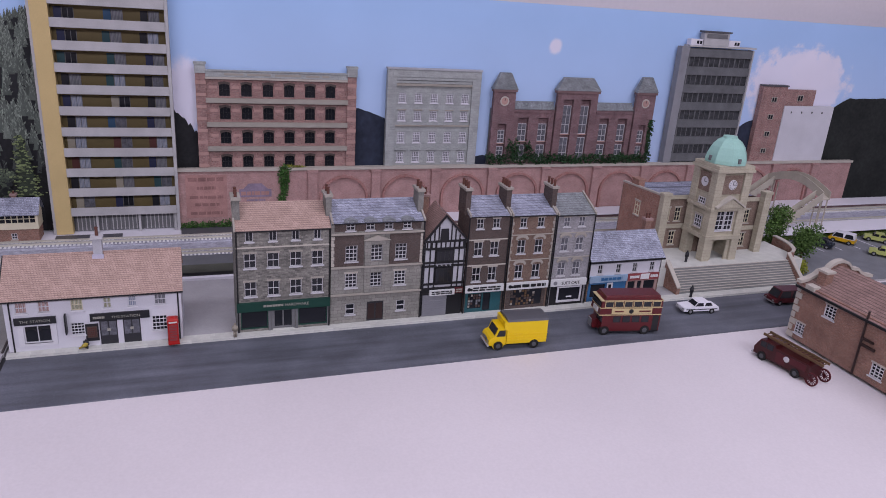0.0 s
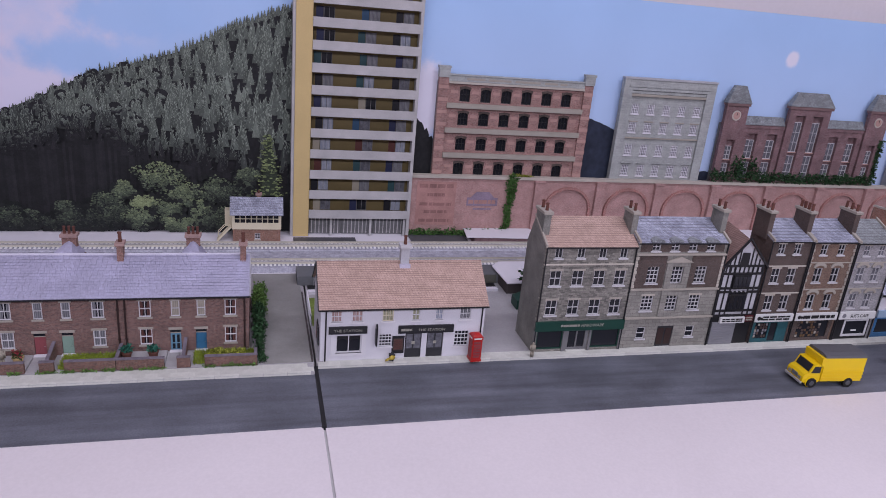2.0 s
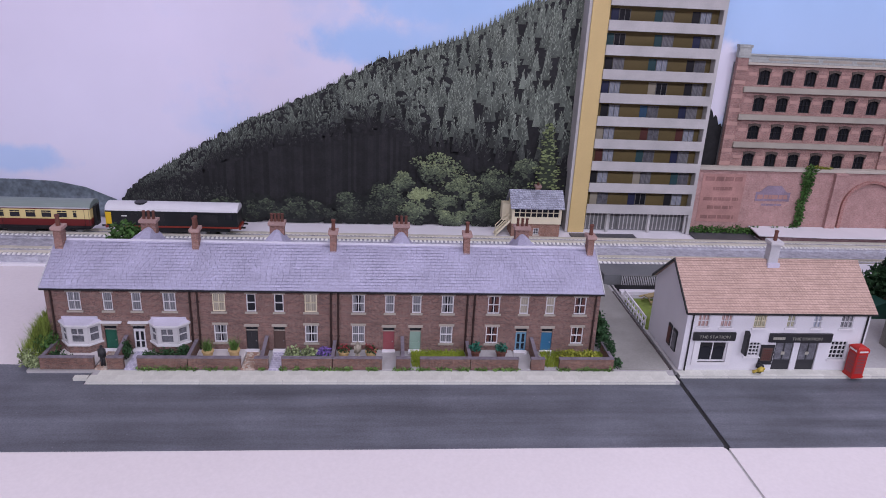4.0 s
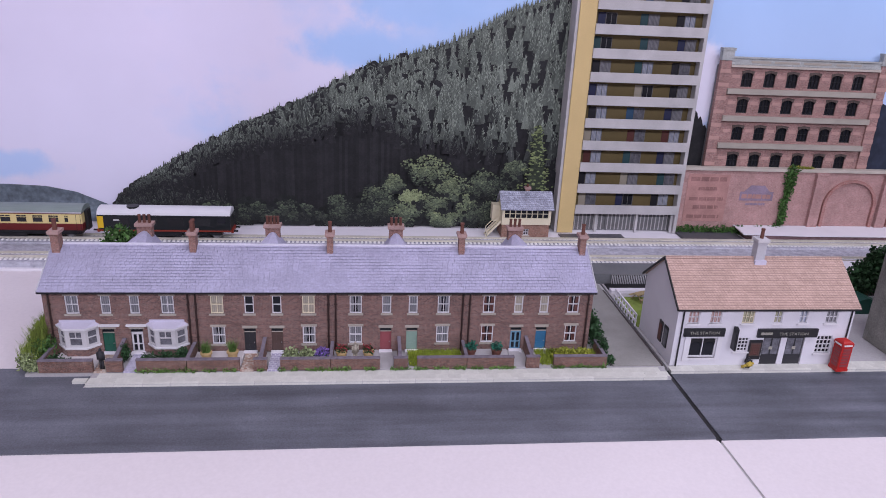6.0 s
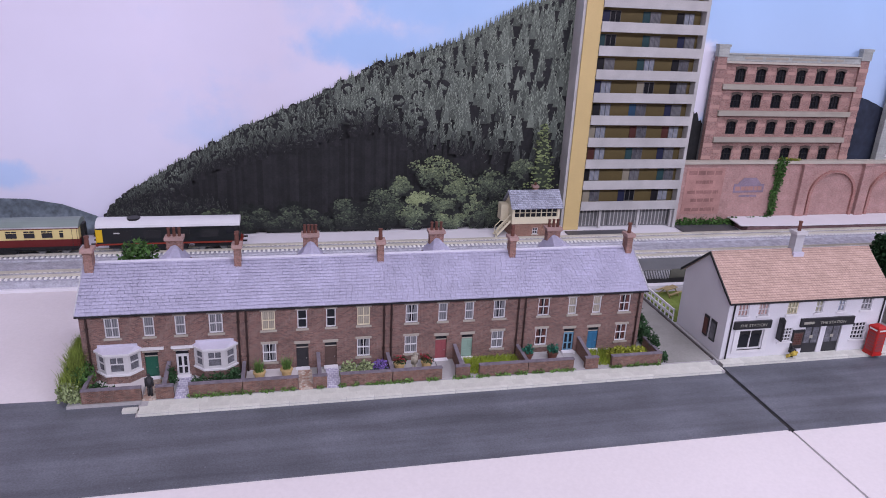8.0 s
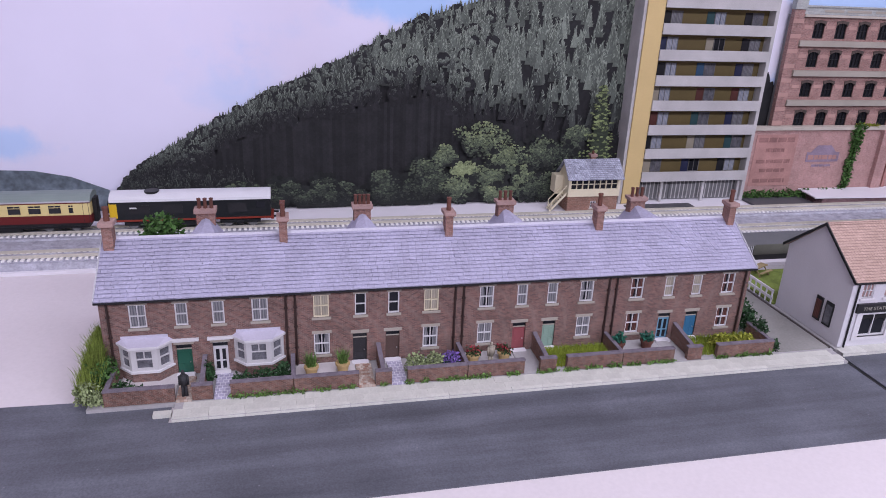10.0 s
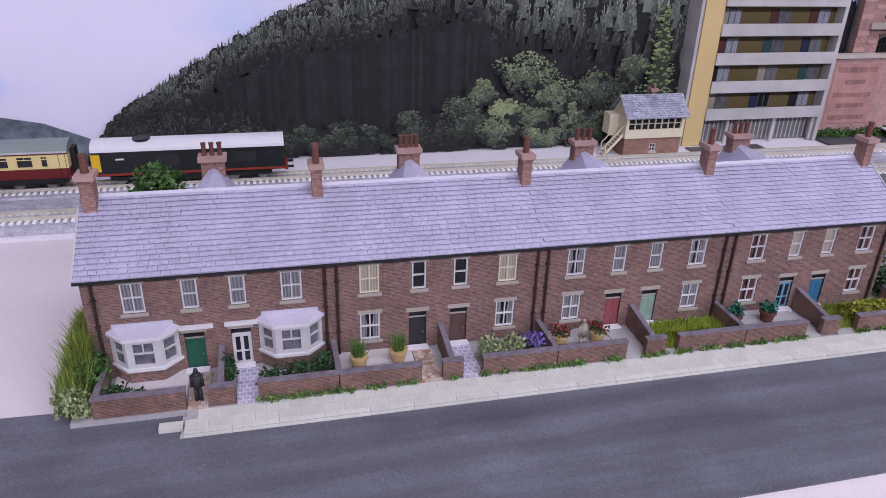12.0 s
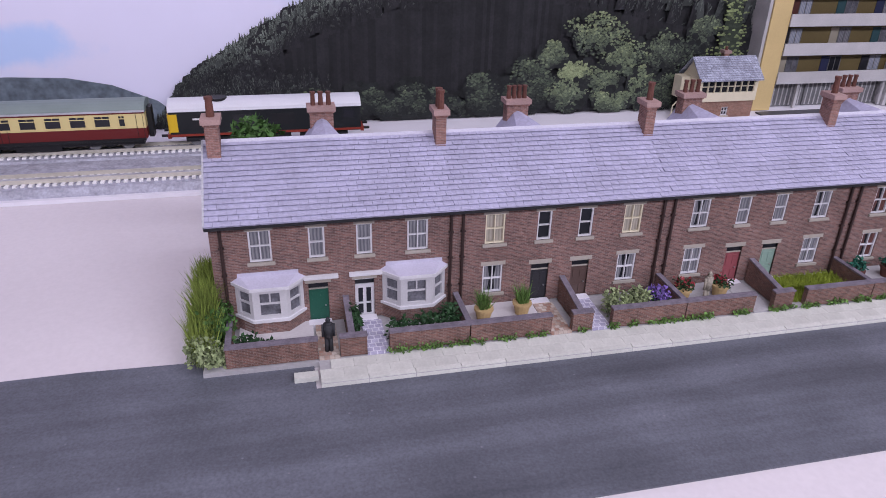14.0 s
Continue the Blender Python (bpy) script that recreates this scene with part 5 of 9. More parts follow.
def phone_box():
    p = thing("phone_box", "bright red telephone box on the pavement", "phone box", -0.0345, 0.7935, 0.0, 4)
    w, h = 0.0062, 0.0300
    part("body", M().box(-w, w, -w, w, 0, 0.0025).box(-w + 0.0005, w - 0.0005, -w + 0.0005, w - 0.0005, 0.0025, h - 0.003).box(-w, w, -w, w, h - 0.003, h), PHONE_RED, p)
    dome = M()
    n = 6
    for i in range(n):
        t0, t1 = i / n, (i + 1) / n
        a, b = w * math.cos(t0 * 1.3) * 0.97, w * math.cos(t1 * 1.3) * 0.97
        dome.add([(-a, -a, h + t0 * 0.0034), (a, -a, h + t0 * 0.0034), (a, a, h + t0 * 0.0034), (-a, a, h + t0 * 0.0034), (-b, -b, h + t1 * 0.0034), (b, -b, h + t1 * 0.0034), (b, b, h + t1 * 0.0034), (-b, b, h + t1 * 0.0034)],
                 [(0, 1, 5, 4), (1, 2, 6, 5), (2, 3, 7, 6), (3, 0, 4, 7), (4, 5, 6, 7)])
    part("roof", dome, PHONE_RED, p)
    part("sign_panel", M().box(-0.0045, 0.0045, -w - 0.0003, -w, h - 0.0025, h - 0.0009).box(-w - 0.0003, -w, -0.0045, 0.0045, h - 0.0025, h - 0.0009), SIGN_W, p)
    for k in range(6):
        z = 0.0050 + k * 0.0034
        part("glazing", M().box(-0.0040, 0.0040, -w + 0.0002, -w + 0.0004, z, z + 0.0026).box(-w + 0.0002, -w + 0.0004, -0.0040, 0.0040, z, z + 0.0026), SHOP_RED, p)


phone_box()
figure(-0.1335, 0.7965, plain("figure_yellow", (0.45, 0.34, 0.06), 0.6, 0.2), "tiny yellow and dark figurine sitting on the pavement", 0.012, 60, 0.0015, 55)
figure(-0.1270, 0.7975, FIGURE_D, "tiny dark figurine sitting against the pub wall", 0.011, -30)
figure(0.0346, 0.7930, FIGURE_L, "tiny grey painted figurine outside the green shop", 0.0185)
figure(0.6935, 0.7935, FIGURE_D, "tiny dark figurine at the foot of the steps", 0.0195)
figure(0.7265, 0.8580, FIGURE_D, "tiny dark figurine on the station terrace", 0.0195, 0, 0.030)

# yard things behind the pub
fn = thing("picket_fence", "white fence leaning along the alley beside the pub", "fence", -0.2085, 0.888)
for k in range(9):
    part("post", box(-0.0006, 0.0006, k * 0.0085, k * 0.0085 + 0.0012, 0, 0.0150), PAPER, fn)
for z in (0.0050, 0.0125):
    part("rail", box(-0.0004, 0.0010, 0, 0.0700, z, z + 0.0024), PAPER, fn)
whole("lawn", M().box(-0.206, -0.13, 0.888, 0.965, -0.0008, 0.0010), LAWN, "small bright lawn behind the pub", "lawn", kind="structure")
PLATFORM_GREY = plain("platform_card", (0.125, 0.13, 0.14), 0.75, 0.12, 500, 30)
ps = thing("platform_slab", "slate grey card platform with olive front beside the tracks", "platform", kind="structure")
part("slab", M().box(-0.2180, 0.0640, 1.0082, 1.0460, -0.0006, 0.0125), PLATFORM_GREY, ps)
part("front_panel", box(-0.1460, 0.0600, 1.0070, 1.0080, 0.0, 0.0122), plain("olive_card", (0.105, 0.105, 0.088), 0.8, 0.15), ps)
part("gutter_strip", box(-0.2050, 0.0560, 0.9880, 1.0068, -0.0006, 0.0004), BLACK, ps)
part("kerb", box(-0.2050, 0.0540, 0.9785, 0.9870, -0.0006, 0.0030), PAPER, ps, "white card kerb")
bn = thing("slatted_fence", "dark fence of thin pale slats along the platform", "fence", -0.1965, 1.0050)
part("dark_backing", box(0, 0.0490, 0.0010, 0.0018, -0.0004, 0.0120), BLACK, bn)
for k in range(22):
    part("slat", box(k * 0.00225, k * 0.00225 + 0.0010, 0.0002, 0.0009, -0.0004, 0.0118), PLASTER, bn)
part("top_rail", box(-0.001, 0.0500, 0.0, 0.0019, 0.0121, 0.0130), CONCRETE_D, bn)
pt = thing("picnic_table", "yellowish wooden picnic table on the lawn", "table", -0.1760, 0.9560, 0.0010, 25)
TABLE_WOOD = plain("pale_table_wood", (0.34, 0.27, 0.14), 0.7, 0.2)
for y in (-0.0042, -0.0014, 0.0014):
    part("top_plank", box(-0.0110, 0.0110, y, y + 0.0025, 0.0085, 0.0093), TABLE_WOOD, pt)
for y in (-0.0105, 0.0075):
    part("seat_plank", box(-0.0110, 0.0110, y, y + 0.0030, 0.0048, 0.0055), TABLE_WOOD, pt)
for x in (-0.0085, 0.0075):
    part("trestle", M().prism([(-0.0095, -0.0004), (-0.0080, -0.0004), (-0.0005, 0.0084), (-0.0020, 0.0084)], "x", x, x + 0.001).prism([(0.0095, -0.0004), (0.0080, -0.0004), (0.0005, 0.0084), (0.0020, 0.0084)], "x", x, x + 0.001), TABLE_WOOD, pt)
yw = thing("yard_wall", "brick wall of the back yard behind the terrace", "wall", 0, 0, 0)
part("brickwork", box(-0.2796, -0.2768, 0.9300, 0.9960, -0.0006, 0.0300), GARDEN, yw)
part("coping", box(-0.2799, -0.2765, 0.9298, 0.9963, 0.0300, 0.0310), COPING_BLUE, yw)
bush("shrub_row", "dark leafy shrubs along the gable beside the alley", [(-0.2680, 0.842, 0.013, 0.006, 0.010, 0.014), (-0.2665, 0.862, 0.015, 0.007, 0.012, 0.016), (-0.2675, 0.888, 0.016, 0.007, 0.014, 0.017)], 1700, 0.0032, 43, LEAF_D)
bush("shrub_row", "paler green shrubs along the back yard wall", [(-0.2660, 0.915, 0.015, 0.009, 0.012, 0.014), (-0.2670, 0.938, 0.016, 0.008, 0.012, 0.013), (-0.2660, 0.962, 0.013, 0.009, 0.011, 0.012)], 1500, 0.0032, 44, LEAF_G)
tr = thing("tree", "dark green leafy tree beside the platform", "tree", 0.108, 0.955)
part("trunk", M().cyl(0, 0, 0, 0.03, 0.0022, 8, 0.0012), WOOD, tr)
part("crown", foliage([(0, 0, 0.036, 0.026, 0.018, 0.024), (0.008, 0, 0.055, 0.018, 0.015, 0.016), (-0.014, 0, 0.03, 0.018, 0.015, 0.02)], 2200, 0.0055, 41), LEAF_D, tr)
tent = thing("market_stall", "dark green tarpaulin covered stall in the yard", "stall", 0.082, 0.918)
part("cover", M().prism([(-0.022, 0.0), (-0.022, 0.012), (0, 0.020), (0.020, 0.012), (0.020, 0.0)], "y", 0, 0.022), SHOP_GREEN, tent)


# ---- shops and town houses: low-relief buildings along the street ----
SY, SR, SD = 0.8055, 0.1535, 0.040


def shell(b, w, h, holes, mat, ridge=SR, depth=SD, side=None, roof=SLATE_ROWS, roof_label="slate roof", ov=0.002):
    part("front_wall", M().wall(0, w, 0, h, 0, 0.002, holes), mat, b)
    g = [(0.002, 0), (depth, 0), (depth, ridge - 0.0012), (0.002, h)]
    for x in (0, w - 0.0016):
        part("side_wall", M().prism(g, "x", x, x + 0.0016), side or mat, b)
    part("back_wall", box(0.0016, w - 0.0016, depth - 0.0016, depth, 0, ridge - 0.002), side or mat, b)
    # interior shade as a dark sheet just behind the front
    part("dark_backing", box(0.0018, w - 0.0018, 0.0028, 0.0034, 0.0005, h - 0.002), DARKWALL, b)
    rf = [(-ov, h - 0.0004), (depth, ridge), (depth, ridge - 0.0012), (-ov, h - 0.0016)]
    r = part("roof", M().prism(rf, "x", -0.0004, w + 0.0004), roof, b, roof_label)
    part("gutter", box(0, w, -ov - 0.0010, -ov + 0.0002, h - 0.0022, h - 0.0008), BLACK, b)
    return r


def parapet(b, x, h, ridge, depth, mat=STONETRIM, t=0.0022):
    part("gable_coping", M().prism([(-0.003, h - 0.001), (depth, ridge), (depth, ridge + 0.0026), (-0.003, h + 0.0022)], "x", x - t / 2, x + t / 2), mat, b)


def stack(b, x, w, pots, mat, z1=0.170, d=0.020, y=0.030, pot=POT):
    chimney(b, x, y, 0.135, z1, w, d, mat, pots, STONETRIM, pot, "y", poth=0.0085, potr=0.0019)


def stone_shop():
    w, h = 0.1120, 0.131
    b = thing("stone_shop", "grey rubble stone shop with green fascia and tiled roof", "shop building", 0.0380, SY - 0.0015)
    cs = (0.0165, 0.0436, 0.0702, 0.0962)
    rows = [(0.1165, 0.1285, 0.0045, 1), (0.0830, 0.1015, 0.0068, 2), (0.0465, 0.0655, 0.0068, 2)]
    holes = [(c - k, c + k, z0, z1) for z0, z1, k, _ in rows for c in cs]
    fronts = [(0.0042, 0.0365, 0.003, 0.0265), (0.0400, 0.0690, 0.0, 0.0265), (0.0730, 0.1090, 0.003, 0.0265)]
    shell(b, w, h, holes + fronts, STONE, side=ROUGHCAST, roof=TILE_PINK, roof_label="pinkish tiled roof")
    part("rear_body", M().prism([(SD + 0.0002, 0), (0.0550, 0), (0.0550, 0.1200), (SD + 0.0002, SR - 0.0014)], "x", 0, w), ROUGHCAST, b)
    for z0, z1, k, r in rows:
        for c in cs:
            sash(b, c - k, c + k, z0, z1, FRAME_W, GLASS, 2, r, sill=FRAME_W, lintel=STONETRIM, rail=0.0007)
    part("string_course", box(0, w, -0.0014, 0.0, 0.1085, 0.1100), COPING, b)
    fs = part("shop_fascia", M().box(0.0, w, -0.0030, -0.0002, 0.0275, 0.0392), SHOP_GREEN, b, "dark green shop fascia")
    bars(0.031, 0.055, 0.0322, 0.0362, -0.0031, 1, LETTER, fs, 4)
    lettering("HARDWARE", 0.0710, 0.0322, -0.0031, 0.0052, LETTER, fs)
    for a, c, z0, z1 in (fronts[0], fronts[2]):
        sw = part("shop_window", M().wall(a, c, z0, z1, 0.0004, 0.0016, [(a + 0.0012, c - 0.0012, z0 + 0.0015, z1 - 0.0006)]), SHOP_GREEN, b)
        part("pane", box(a, c, 0.0016, 0.0022, z0, z1), GLASS, sw)
    dd = part("door", M().wall(0.0400, 0.0690, 0, 0.0265, 0.0004, 0.0018, [(0.0442, 0.0538, 0.004, 0.0255), (0.0553, 0.0650, 0.004, 0.0255)]), CONCRETE_D, b)
    part("pane", box(0.0401, 0.0689, 0.0019, 0.0024, 0, 0.0264), GLASS, dd)
    for x in (0.0015, 0.0382, 0.0710, 0.1105):
        part("pilaster", box(x - 0.0015, x + 0.0015, -0.0012, -0.0001, 0, 0.0275), CONCRETE_D, b)
    part("doorstep", box(0.0420, 0.0668, -0.0030, -0.0004, 0, 0.0018), PAVE, b)
    stack(b, 0.0035, 0.008, 2, ROUGHCAST, 0.166, 0.024, 0.026)
    stack(b, w, 0.007, 2, ROUGHCAST, 0.167, 0.022, 0.026)
    parapet(b, 0.0, h, SR, SD)
    for x in (0.0015, w - 0.001):
        part("downpipe", M().cyl(x, -0.0010, 0, h - 0.002, 0.0009, 8), BLACK, b)


def stone_bank():
    w, h = 0.1180, 0.1355
    b = thing("stone_townhouse", "pale ashlar and dark brick townhouse with dormers and a pediment", "town house", 0.1510, SY)
    cs = (0.0255, 0.0575, 0.0890)
    holes = [(c - 0.0075, c + 0.0075, 0.0840, 0.1050) for c in cs] + [(c - 0.0075, c + 0.0075, 0.0485, 0.0680) for c in cs]
    low = [(0.0195, 0.0310, 0.0115, 0.0265), (0.0860, 0.0975, 0.0120, 0.0265)]
    door = (0.0470, 0.0690, 0.0, 0.0275)
    dorm = [(c - 0.0055, c + 0.0055, 0.1245, 0.1350) for c in (0.0240, 0.0485, 0.0720, 0.0960)]
    shell(b, w, h, holes + low + [door] + dorm, ASHLAR, side=ROUGHCAST, roof=SLATE_ROWS, roof_label="blue-grey slate roof with flat dormer hoods")
    for xa, xb in ((0.004, 0.0410), (0.0740, w - 0.004)):
        part("brick_panel", M().wall(xa, xb, 0.0780, 0.1180, -0.0006, -0.0001, holes), BRICK_DARK, b)
    part("attic_panel", M().wall(0.004, w - 0.004, 0.1235, 0.1345, -0.0006, -0.0001, dorm), BRICK_DARK, b)
    for z in (0.1195, 0.0755, 0.0385):
        part("string_course", box(-0.0002, w, -0.0026, -0.0002, z, z + 0.0020), STONETRIM, b)
    cen = M().wall(0.0420, 0.0730, 0.0400, 0.1110, -0.0016, -0.0007, holes)
    part("centre_bay", cen, ASHLAR, b)
    part("pediment", M().prism([(0.0400, 0.1110), (0.0750, 0.1110), (0.0575, 0.1180)], "y", -0.0036, -0.0003), STONETRIM, b)
    for k in range(9):
        for x0, x1 in ((0.0, 0.0040), (w - 0.0040, w)):
            part("quoin", box(x0, x1 - (0.0012 if k % 2 else 0), -0.0012, -0.0001, 0.0785 + k * 0.0044, 0.0785 + k * 0.0044 + 0.0036), COPING, b)
    for a, c, z0, z1 in holes:
        sash(b, a, c, z0, z1, FRAME_W, GLASS, 3, 4, sill=FRAME_W, lintel=COPING, rail=0.0008)
    for a, c, z0, z1 in low:
        sash(b, a, c, z0, z1, FRAME_W, GLASS, 1, 2, sill=FRAME_W)
    for a, c, z0, z1 in dorm:
        sash(b, a, c, z0, z1 - 0.0006, FRAME_W, GLASS, 2, 2, sill=FRAME_W)
        hood = [(a - 0.003 + (c - a + 0.006) * i / 8, h + 0.0018 + 0.0022 * math.sin(3.1416 * i / 8)) for i in range(9)]
        part("dormer_hood", M().prism([(a - 0.003, h)] + hood + [(c + 0.003, h)], "y", -0.0025, 0.012), SLATE_GREY, b)
    dd = part("door", box(door[0], door[1], 0.0010, 0.0020, 0, door[3]), D_GREY, b, "dark brown double door")
    part("door_panel", M().box(0.0485, 0.0570, 0.0006, 0.0010, 0.003, 0.0245).box(0.0590, 0.0675, 0.0006, 0.0010, 0.003, 0.0245), PIPE, dd)
    stack(b, w - 0.002, 0.007, 2, ROUGHCAST, 0.171, 0.022, 0.024)
    parapet(b, w, h, SR, SD)
    parapet(b, 0.001, h, SR, SD)
    part("downpipe", M().cyl(w + 0.0002, -0.0012, 0, h, 0.0010, 8), BLACK, b)


def tudor():
    w, h, apex = 0.0570, 0.1060, 0.1385
    b = thing("half_timbered_house", "black and white half-timbered house with a gable front", "town house", 0.2710, SY)
    mid = w / 2 - 0.002
    part("front_wall", M().prism([(0, 0.038), (w, 0.038), (w, h), (mid, apex), (0, h)], "y", 0.0, 0.0022), PLASTER, b)
    for z in (0.038, 0.0445, 0.0695, 0.0745, 0.0935, 0.1035):
        part("timber", M().box(0, w, -0.0010, -0.0001, z, z + 0.0030), BLACK, b)
    for k, x in enumerate((0, 0.0076, 0.0146, 0.0397, 0.0470, 0.0546)):
        part("timber", M().box(x, x + 0.0018, -0.0008, -0.0001, 0.038, 0.1040), BLACK, b)
    for k in range(9):
        part("timber", M().box(0.003 + k * 0.0062, 0.0048 + k * 0.0062, -0.0008, -0.0001, 0.0965, 0.1035), BLACK, b)
    for x0, x1 in ((0.0160, 0.0395),):
        part("timber", M().box(x0, x1, -0.0030, -0.0001, 0.0475, 0.0690), BLACK, b)
        part("timber", M().box(x0, x1, -0.0030, -0.0001, 0.0770, 0.0935), BLACK, b)
    part("timber", M().prism([(mid - 0.006, 0.1065), (mid + 0.006, 0.1065), (mid + 0.005, 0.122), (mid - 0.005, 0.122)], "y", -0.0010, -0.0001), BLACK, b)
    for s in (-1, 1):
        for k in range(3):
            x = mid + s * (0.0085 + k * 0.0058)
            part("timber", M().box(x, x + 0.0017, -0.0008, -0.0001, 0.106, apex - abs(x - mid) * 1.25), BLACK, b)
    bg = M()
    for s, e in ((0, -0.0025), (w, w + 0.0025)):
        bg.prism([(e, h - 0.004), (mid, apex), (mid, apex + 0.003), (e, h - 0.0005)], "y", -0.0036, -0.0011)
    part("barge_board", bg, BLACK, b)
    gl = M()
    for z0, z1 in ((0.0495, 0.0670), (0.0790, 0.0920)):
        for k in range(4):
            gl.box(0.0170 + k * 0.0056, 0.0215 + k * 0.0056, -0.0034, -0.0031, z0, z1)
    part("pane", gl, GLASS, b)
    for k in range(4):
        part("roundel", M().wheel(0.0185 + k * 0.0060, -0.0018, 0.0722, 0.0009, 0.0016, 8), PLASTER, b)
    part("shop_front", M().box(0, w, 0.0006, 0.0022, 0, 0.038), BLACK, b)
    part("shutter", box(0.0015, 0.0350, -0.0006, 0.0005, 0.0, 0.0300), SHUTTER, b, "grey roller shutter, closed")
    for k in range(9):
        part("shutter_slat", box(0.0016, 0.0349, -0.0010, -0.0007, 0.001 + k * 0.0032, 0.0033 + k * 0.0032), SHUTTER, b)
    sg = part("shop_sign", box(0.0100, 0.0450, -0.0030, -0.0003, 0.0300, 0.0375), SIGN_W, b, "white shop sign with dark lettering")
    bars(0.0130, 0.0420, 0.0312, 0.0365, -0.0030, 2, BLACK, sg, 12)
    s2 = part("shop_sign", box(0.0452, 0.0565, -0.0030, -0.0003, 0.0315, 0.0395), MAROON, b, "small maroon sign")
    bars(0.0465, 0.0555, 0.0325, 0.0385, -0.0030, 2, LETTER, s2, 13)
    ro = M()
    for e in (-0.003, w + 0.003):
        ro.add([(e, -0.003, h - 0.003), (mid, -0.003, apex + 0.0005), (mid, 0.046, apex + 0.008), (e, 0.046, h + 0.006)], [(0, 1, 2, 3)])
        ro.add([(e, -0.003, h - 0.0045), (mid, -0.003, apex - 0.001), (mid, 0.046, apex + 0.0065), (e, 0.046, h + 0.0045)], [(3, 2, 1, 0)])
    part("roof", ro, TILE_BROWN, b, "brown tiled gable roof")
    part("back_wall", M().prism([(0, 0), (w, 0), (w, h), (mid, apex), (0, h)], "y", 0.040, 0.042), BRICK_DARK, b)
    for x in (0, w - 0.0016):
        part("side_wall", box(x, x + 0.0016, 0.0022, 0.040, 0, h), BRICK_DARK, b)
    chimney(b, 0.0120, 0.045, 0.10, 0.1560, 0.008, 0.008, BRICK_RED, 1, COPING_RED, POT, poth=0.009)


def narrow_house(x, w, h, mat, label, trim, pane, arch, sign, shop, stackpots, side=None, roof=SLATE_ROWS, quoins=False, seed=1):
    b = thing("narrow_house", label, "town house", x, SY)
    c0 = (w * 0.275, w * 0.67)
    levels = [(h - 0.0180, h - 0.0045, 0.0056), (0.0815, 0.1010, 0.0068), (0.0450, 0.0650, 0.0068)]
    holes = [(c - k * 0.86, c + k * 0.86, z0, z1) for z0, z1, k in levels for c in c0]
    shell(b, w, h, holes + [(0.003, w - 0.003, 0.0, 0.0300)], mat, side=side, roof=roof)
    for z0, z1, k in levels:
        for c in c0:
            sw = sash(b, c - k * 0.86, c + k * 0.86, z0, z1, FRAME_W, pane, 2, 2, rail=0.0007, sill=FRAME_W, lintel=None if arch and k > 0.006 else trim)
            if arch and k > 0.006:
                ring = []
                for t in range(9):
                    a = 3.1416 * t / 8
                    ring.append((c + (k + 0.0026) * math.cos(a), z1 + 0.0012 + (k * 0.62 + 0.0026) * math.sin(a)))
                inner = [(c + k * math.cos(3.1416 * t / 8), z1 + 0.0002 + k * 0.55 * math.sin(3.1416 * t / 8)) for t in range(9)]
                m = M()
                for i in range(8):
                    m.prism([ring[i], ring[i + 1], inner[i + 1], inner[i]], "y", -0.0016, -0.0001)
                part("arch", m, trim, sw)
        part("string_course", box(0, w, -0.0012, -0.0001, z1 + (0.0068 if arch and k > 0.006 else 0.0026), z1 + (0.0080 if arch and k > 0.006 else 0.0040)), trim, b)
    if quoins:
        for k in range(18):
            for x0, x1 in ((0.0, 0.0042), (w - 0.0042, w)):
                e = 0.0014 if k % 2 else 0
                part("quoin", box(x0 + (e if x0 else 0), x1 - (0 if x0 else e), -0.0010, -0.0001, 0.0425 + k * 0.0050, 0.0425 + k * 0.0050 + 0.0040), trim, b)
    fs = part("shop_fascia", M().box(0.001, w - 0.001, -0.0032, -0.0002, 0.0300, 0.0400), SIGN_W, b, "white shop fascia with dark lettering")
    if sign:
        lettering(sign, w * 0.55, 0.0325, -0.0034, 0.0062, BLACK, fs, wide=0.95)
        part("emblem", M().wheel(0.008, -0.0033, 0.035, 0.0030, 0.0004, 12), SHUTTER, fs)
    else:
        bars(0.012, w - 0.005, 0.0318, 0.0385, -0.0032, 2 if seed == 5 else 1, BLACK, fs, seed)
        part("emblem", M().wheel(0.0065, -0.0033, 0.035, 0.0026, 0.0004, 12).wheel(0.0100, -0.0033, 0.0345, 0.0019, 0.0004, 12), BLACK, fs)
    shop(b, w)
    for s, n in stackpots:
        stack(b, s, 0.007, n, BRICK_DARK if mat is not GREYBRICK else STONETRIM, 0.171, 0.026, 0.024)
    parapet(b, 0.0008, h, SR, SD)
    parapet(b, w - 0.0008, h, SR, SD)
    for x in (0.0004, w - 0.0002):
        part("downpipe", M().cyl(x, -0.0014, 0, h - 0.002, 0.0009, 8), BLACK, b)
    return b


def shop_books(b, w):
    f = part("shop_front", M().wall(0.003, w - 0.003, 0, 0.0300, 0.0004, 0.0016, [(0.0070, 0.0270, 0.005, 0.0270), (0.0290, w - 0.0180, 0.001, 0.0270)]), SHOP_TEAL, b, "teal painted shop front")
    part("pane", box(0.003, w - 0.003, 0.0018, 0.0024, 0, 0.0298), GLASS, f)
    r = random.Random(4)
    for k in range(5):
        for j in range(5):
            if r.random() < 0.75:
                part("display_card", box(0.0080 + k * 0.0038, 0.0105 + k * 0.0038, 0.0010, 0.0016, 0.0065 + j * 0.0040, 0.0095 + j * 0.0040), r.choice((STONETRIM, SHUTTER, D_BROWN, SHUTTER)), f)


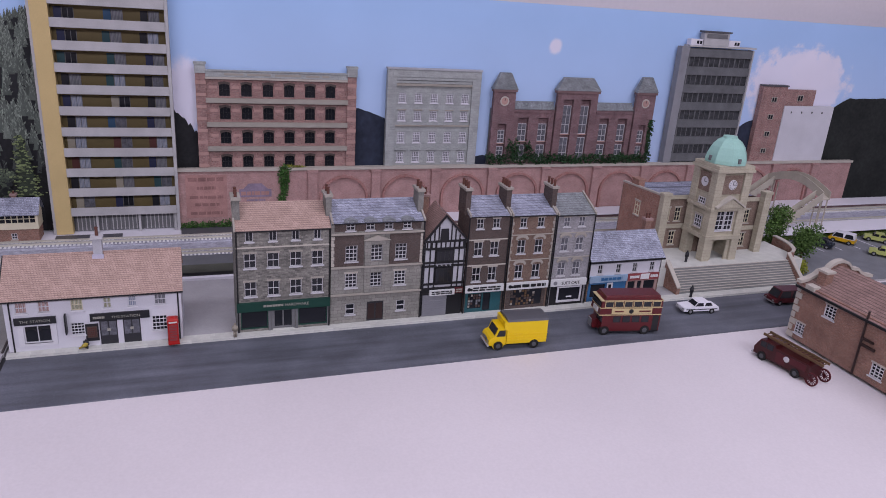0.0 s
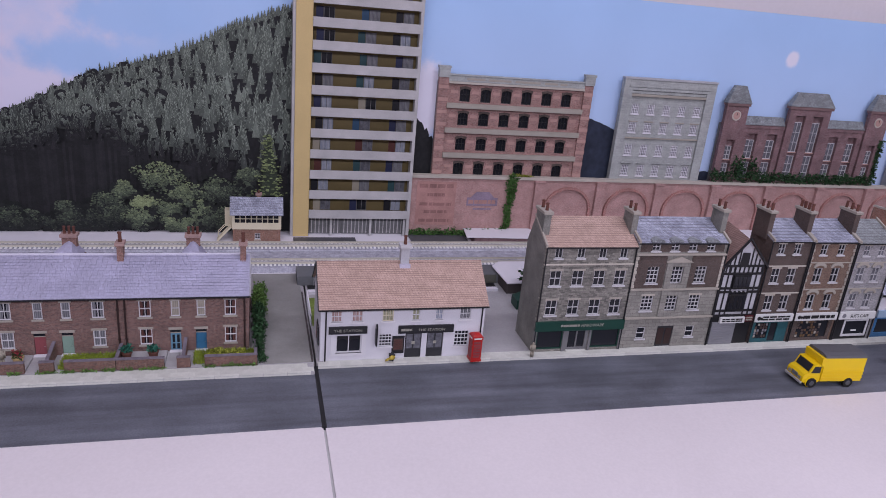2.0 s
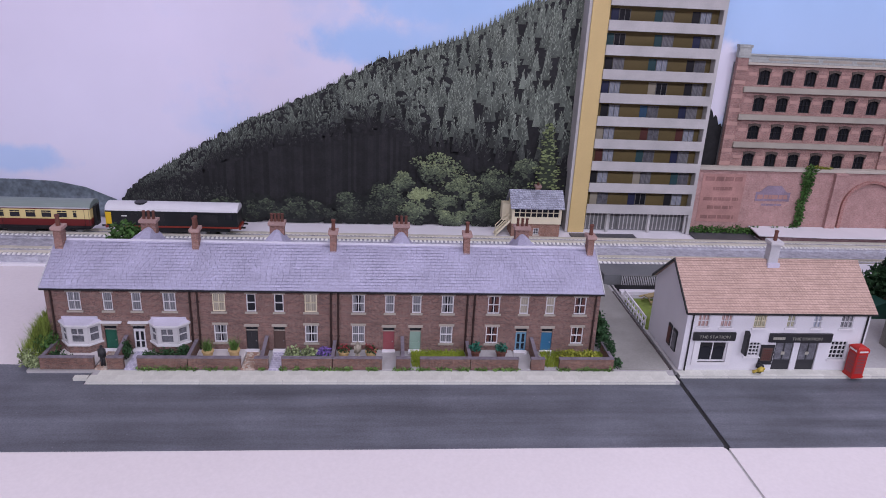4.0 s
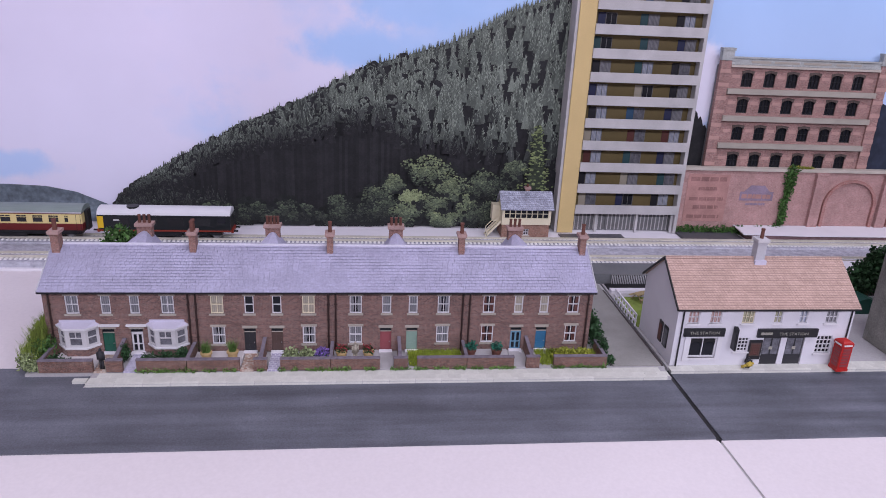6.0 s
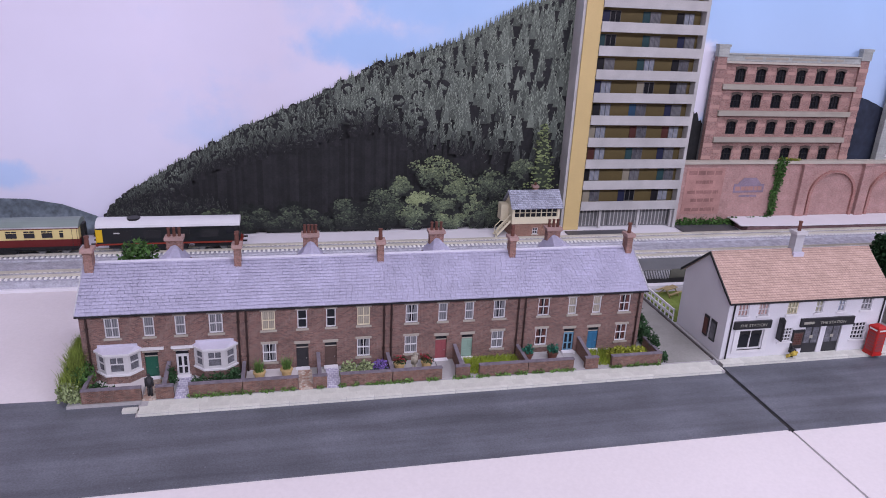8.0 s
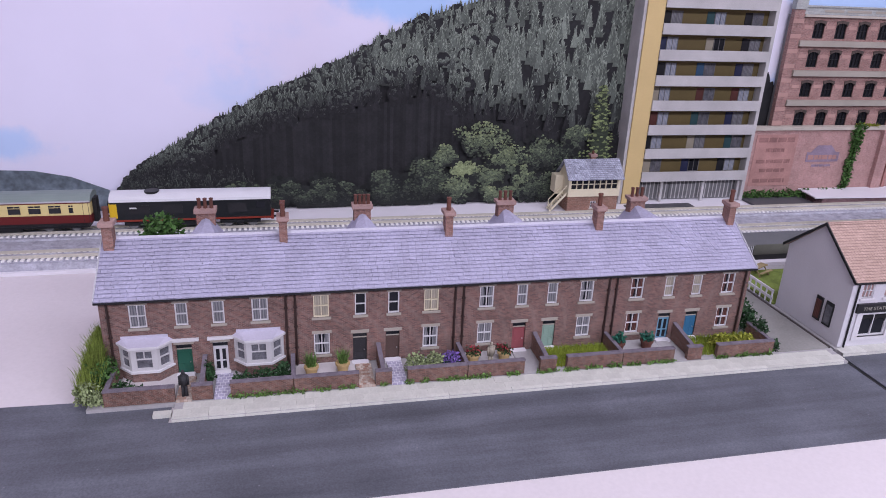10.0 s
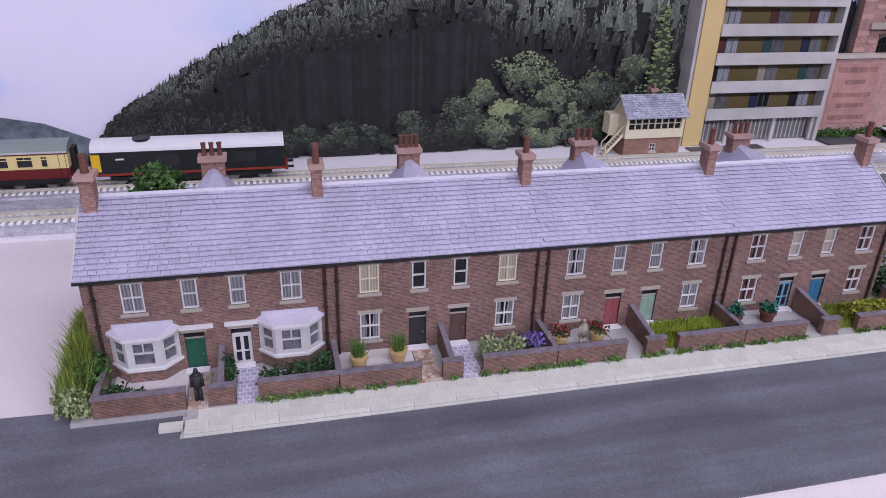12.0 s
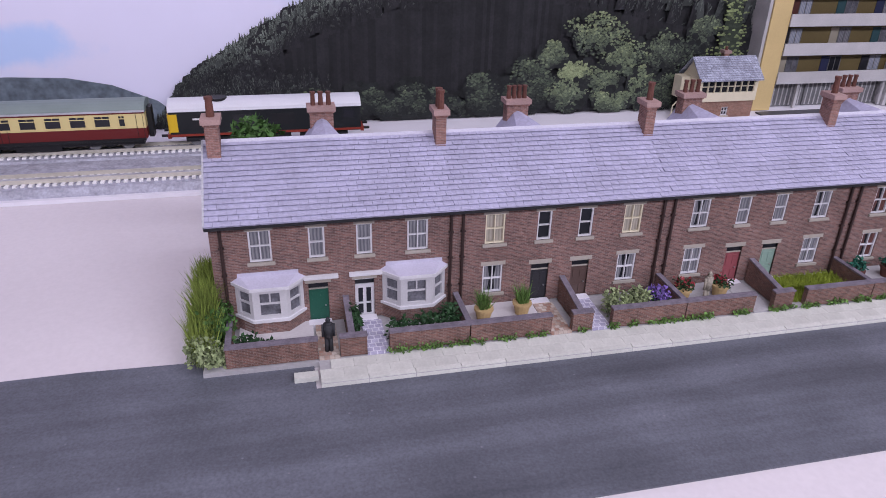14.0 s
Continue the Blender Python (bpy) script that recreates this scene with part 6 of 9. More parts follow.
def shop_curios(b, w):
    f = part("shop_front", M().wall(0.003, w - 0.003, 0, 0.0300, 0.0004, 0.0016, [(0.0100, w - 0.0080, 0.004, 0.0275)]), BRICK_DARK, b, "dark brown shop front")
    part("pane", box(0.003, w - 0.003, 0.0018, 0.0024, 0, 0.0298), GLASS, f)
    r = random.Random(9)
    for k in range(9):
        for j in range(6):
            if r.random() < 0.7:
                part("display_card", box(0.0110 + k * 0.0041, 0.0140 + k * 0.0041, 0.0010, 0.0016, 0.0050 + j * 0.0038, 0.0080 + j * 0.0038), r.choice((WOOD, WOOD, STONETRIM, D_BROWN, BRICK_DARK)), f)


def shop_cafe(b, w):
    f = part("shop_front", M().wall(0.003, w - 0.003, 0, 0.0300, 0.0004, 0.0016, [(0.0150, w - 0.0070, 0.0050, 0.0270)]), BLACK, b, "black cafe front")
    part("window_frame", M().wall(0.0140, w - 0.0060, 0.0040, 0.0280, -0.0006, 0.0003, [(0.0165, w - 0.0085, 0.0070, 0.0260)]), WHITE, f)
    part("pane", box(0.003, w - 0.003, 0.0018, 0.0024, 0, 0.0298), GLASS, f)
    part("window_label", box(0.0300, 0.0385, 0.0010, 0.0014, 0.0105, 0.0125), SIGN_W, f)


stone_shop()
stone_bank()
tudor()
narrow_house(0.3300, 0.0580, 0.1375, BRICK_DARK, "dark brick narrow house over a teal shop front", COPING, GLASS, False, "", shop_books, ((0.001, 3), (0.0580, 4)), seed=5)
narrow_house(0.3900, 0.0655, 0.1365, BRICK_BROWN, "brown brick narrow house with arched windows and stone quoins", STONETRIM, GLASS, True, "", shop_curios, ((0.0655, 3),), quoins=True, seed=6)
narrow_house(0.4575, 0.0585, 0.1350, GREYBRICK, "grey brick narrow house with arched windows above a cafe", STONETRIM, GLASS_GREY, True, "SUE'S CAFE", shop_cafe, (), roof=SLATE_GREY, seed=7)


def corner_shops():
    w, h, ry, rz = 0.1200, 0.0640, 0.032, 0.0955
    b = thing("corner_shops", "low white shop pair with blue and red fronts, slate roof", "shop building", 0.5205, 0.8075)
    ups = [(c - 0.0040, c + 0.0040, 0.0420, 0.0560) for c in (0.0180, 0.0480, 0.0755, 0.1050)]
    part("front_wall", M().wall(0, w, 0.030, h, 0, 0.002, ups), RENDER, b)
    part("side_wall", M().prism([(0.0, 0), (ry * 1.6, 0), (ry * 1.6, rz - 0.01), (ry, rz), (0.0, h)], "x", 0, 0.0016), BRICK_BROWN, b)
    part("side_wall", M().prism([(0.0, 0), (ry * 1.6, 0), (ry * 1.6, rz - 0.01), (ry, rz), (0.0, h)], "x", w - 0.0016, w), BRICK_BROWN, b)
    part("back_wall", box(0, w, ry * 1.6, ry * 1.6 + 0.002, 0, rz - 0.011), BRICK_BROWN, b)
    # added dark sheet for the unlit inside of the shops
    part("dark_backing", box(0.002, w - 0.002, 0.0028, 0.0034, 0, h - 0.002), DARKWALL, b)
    for a, c, z0, z1 in ups:
        sash(b, a, c, z0, z1, FRAME_W, GLASS, 2, 2, sill=FRAME_W)
    sky = part("shop_fascia", box(0.0020, 0.0640, -0.0026, -0.0002, 0.0295, 0.0395), SHOP_SKY, b, "pale blue shop fascia")
    bars(0.020, 0.055, 0.0315, 0.0380, -0.0027, 1, SHOP_BLUE, sky, 3)
    red = part("shop_fascia", box(0.0650, w - 0.002, -0.0026, -0.0002, 0.0295, 0.0395), SHOP_RED, b, "red shop fascia with a white panel")
    part("sign_panel", box(0.086, 0.101, -0.0028, -0.0026, 0.0305, 0.0390), SIGN_W, red)
    bars(0.068, 0.084, 0.0320, 0.0380, -0.0027, 1, SIGN_W, red, 4)
    bars(0.103, 0.116, 0.0320, 0.0380, -0.0027, 1, SIGN_W, red, 5)
    f1 = part("shop_front", M().wall(0.002, 0.064, 0, 0.0295, 0.0, 0.0016, [(0.006, 0.030, 0.006, 0.026), (0.0335, 0.041, 0.003, 0.026)]), SHOP_BLUE, b, "blue shop front")
    part("pane", box(0.003, 0.063, 0.0018, 0.0024, 0, 0.029), GLASS, f1)
    part("door", M().wall(0.0325, 0.0420, 0, 0.0275, -0.0008, -0.0001, [(0.0345, 0.0400, 0.008, 0.025)]), WHITE, f1)
    f2 = part("shop_front", M().wall(0.065, w - 0.002, 0, 0.0295, 0.0, 0.0016, [(0.068, 0.080, 0.006, 0.027), (0.084, 0.091, 0.003, 0.027), (0.095, 0.114, 0.006, 0.027)]), COPING_RED, b, "dull red shop front")
    part("pane", box(0.066, w - 0.003, 0.0018, 0.0024, 0, 0.029), GLASS, f2)
    prof = [(-0.004, h - 0.001), (0.006, h + 0.014), (0.016, h + 0.024), (ry, rz), (ry * 1.6 + 0.003, rz - 0.010), (ry * 1.6 + 0.003, rz - 0.012), (ry, rz - 0.002), (0.016, h + 0.022), (0.006, h + 0.012), (-0.004, h - 0.0025)]
    prof = [(-0.004, h - 0.001), (ry, rz), (ry * 1.6 + 0.003, rz - 0.010), (ry * 1.6 + 0.003, rz - 0.012), (ry, rz - 0.002), (-0.004, h - 0.0028)]
    part("roof", M().prism(prof, "x", -0.001, w + 0.003), SLATE_ROWS, b, "blue-grey slate roof")
    part("gutter", box(-0.001, w + 0.003, -0.0052, -0.0040, h - 0.0036, h - 0.0012), BLACK, b)
    chimney(b, w - 0.006, ry * 1.3, rz - 0.012, 0.110, 0.010, 0.008, BRICK_RED, 2, COPING_RED, POT, poth=0.007)


corner_shops()


# ---- clock tower station with its steps ----
PZ = 0.030


def station():
    s = thing("clock_station", "buff stone and brick station with clock tower and green dome", "station building", 0, 0, 0)
    # wings
    L0, L1, WY, WH = 0.7110, 0.7530, 0.9200, 0.120
    lw = [(0.7170, 0.7285, 0.078, 0.101), (0.7380, 0.7495, 0.078, 0.101), (0.7340, 0.7455, 0.037, 0.060)]
    part("left_wing", M().wall(L0, 0.7700, PZ, WH, WY, WY + 0.002, lw), BRICK_BUFF, s)
    for a, b, c, d in lw:
        sash(s, a, b, c, d, CREAM, GLASS, 2, 3, y=WY, sill=COPING, lintel=COPING)
    rw = [(0.8560, 0.8680, 0.078, 0.101), (0.8560, 0.8680, 0.037, 0.060)]
    part("right_wing", M().wall(0.8200, 0.8990, PZ, WH, 0.895, 0.897, rw), BRICK_BUFF, s)
    for a, b, c, d in rw:
        sash(s, a, b, c, d, CREAM, GLASS, 2, 3, y=0.895, sill=COPING, lintel=COPING)
    part("side_wall", M().prism([(WY, 0), (1.035, 0), (1.035, WH - 0.006), (WY, WH)], "x", L0, L0 + 0.002), STATION_BRICK, s)
    part("chimney_stack", M().box(L0 + 0.0002, L0 + 0.012, 0.992, 1.012, 0.10, 0.1270).box(L0 - 0.001, L0 + 0.0132, 0.991, 1.013, 0.1270, 0.1295), STATION_BRICK, s)
    sash_w = group_part("side_window", s, -90, L0 - 0.0001, 0.985)
    sash(sash_w, -0.007, 0.007, 0.070, 0.094, CREAM, GLASS, 2, 3, y=-0.0016, sill=COPING, lintel=COPING)
    part("coping", M().prism([(WY - 0.002, WH), (1.037, WH - 0.006), (1.037, WH - 0.003), (WY - 0.002, WH + 0.003)], "x", L0 - 0.001, L0 + 0.003), COPING, s)
    part("back_wall", box(L0, 0.90, 1.035, 1.037, 0, 0.112), BRICK_BUFF, s)
    part("end_wall", box(0.8970, 0.8990, 0.897, 1.035, 0, 0.115), BRICK_BUFF, s)
    part("roof", M().add([(L0 + 0.003, WY + 0.004, WH - 0.004), (0.895, WY + 0.004, WH - 0.004), (0.895, 1.035, WH - 0.008), (L0 + 0.003, 1.035, WH - 0.008)], [(0, 1, 2, 3)]), SLATE_ROWS, s, "blue-grey slate roof")
    cor = M().box(L0 - 0.001, 0.772, WY - 0.0035, WY, WH - 0.004, WH + 0.002).box(L0 - 0.001, 0.772, WY - 0.003, WY - 0.0001, 0.0665, 0.0730).box(0.82, 0.900, 0.8915, 0.8950, WH - 0.004, WH + 0.002).box(0.82, 0.900, 0.892, 0.8949, 0.0665, 0.0730)
    part("cornice", cor, STONE_BUFF, s)
    part("corner_pier", M().box(0.7015, 0.7150, WY - 0.014, WY - 0.0036, 0, 0.1250).box(0.7000, 0.7165, WY - 0.0155, WY - 0.0034, 0.1250, 0.1290), STONE_BUFF, s)
    part("end_pier", M().box(0.8790, 0.8920, 0.880, 0.8910, PZ - 0.03, 0.1300).box(0.8775, 0.8935, 0.8785, 0.8912, 0.1300, 0.1345), STONE_BUFF, s)
    # tower
    x0, x1, y0, y1, top = 0.7530, 0.8195, 0.8550, 0.9120, 0.1805
    pr = 0.014
    for px in (x0, x1 - pr):
        for py in (y0, y1 - pr):
            part("tower_pier", M().box(px, px + pr, py, py + pr, PZ, top - 0.006), STONE_BUFF, s)
    e = 0.004
    front = [(x0 + pr + 0.006, x1 - pr - 0.006, PZ, PZ + 0.036), (x0 + pr + 0.003, x1 - pr - 0.003, 0.080, 0.112)]
    tw = M().wall(x0 + pr, x1 - pr, PZ, top - 0.006, y0 + e, y0 + e + 0.003, front)
    part("tower_front", tw, STONE_BUFF, s)
    part("porch_wall", M().box(x0 + pr, x1 - pr, y0 + 0.045, y0 + 0.047, PZ, 0.07), BRICK_BUFF, s)
    part("porch_door", box(x0 + pr + 0.010, x1 - pr - 0.010, y0 + 0.0435, y0 + 0.0449, PZ, PZ + 0.028), D_BROWN, s)
    sd = M()
    sd.box(x0 + e, x0 + e + 0.003, y0 + pr, y1 - pr, 0.066, top - 0.006)
    sd.box(x1 - e - 0.003, x1 - e, y0 + pr, y1 - pr, PZ, top - 0.006)
    sd.box(x0 + pr, x1 - pr, y1 - e - 0.003, y1 - e, PZ, top - 0.006)
    part("tower_side", sd, STONE_BUFF, s)
    a, b = x0 + pr + 0.003, x1 - pr - 0.003
    for c, d in ((a, (a + b) / 2 - 0.0006), ((a + b) / 2 + 0.0006, b)):
        sash(s, c, d, 0.080, 0.112, WHITE, GLASS, 2, 4, y=y0 + e, sill=WHITE, rail=0.0012)
    tsw = group_part("tower_side_windows", s, -90, x0 + 0.004, (y0 + y1) / 2)
    sash(tsw, -0.0080, 0.0080, 0.080, 0.100, WHITE, GLASS, 3, 3, y=-0.0022, sill=COPING, lintel=COPING)
    sash(tsw, -0.0080, 0.0080, 0.119, 0.129, WHITE, GLASS, 3, 2, y=-0.0022, sill=COPING)
    part("pediment", M().prism([(x0 + 0.008, 0.1185), (x1 - 0.008, 0.1185), ((x0 + x1) / 2, 0.1345)], "y", y0 - 0.004, y0 + 0.008), STONE_BUFF, s)
    pe = M()
    for q in (x0 + 0.006, x1 - 0.006):
        pe.prism([(q, 0.1185), ((x0 + x1) / 2, 0.1350), ((x0 + x1) / 2, 0.1380), (q, 0.1212)], "y", y0 - 0.006, y0 + 0.008)
    part("pediment_coping", pe, COPING, s)
    for z0, z1, g in ((0.066, 0.0725, 0.0015), (0.113, 0.1175, 0.0015), (top - 0.006, top - 0.001, 0.0022), (top - 0.001, top + 0.0045, 0.0006)):
        part("tower_band", M().box(x0 - g, x1 + g, y0 - g, y1 + g, z0, z1), STONE_BUFF, s)
    part("clock_panel", box(x0 + pr + 0.001, x1 - pr - 0.001, y0 + 0.0020, y0 + 0.0039, 0.140, 0.170), BRICK_BUFF, s)
    part("clock_panel", box(x0 + 0.0020, x0 + 0.0039, y0 + pr + 0.001, y1 - pr - 0.001, 0.140, 0.170), BRICK_BUFF, s)
    cx, cy, cz = (x0 + x1) / 2, (y0 + y1) / 2, 0.155
    face = part("clock_face", M().wheel(cx, y0 + 0.0016, cz, 0.0078, 0.0010, 24), WHITE, s)
    hd = M().box(cx - 0.0006, cx + 0.0006, y0 + 0.0004, y0 + 0.0010, cz, cz + 0.0054).box(cx - 0.0006, cx + 0.0048, y0 + 0.0004, y0 + 0.0010, cz - 0.0006, cz + 0.0006)
    for k in range(12):
        t = k * 0.5236
        hd.box(cx + 0.0062 * math.cos(t) - 0.0005, cx + 0.0062 * math.cos(t) + 0.0005, y0 + 0.0006, y0 + 0.0010, cz + 0.0062 * math.sin(t) - 0.0007, cz + 0.0062 * math.sin(t) + 0.0007)
    part("clock_hands", hd, CONCRETE_D, face)
    ring = [(cy + 0.0078 * math.cos(k * 0.2618), cz + 0.0078 * math.sin(k * 0.2618)) for k in range(24)]
    f2 = part("clock_face", M().prism(ring, "x", x0 + 0.0010, x0 + 0.0019), WHITE, s)
    part("clock_hands", M().box(x0 + 0.0005, x0 + 0.0010, cy - 0.0006, cy + 0.0006, cz, cz + 0.0054).box(x0 + 0.0005, x0 + 0.0010, cy - 0.0048, cy, cz - 0.0006, cz + 0.0006), CONCRETE_D, f2)
    dome = M()
    n, rr = 8, 0.0325
    prof = [(1.0, 0), (1.0, 0.006), (0.93, 0.015), (0.80, 0.025), (0.60, 0.033), (0.36, 0.038), (0.34, 0.041), (0.0, 0.0415)]
    for (r0, h0), (r1, h1) in zip(prof, prof[1:]):
        for k in range(n):
            t0, t1 = (k + 0.5) * 6.2832 / n, (k + 1.5) * 6.2832 / n
            vs = [(cx + rr * r0 * math.cos(t0), cy + rr * r0 * math.sin(t0), top + 0.005 + h0), (cx + rr * r0 * math.cos(t1), cy + rr * r0 * math.sin(t1), top + 0.005 + h0),
                  (cx + rr * r1 * math.cos(t1), cy + rr * r1 * math.sin(t1), top + 0.005 + h1), (cx + rr * r1 * math.cos(t0), cy + rr * r1 * math.sin(t0), top + 0.005 + h1)]
            dome.add(vs, [(0, 1, 2, 3)])
    dm = part("dome", dome, COPPER, s, "pale green copper dome")
    for k in range(0, n, 2):
        t = k * 6.2832 / n
        ux, uy = math.cos(t), math.sin(t)
        q = M()
        qx, qy = cx + ux * rr * 0.90, cy + uy * rr * 0.90
        q.box(qx - 0.0024, qx + 0.0024, qy - 0.0024, qy + 0.0024, top + 0.0085, top + 0.0158)
        part("dome_window", q, CONCRETE_D, dm)


station()
plaza = thing("station_terrace", "raised grey paved terrace with long grey steps", "terrace", 0, 0, 0, kind="structure")
part("terrace_slab", box(0.655, 0.945, 0.838, 0.925, 0.0, PZ), PAVE, plaza)
NST = 10
STEP_GREY = plain("step_grey", (0.25, 0.25, 0.245), 0.8, 0.1)
for k in range(NST):
    part("step", box(0.683, 0.912, 0.8085 + 0.0295 * k / NST, 0.8085 + 0.0295 * (k + 1) / NST, 0.0, PZ * (k + 1) / NST), STEP_GREY, plaza)
    part("nosing", box(0.683, 0.912, 0.8080 + 0.0295 * k / NST, 0.8096 + 0.0295 * k / NST, PZ * (k + 1) / NST + 0.0001, PZ * (k + 1) / NST + 0.0007), COPING, plaza)
for x0 in (0.6760, 0.9135):
    wl = thing("step_wall", "sloping brick wall beside the station steps", "wall", 0, 0, 0, group="step walls")
    part("brickwork", M().prism([(0.806, 0), (0.842, 0), (0.842, PZ + 0.010), (0.806, 0.010)], "x", x0, x0 + 0.006), BRICK_RED, wl)
    part("coping", M().prism([(0.805, 0.010), (0.842, PZ + 0.010), (0.842, PZ + 0.012), (0.805, 0.012)], "x", x0 - 0.0005, x0 + 0.0065), COPING, wl)
wl = thing("terrace_wall", "curved low brick wall round the station terrace", "wall", 0, 0, 0)
pts = [(0.9200 + 0.036 * math.sin(t * 0.26), 0.842 + 0.055 * (1 - math.cos(t * 0.26)) + 0.004 * t) for t in range(7)]
for (ax, ay), (bx, by) in zip(pts, pts[1:]):
    part("wall_section", M().prism([(ax, ay), (bx, by), (bx + 0.006, by), (ax + 0.006, ay)], "z", 0, PZ + 0.011), BRICK_RED, wl)
    part("coping", M().prism([(ax - 0.001, ay), (bx - 0.001, by), (bx + 0.007, by), (ax + 0.007, ay)], "z", PZ + 0.011, PZ + 0.0128), COPING, wl)


def tree(x, y, h, r, seed, mat, label):
    t = thing("tree", label, "tree", x, y, 0, group="trees beside the station")
    tk = M().cyl(0, 0, 0, h * 0.35, 0.0026, 8, 0.0016)
    for k in range(5):
        a = k * 1.26
        q = h * 0.3
        tk.add([(0.001, 0, q), (-0.001, 0, q), (math.cos(a) * r * 0.6, math.sin(a) * r * 0.6, q + h * 0.25)], [(0, 1, 2)])
    part("trunk", tk, WOOD, t)
    rd = random.Random(seed)
    lobes = [(rd.uniform(-0.4, 0.4) * r, rd.uniform(-0.4, 0.4) * r, h * rd.uniform(0.22, 0.8), r * rd.uniform(0.55, 0.75), r * rd.uniform(0.55, 0.75), h * rd.uniform(0.16, 0.24)) for _ in range(12)]
    part("crown", foliage(lobes, 4200, 0.0036, seed), mat, t)


tree(0.990, 0.950, 0.088, 0.027, 51, LEAF_TREE, "rounded green tree beside the station")
tree(0.992, 0.885, 0.078, 0.026, 52, LEAF_TREE, "rounded green tree at the car park edge")
bush("shrub", "yellow-green shrub at the terrace wall", [(0.955, 0.845, 0.010, 0.010, 0.010, 0.010), (0.968, 0.862, 0.010, 0.012, 0.010, 0.010)], 900, 0.0035, 53, LEAF_Y)
whole("car_park", box(0.955, 2.0, 0.800, 0.995, -0.0005, 0.0008), plain("car_park_grey", (0.17, 0.175, 0.19), 0.7, 0.12), "grey car park beside the station", "car park", kind="structure")
whole("verge", tufts(0.96, 1.75, 0.995, 1.018, 5000, 0.009, 54), LAWN, "green grass verge behind the car park", "grass", kind="stuff")
bay_ = thing("parking_lines", "white painted parking bay lines", "road marking", kind="structure")
for k in range(6):
    part("line", box(1.05 + k * 0.045, 1.0515 + k * 0.045, 0.93, 0.985, 0.0008, 0.0010), PAPER, bay_)

# ---- platforms and footbridge ----
pf = thing("far_platform", "white card platform against the arched wall", "platform", kind="structure")
part("platform_top", M().prism([(0.066, 1.205), (0.061, 1.168), (0.16, 1.163), (1.9, 1.163), (1.9, 1.212), (0.066, 1.212)], "z", 0.0110, 0.0125), PAPER, pf)
part("platform_side", M().prism([(0.075, 1.20), (0.075, 1.170), (0.16, 1.166), (1.9, 1.166), (1.9, 1.21), (0.075, 1.21)], "z", -0.0008, 0.0110), BRICK_SCHOOL, pf)
pn = thing("near_platform", "white card platform in front of the tracks", "platform", kind="structure")
part("platform_top", M().prism([(0.062, 0.966), (1.9, 0.998), (1.9, 1.047), (0.075, 1.047), (0.060, 1.030)], "z", 0.0155, 0.0170), PAPER, pn)
part("platform_side", M().prism([(0.064, 0.970), (0.30, 0.975), (0.62, 1.02), (1.9, 1.02), (1.9, 1.045), (0.076, 1.045), (0.063, 1.030)], "z", -0.0006, 0.0155), DARKWALL, pn)
whole("yard_pit", box(-0.028, 0.066, 1.168, 1.212, -0.0006, 0.0026), VAN_GREY, "dark grey card base beside the tower block", "card", kind="structure")
whole("forecourt", M().box(-0.215, -0.118, 1.172, 1.196, -0.0006, 0.0010), VAN_GREY, "dark tarmac patch in front of the tower block", "tarmac", kind="structure")

fb = thing("footbridge", "weathered buff station footbridge with stairs", "footbridge", 1.150, 1.010, 0.0125)
arch = [(t / 12 * 0.150, 0.062 + 0.020 * math.sin(3.1416 * t / 12)) for t in range(13)]
for x in (0.0, 0.0180):
    m = M()
    for (ya, za), (yb, zb) in zip(arch, arch[1:]):
        m.prism([(ya, za), (yb, zb), (yb, zb + 0.016), (ya, za + 0.016)], "x", x, x + 0.0014)
    part("side_panel", m, BRIDGE, fb)
dk = M()
for (ya, za), (yb, zb) in zip(arch, arch[1:]):
    dk.prism([(ya, za), (yb, zb), (yb, zb + 0.002), (ya, za + 0.002)], "x", 0.0014, 0.0180)
part("deck", dk, BRIDGE, fb)
for y in (0.0, 0.130):
    for sgn, ln in ((1, 0.095),):
        st = M()
        for x in (0.0, ):
            for yy in (y - 0.001, y + 0.018):
                st.prism([(0.0, 0.062), (-ln, 0.0), (-ln, 0.016), (0.0, 0.078)], "y", yy, yy + 0.0012)
        for k in range(11):
            st.box(-ln * (k + 1) / 11, -ln * k / 11, y, y + 0.018, 0.062 * (1 - (k + 1) / 11), 0.062 * (1 - (k + 1) / 11) + 0.002)
        part("stair", st, BRIDGE, fb)
    for x in (0.001, 0.0175):
        part("column", M().box(x - 0.001, x + 0.001, y + 0.002, y + 0.004, -0.0005, 0.063).box(x - 0.001, x + 0.001, y + 0.014, y + 0.016, -0.0005, 0.063), BRIDGE, fb)

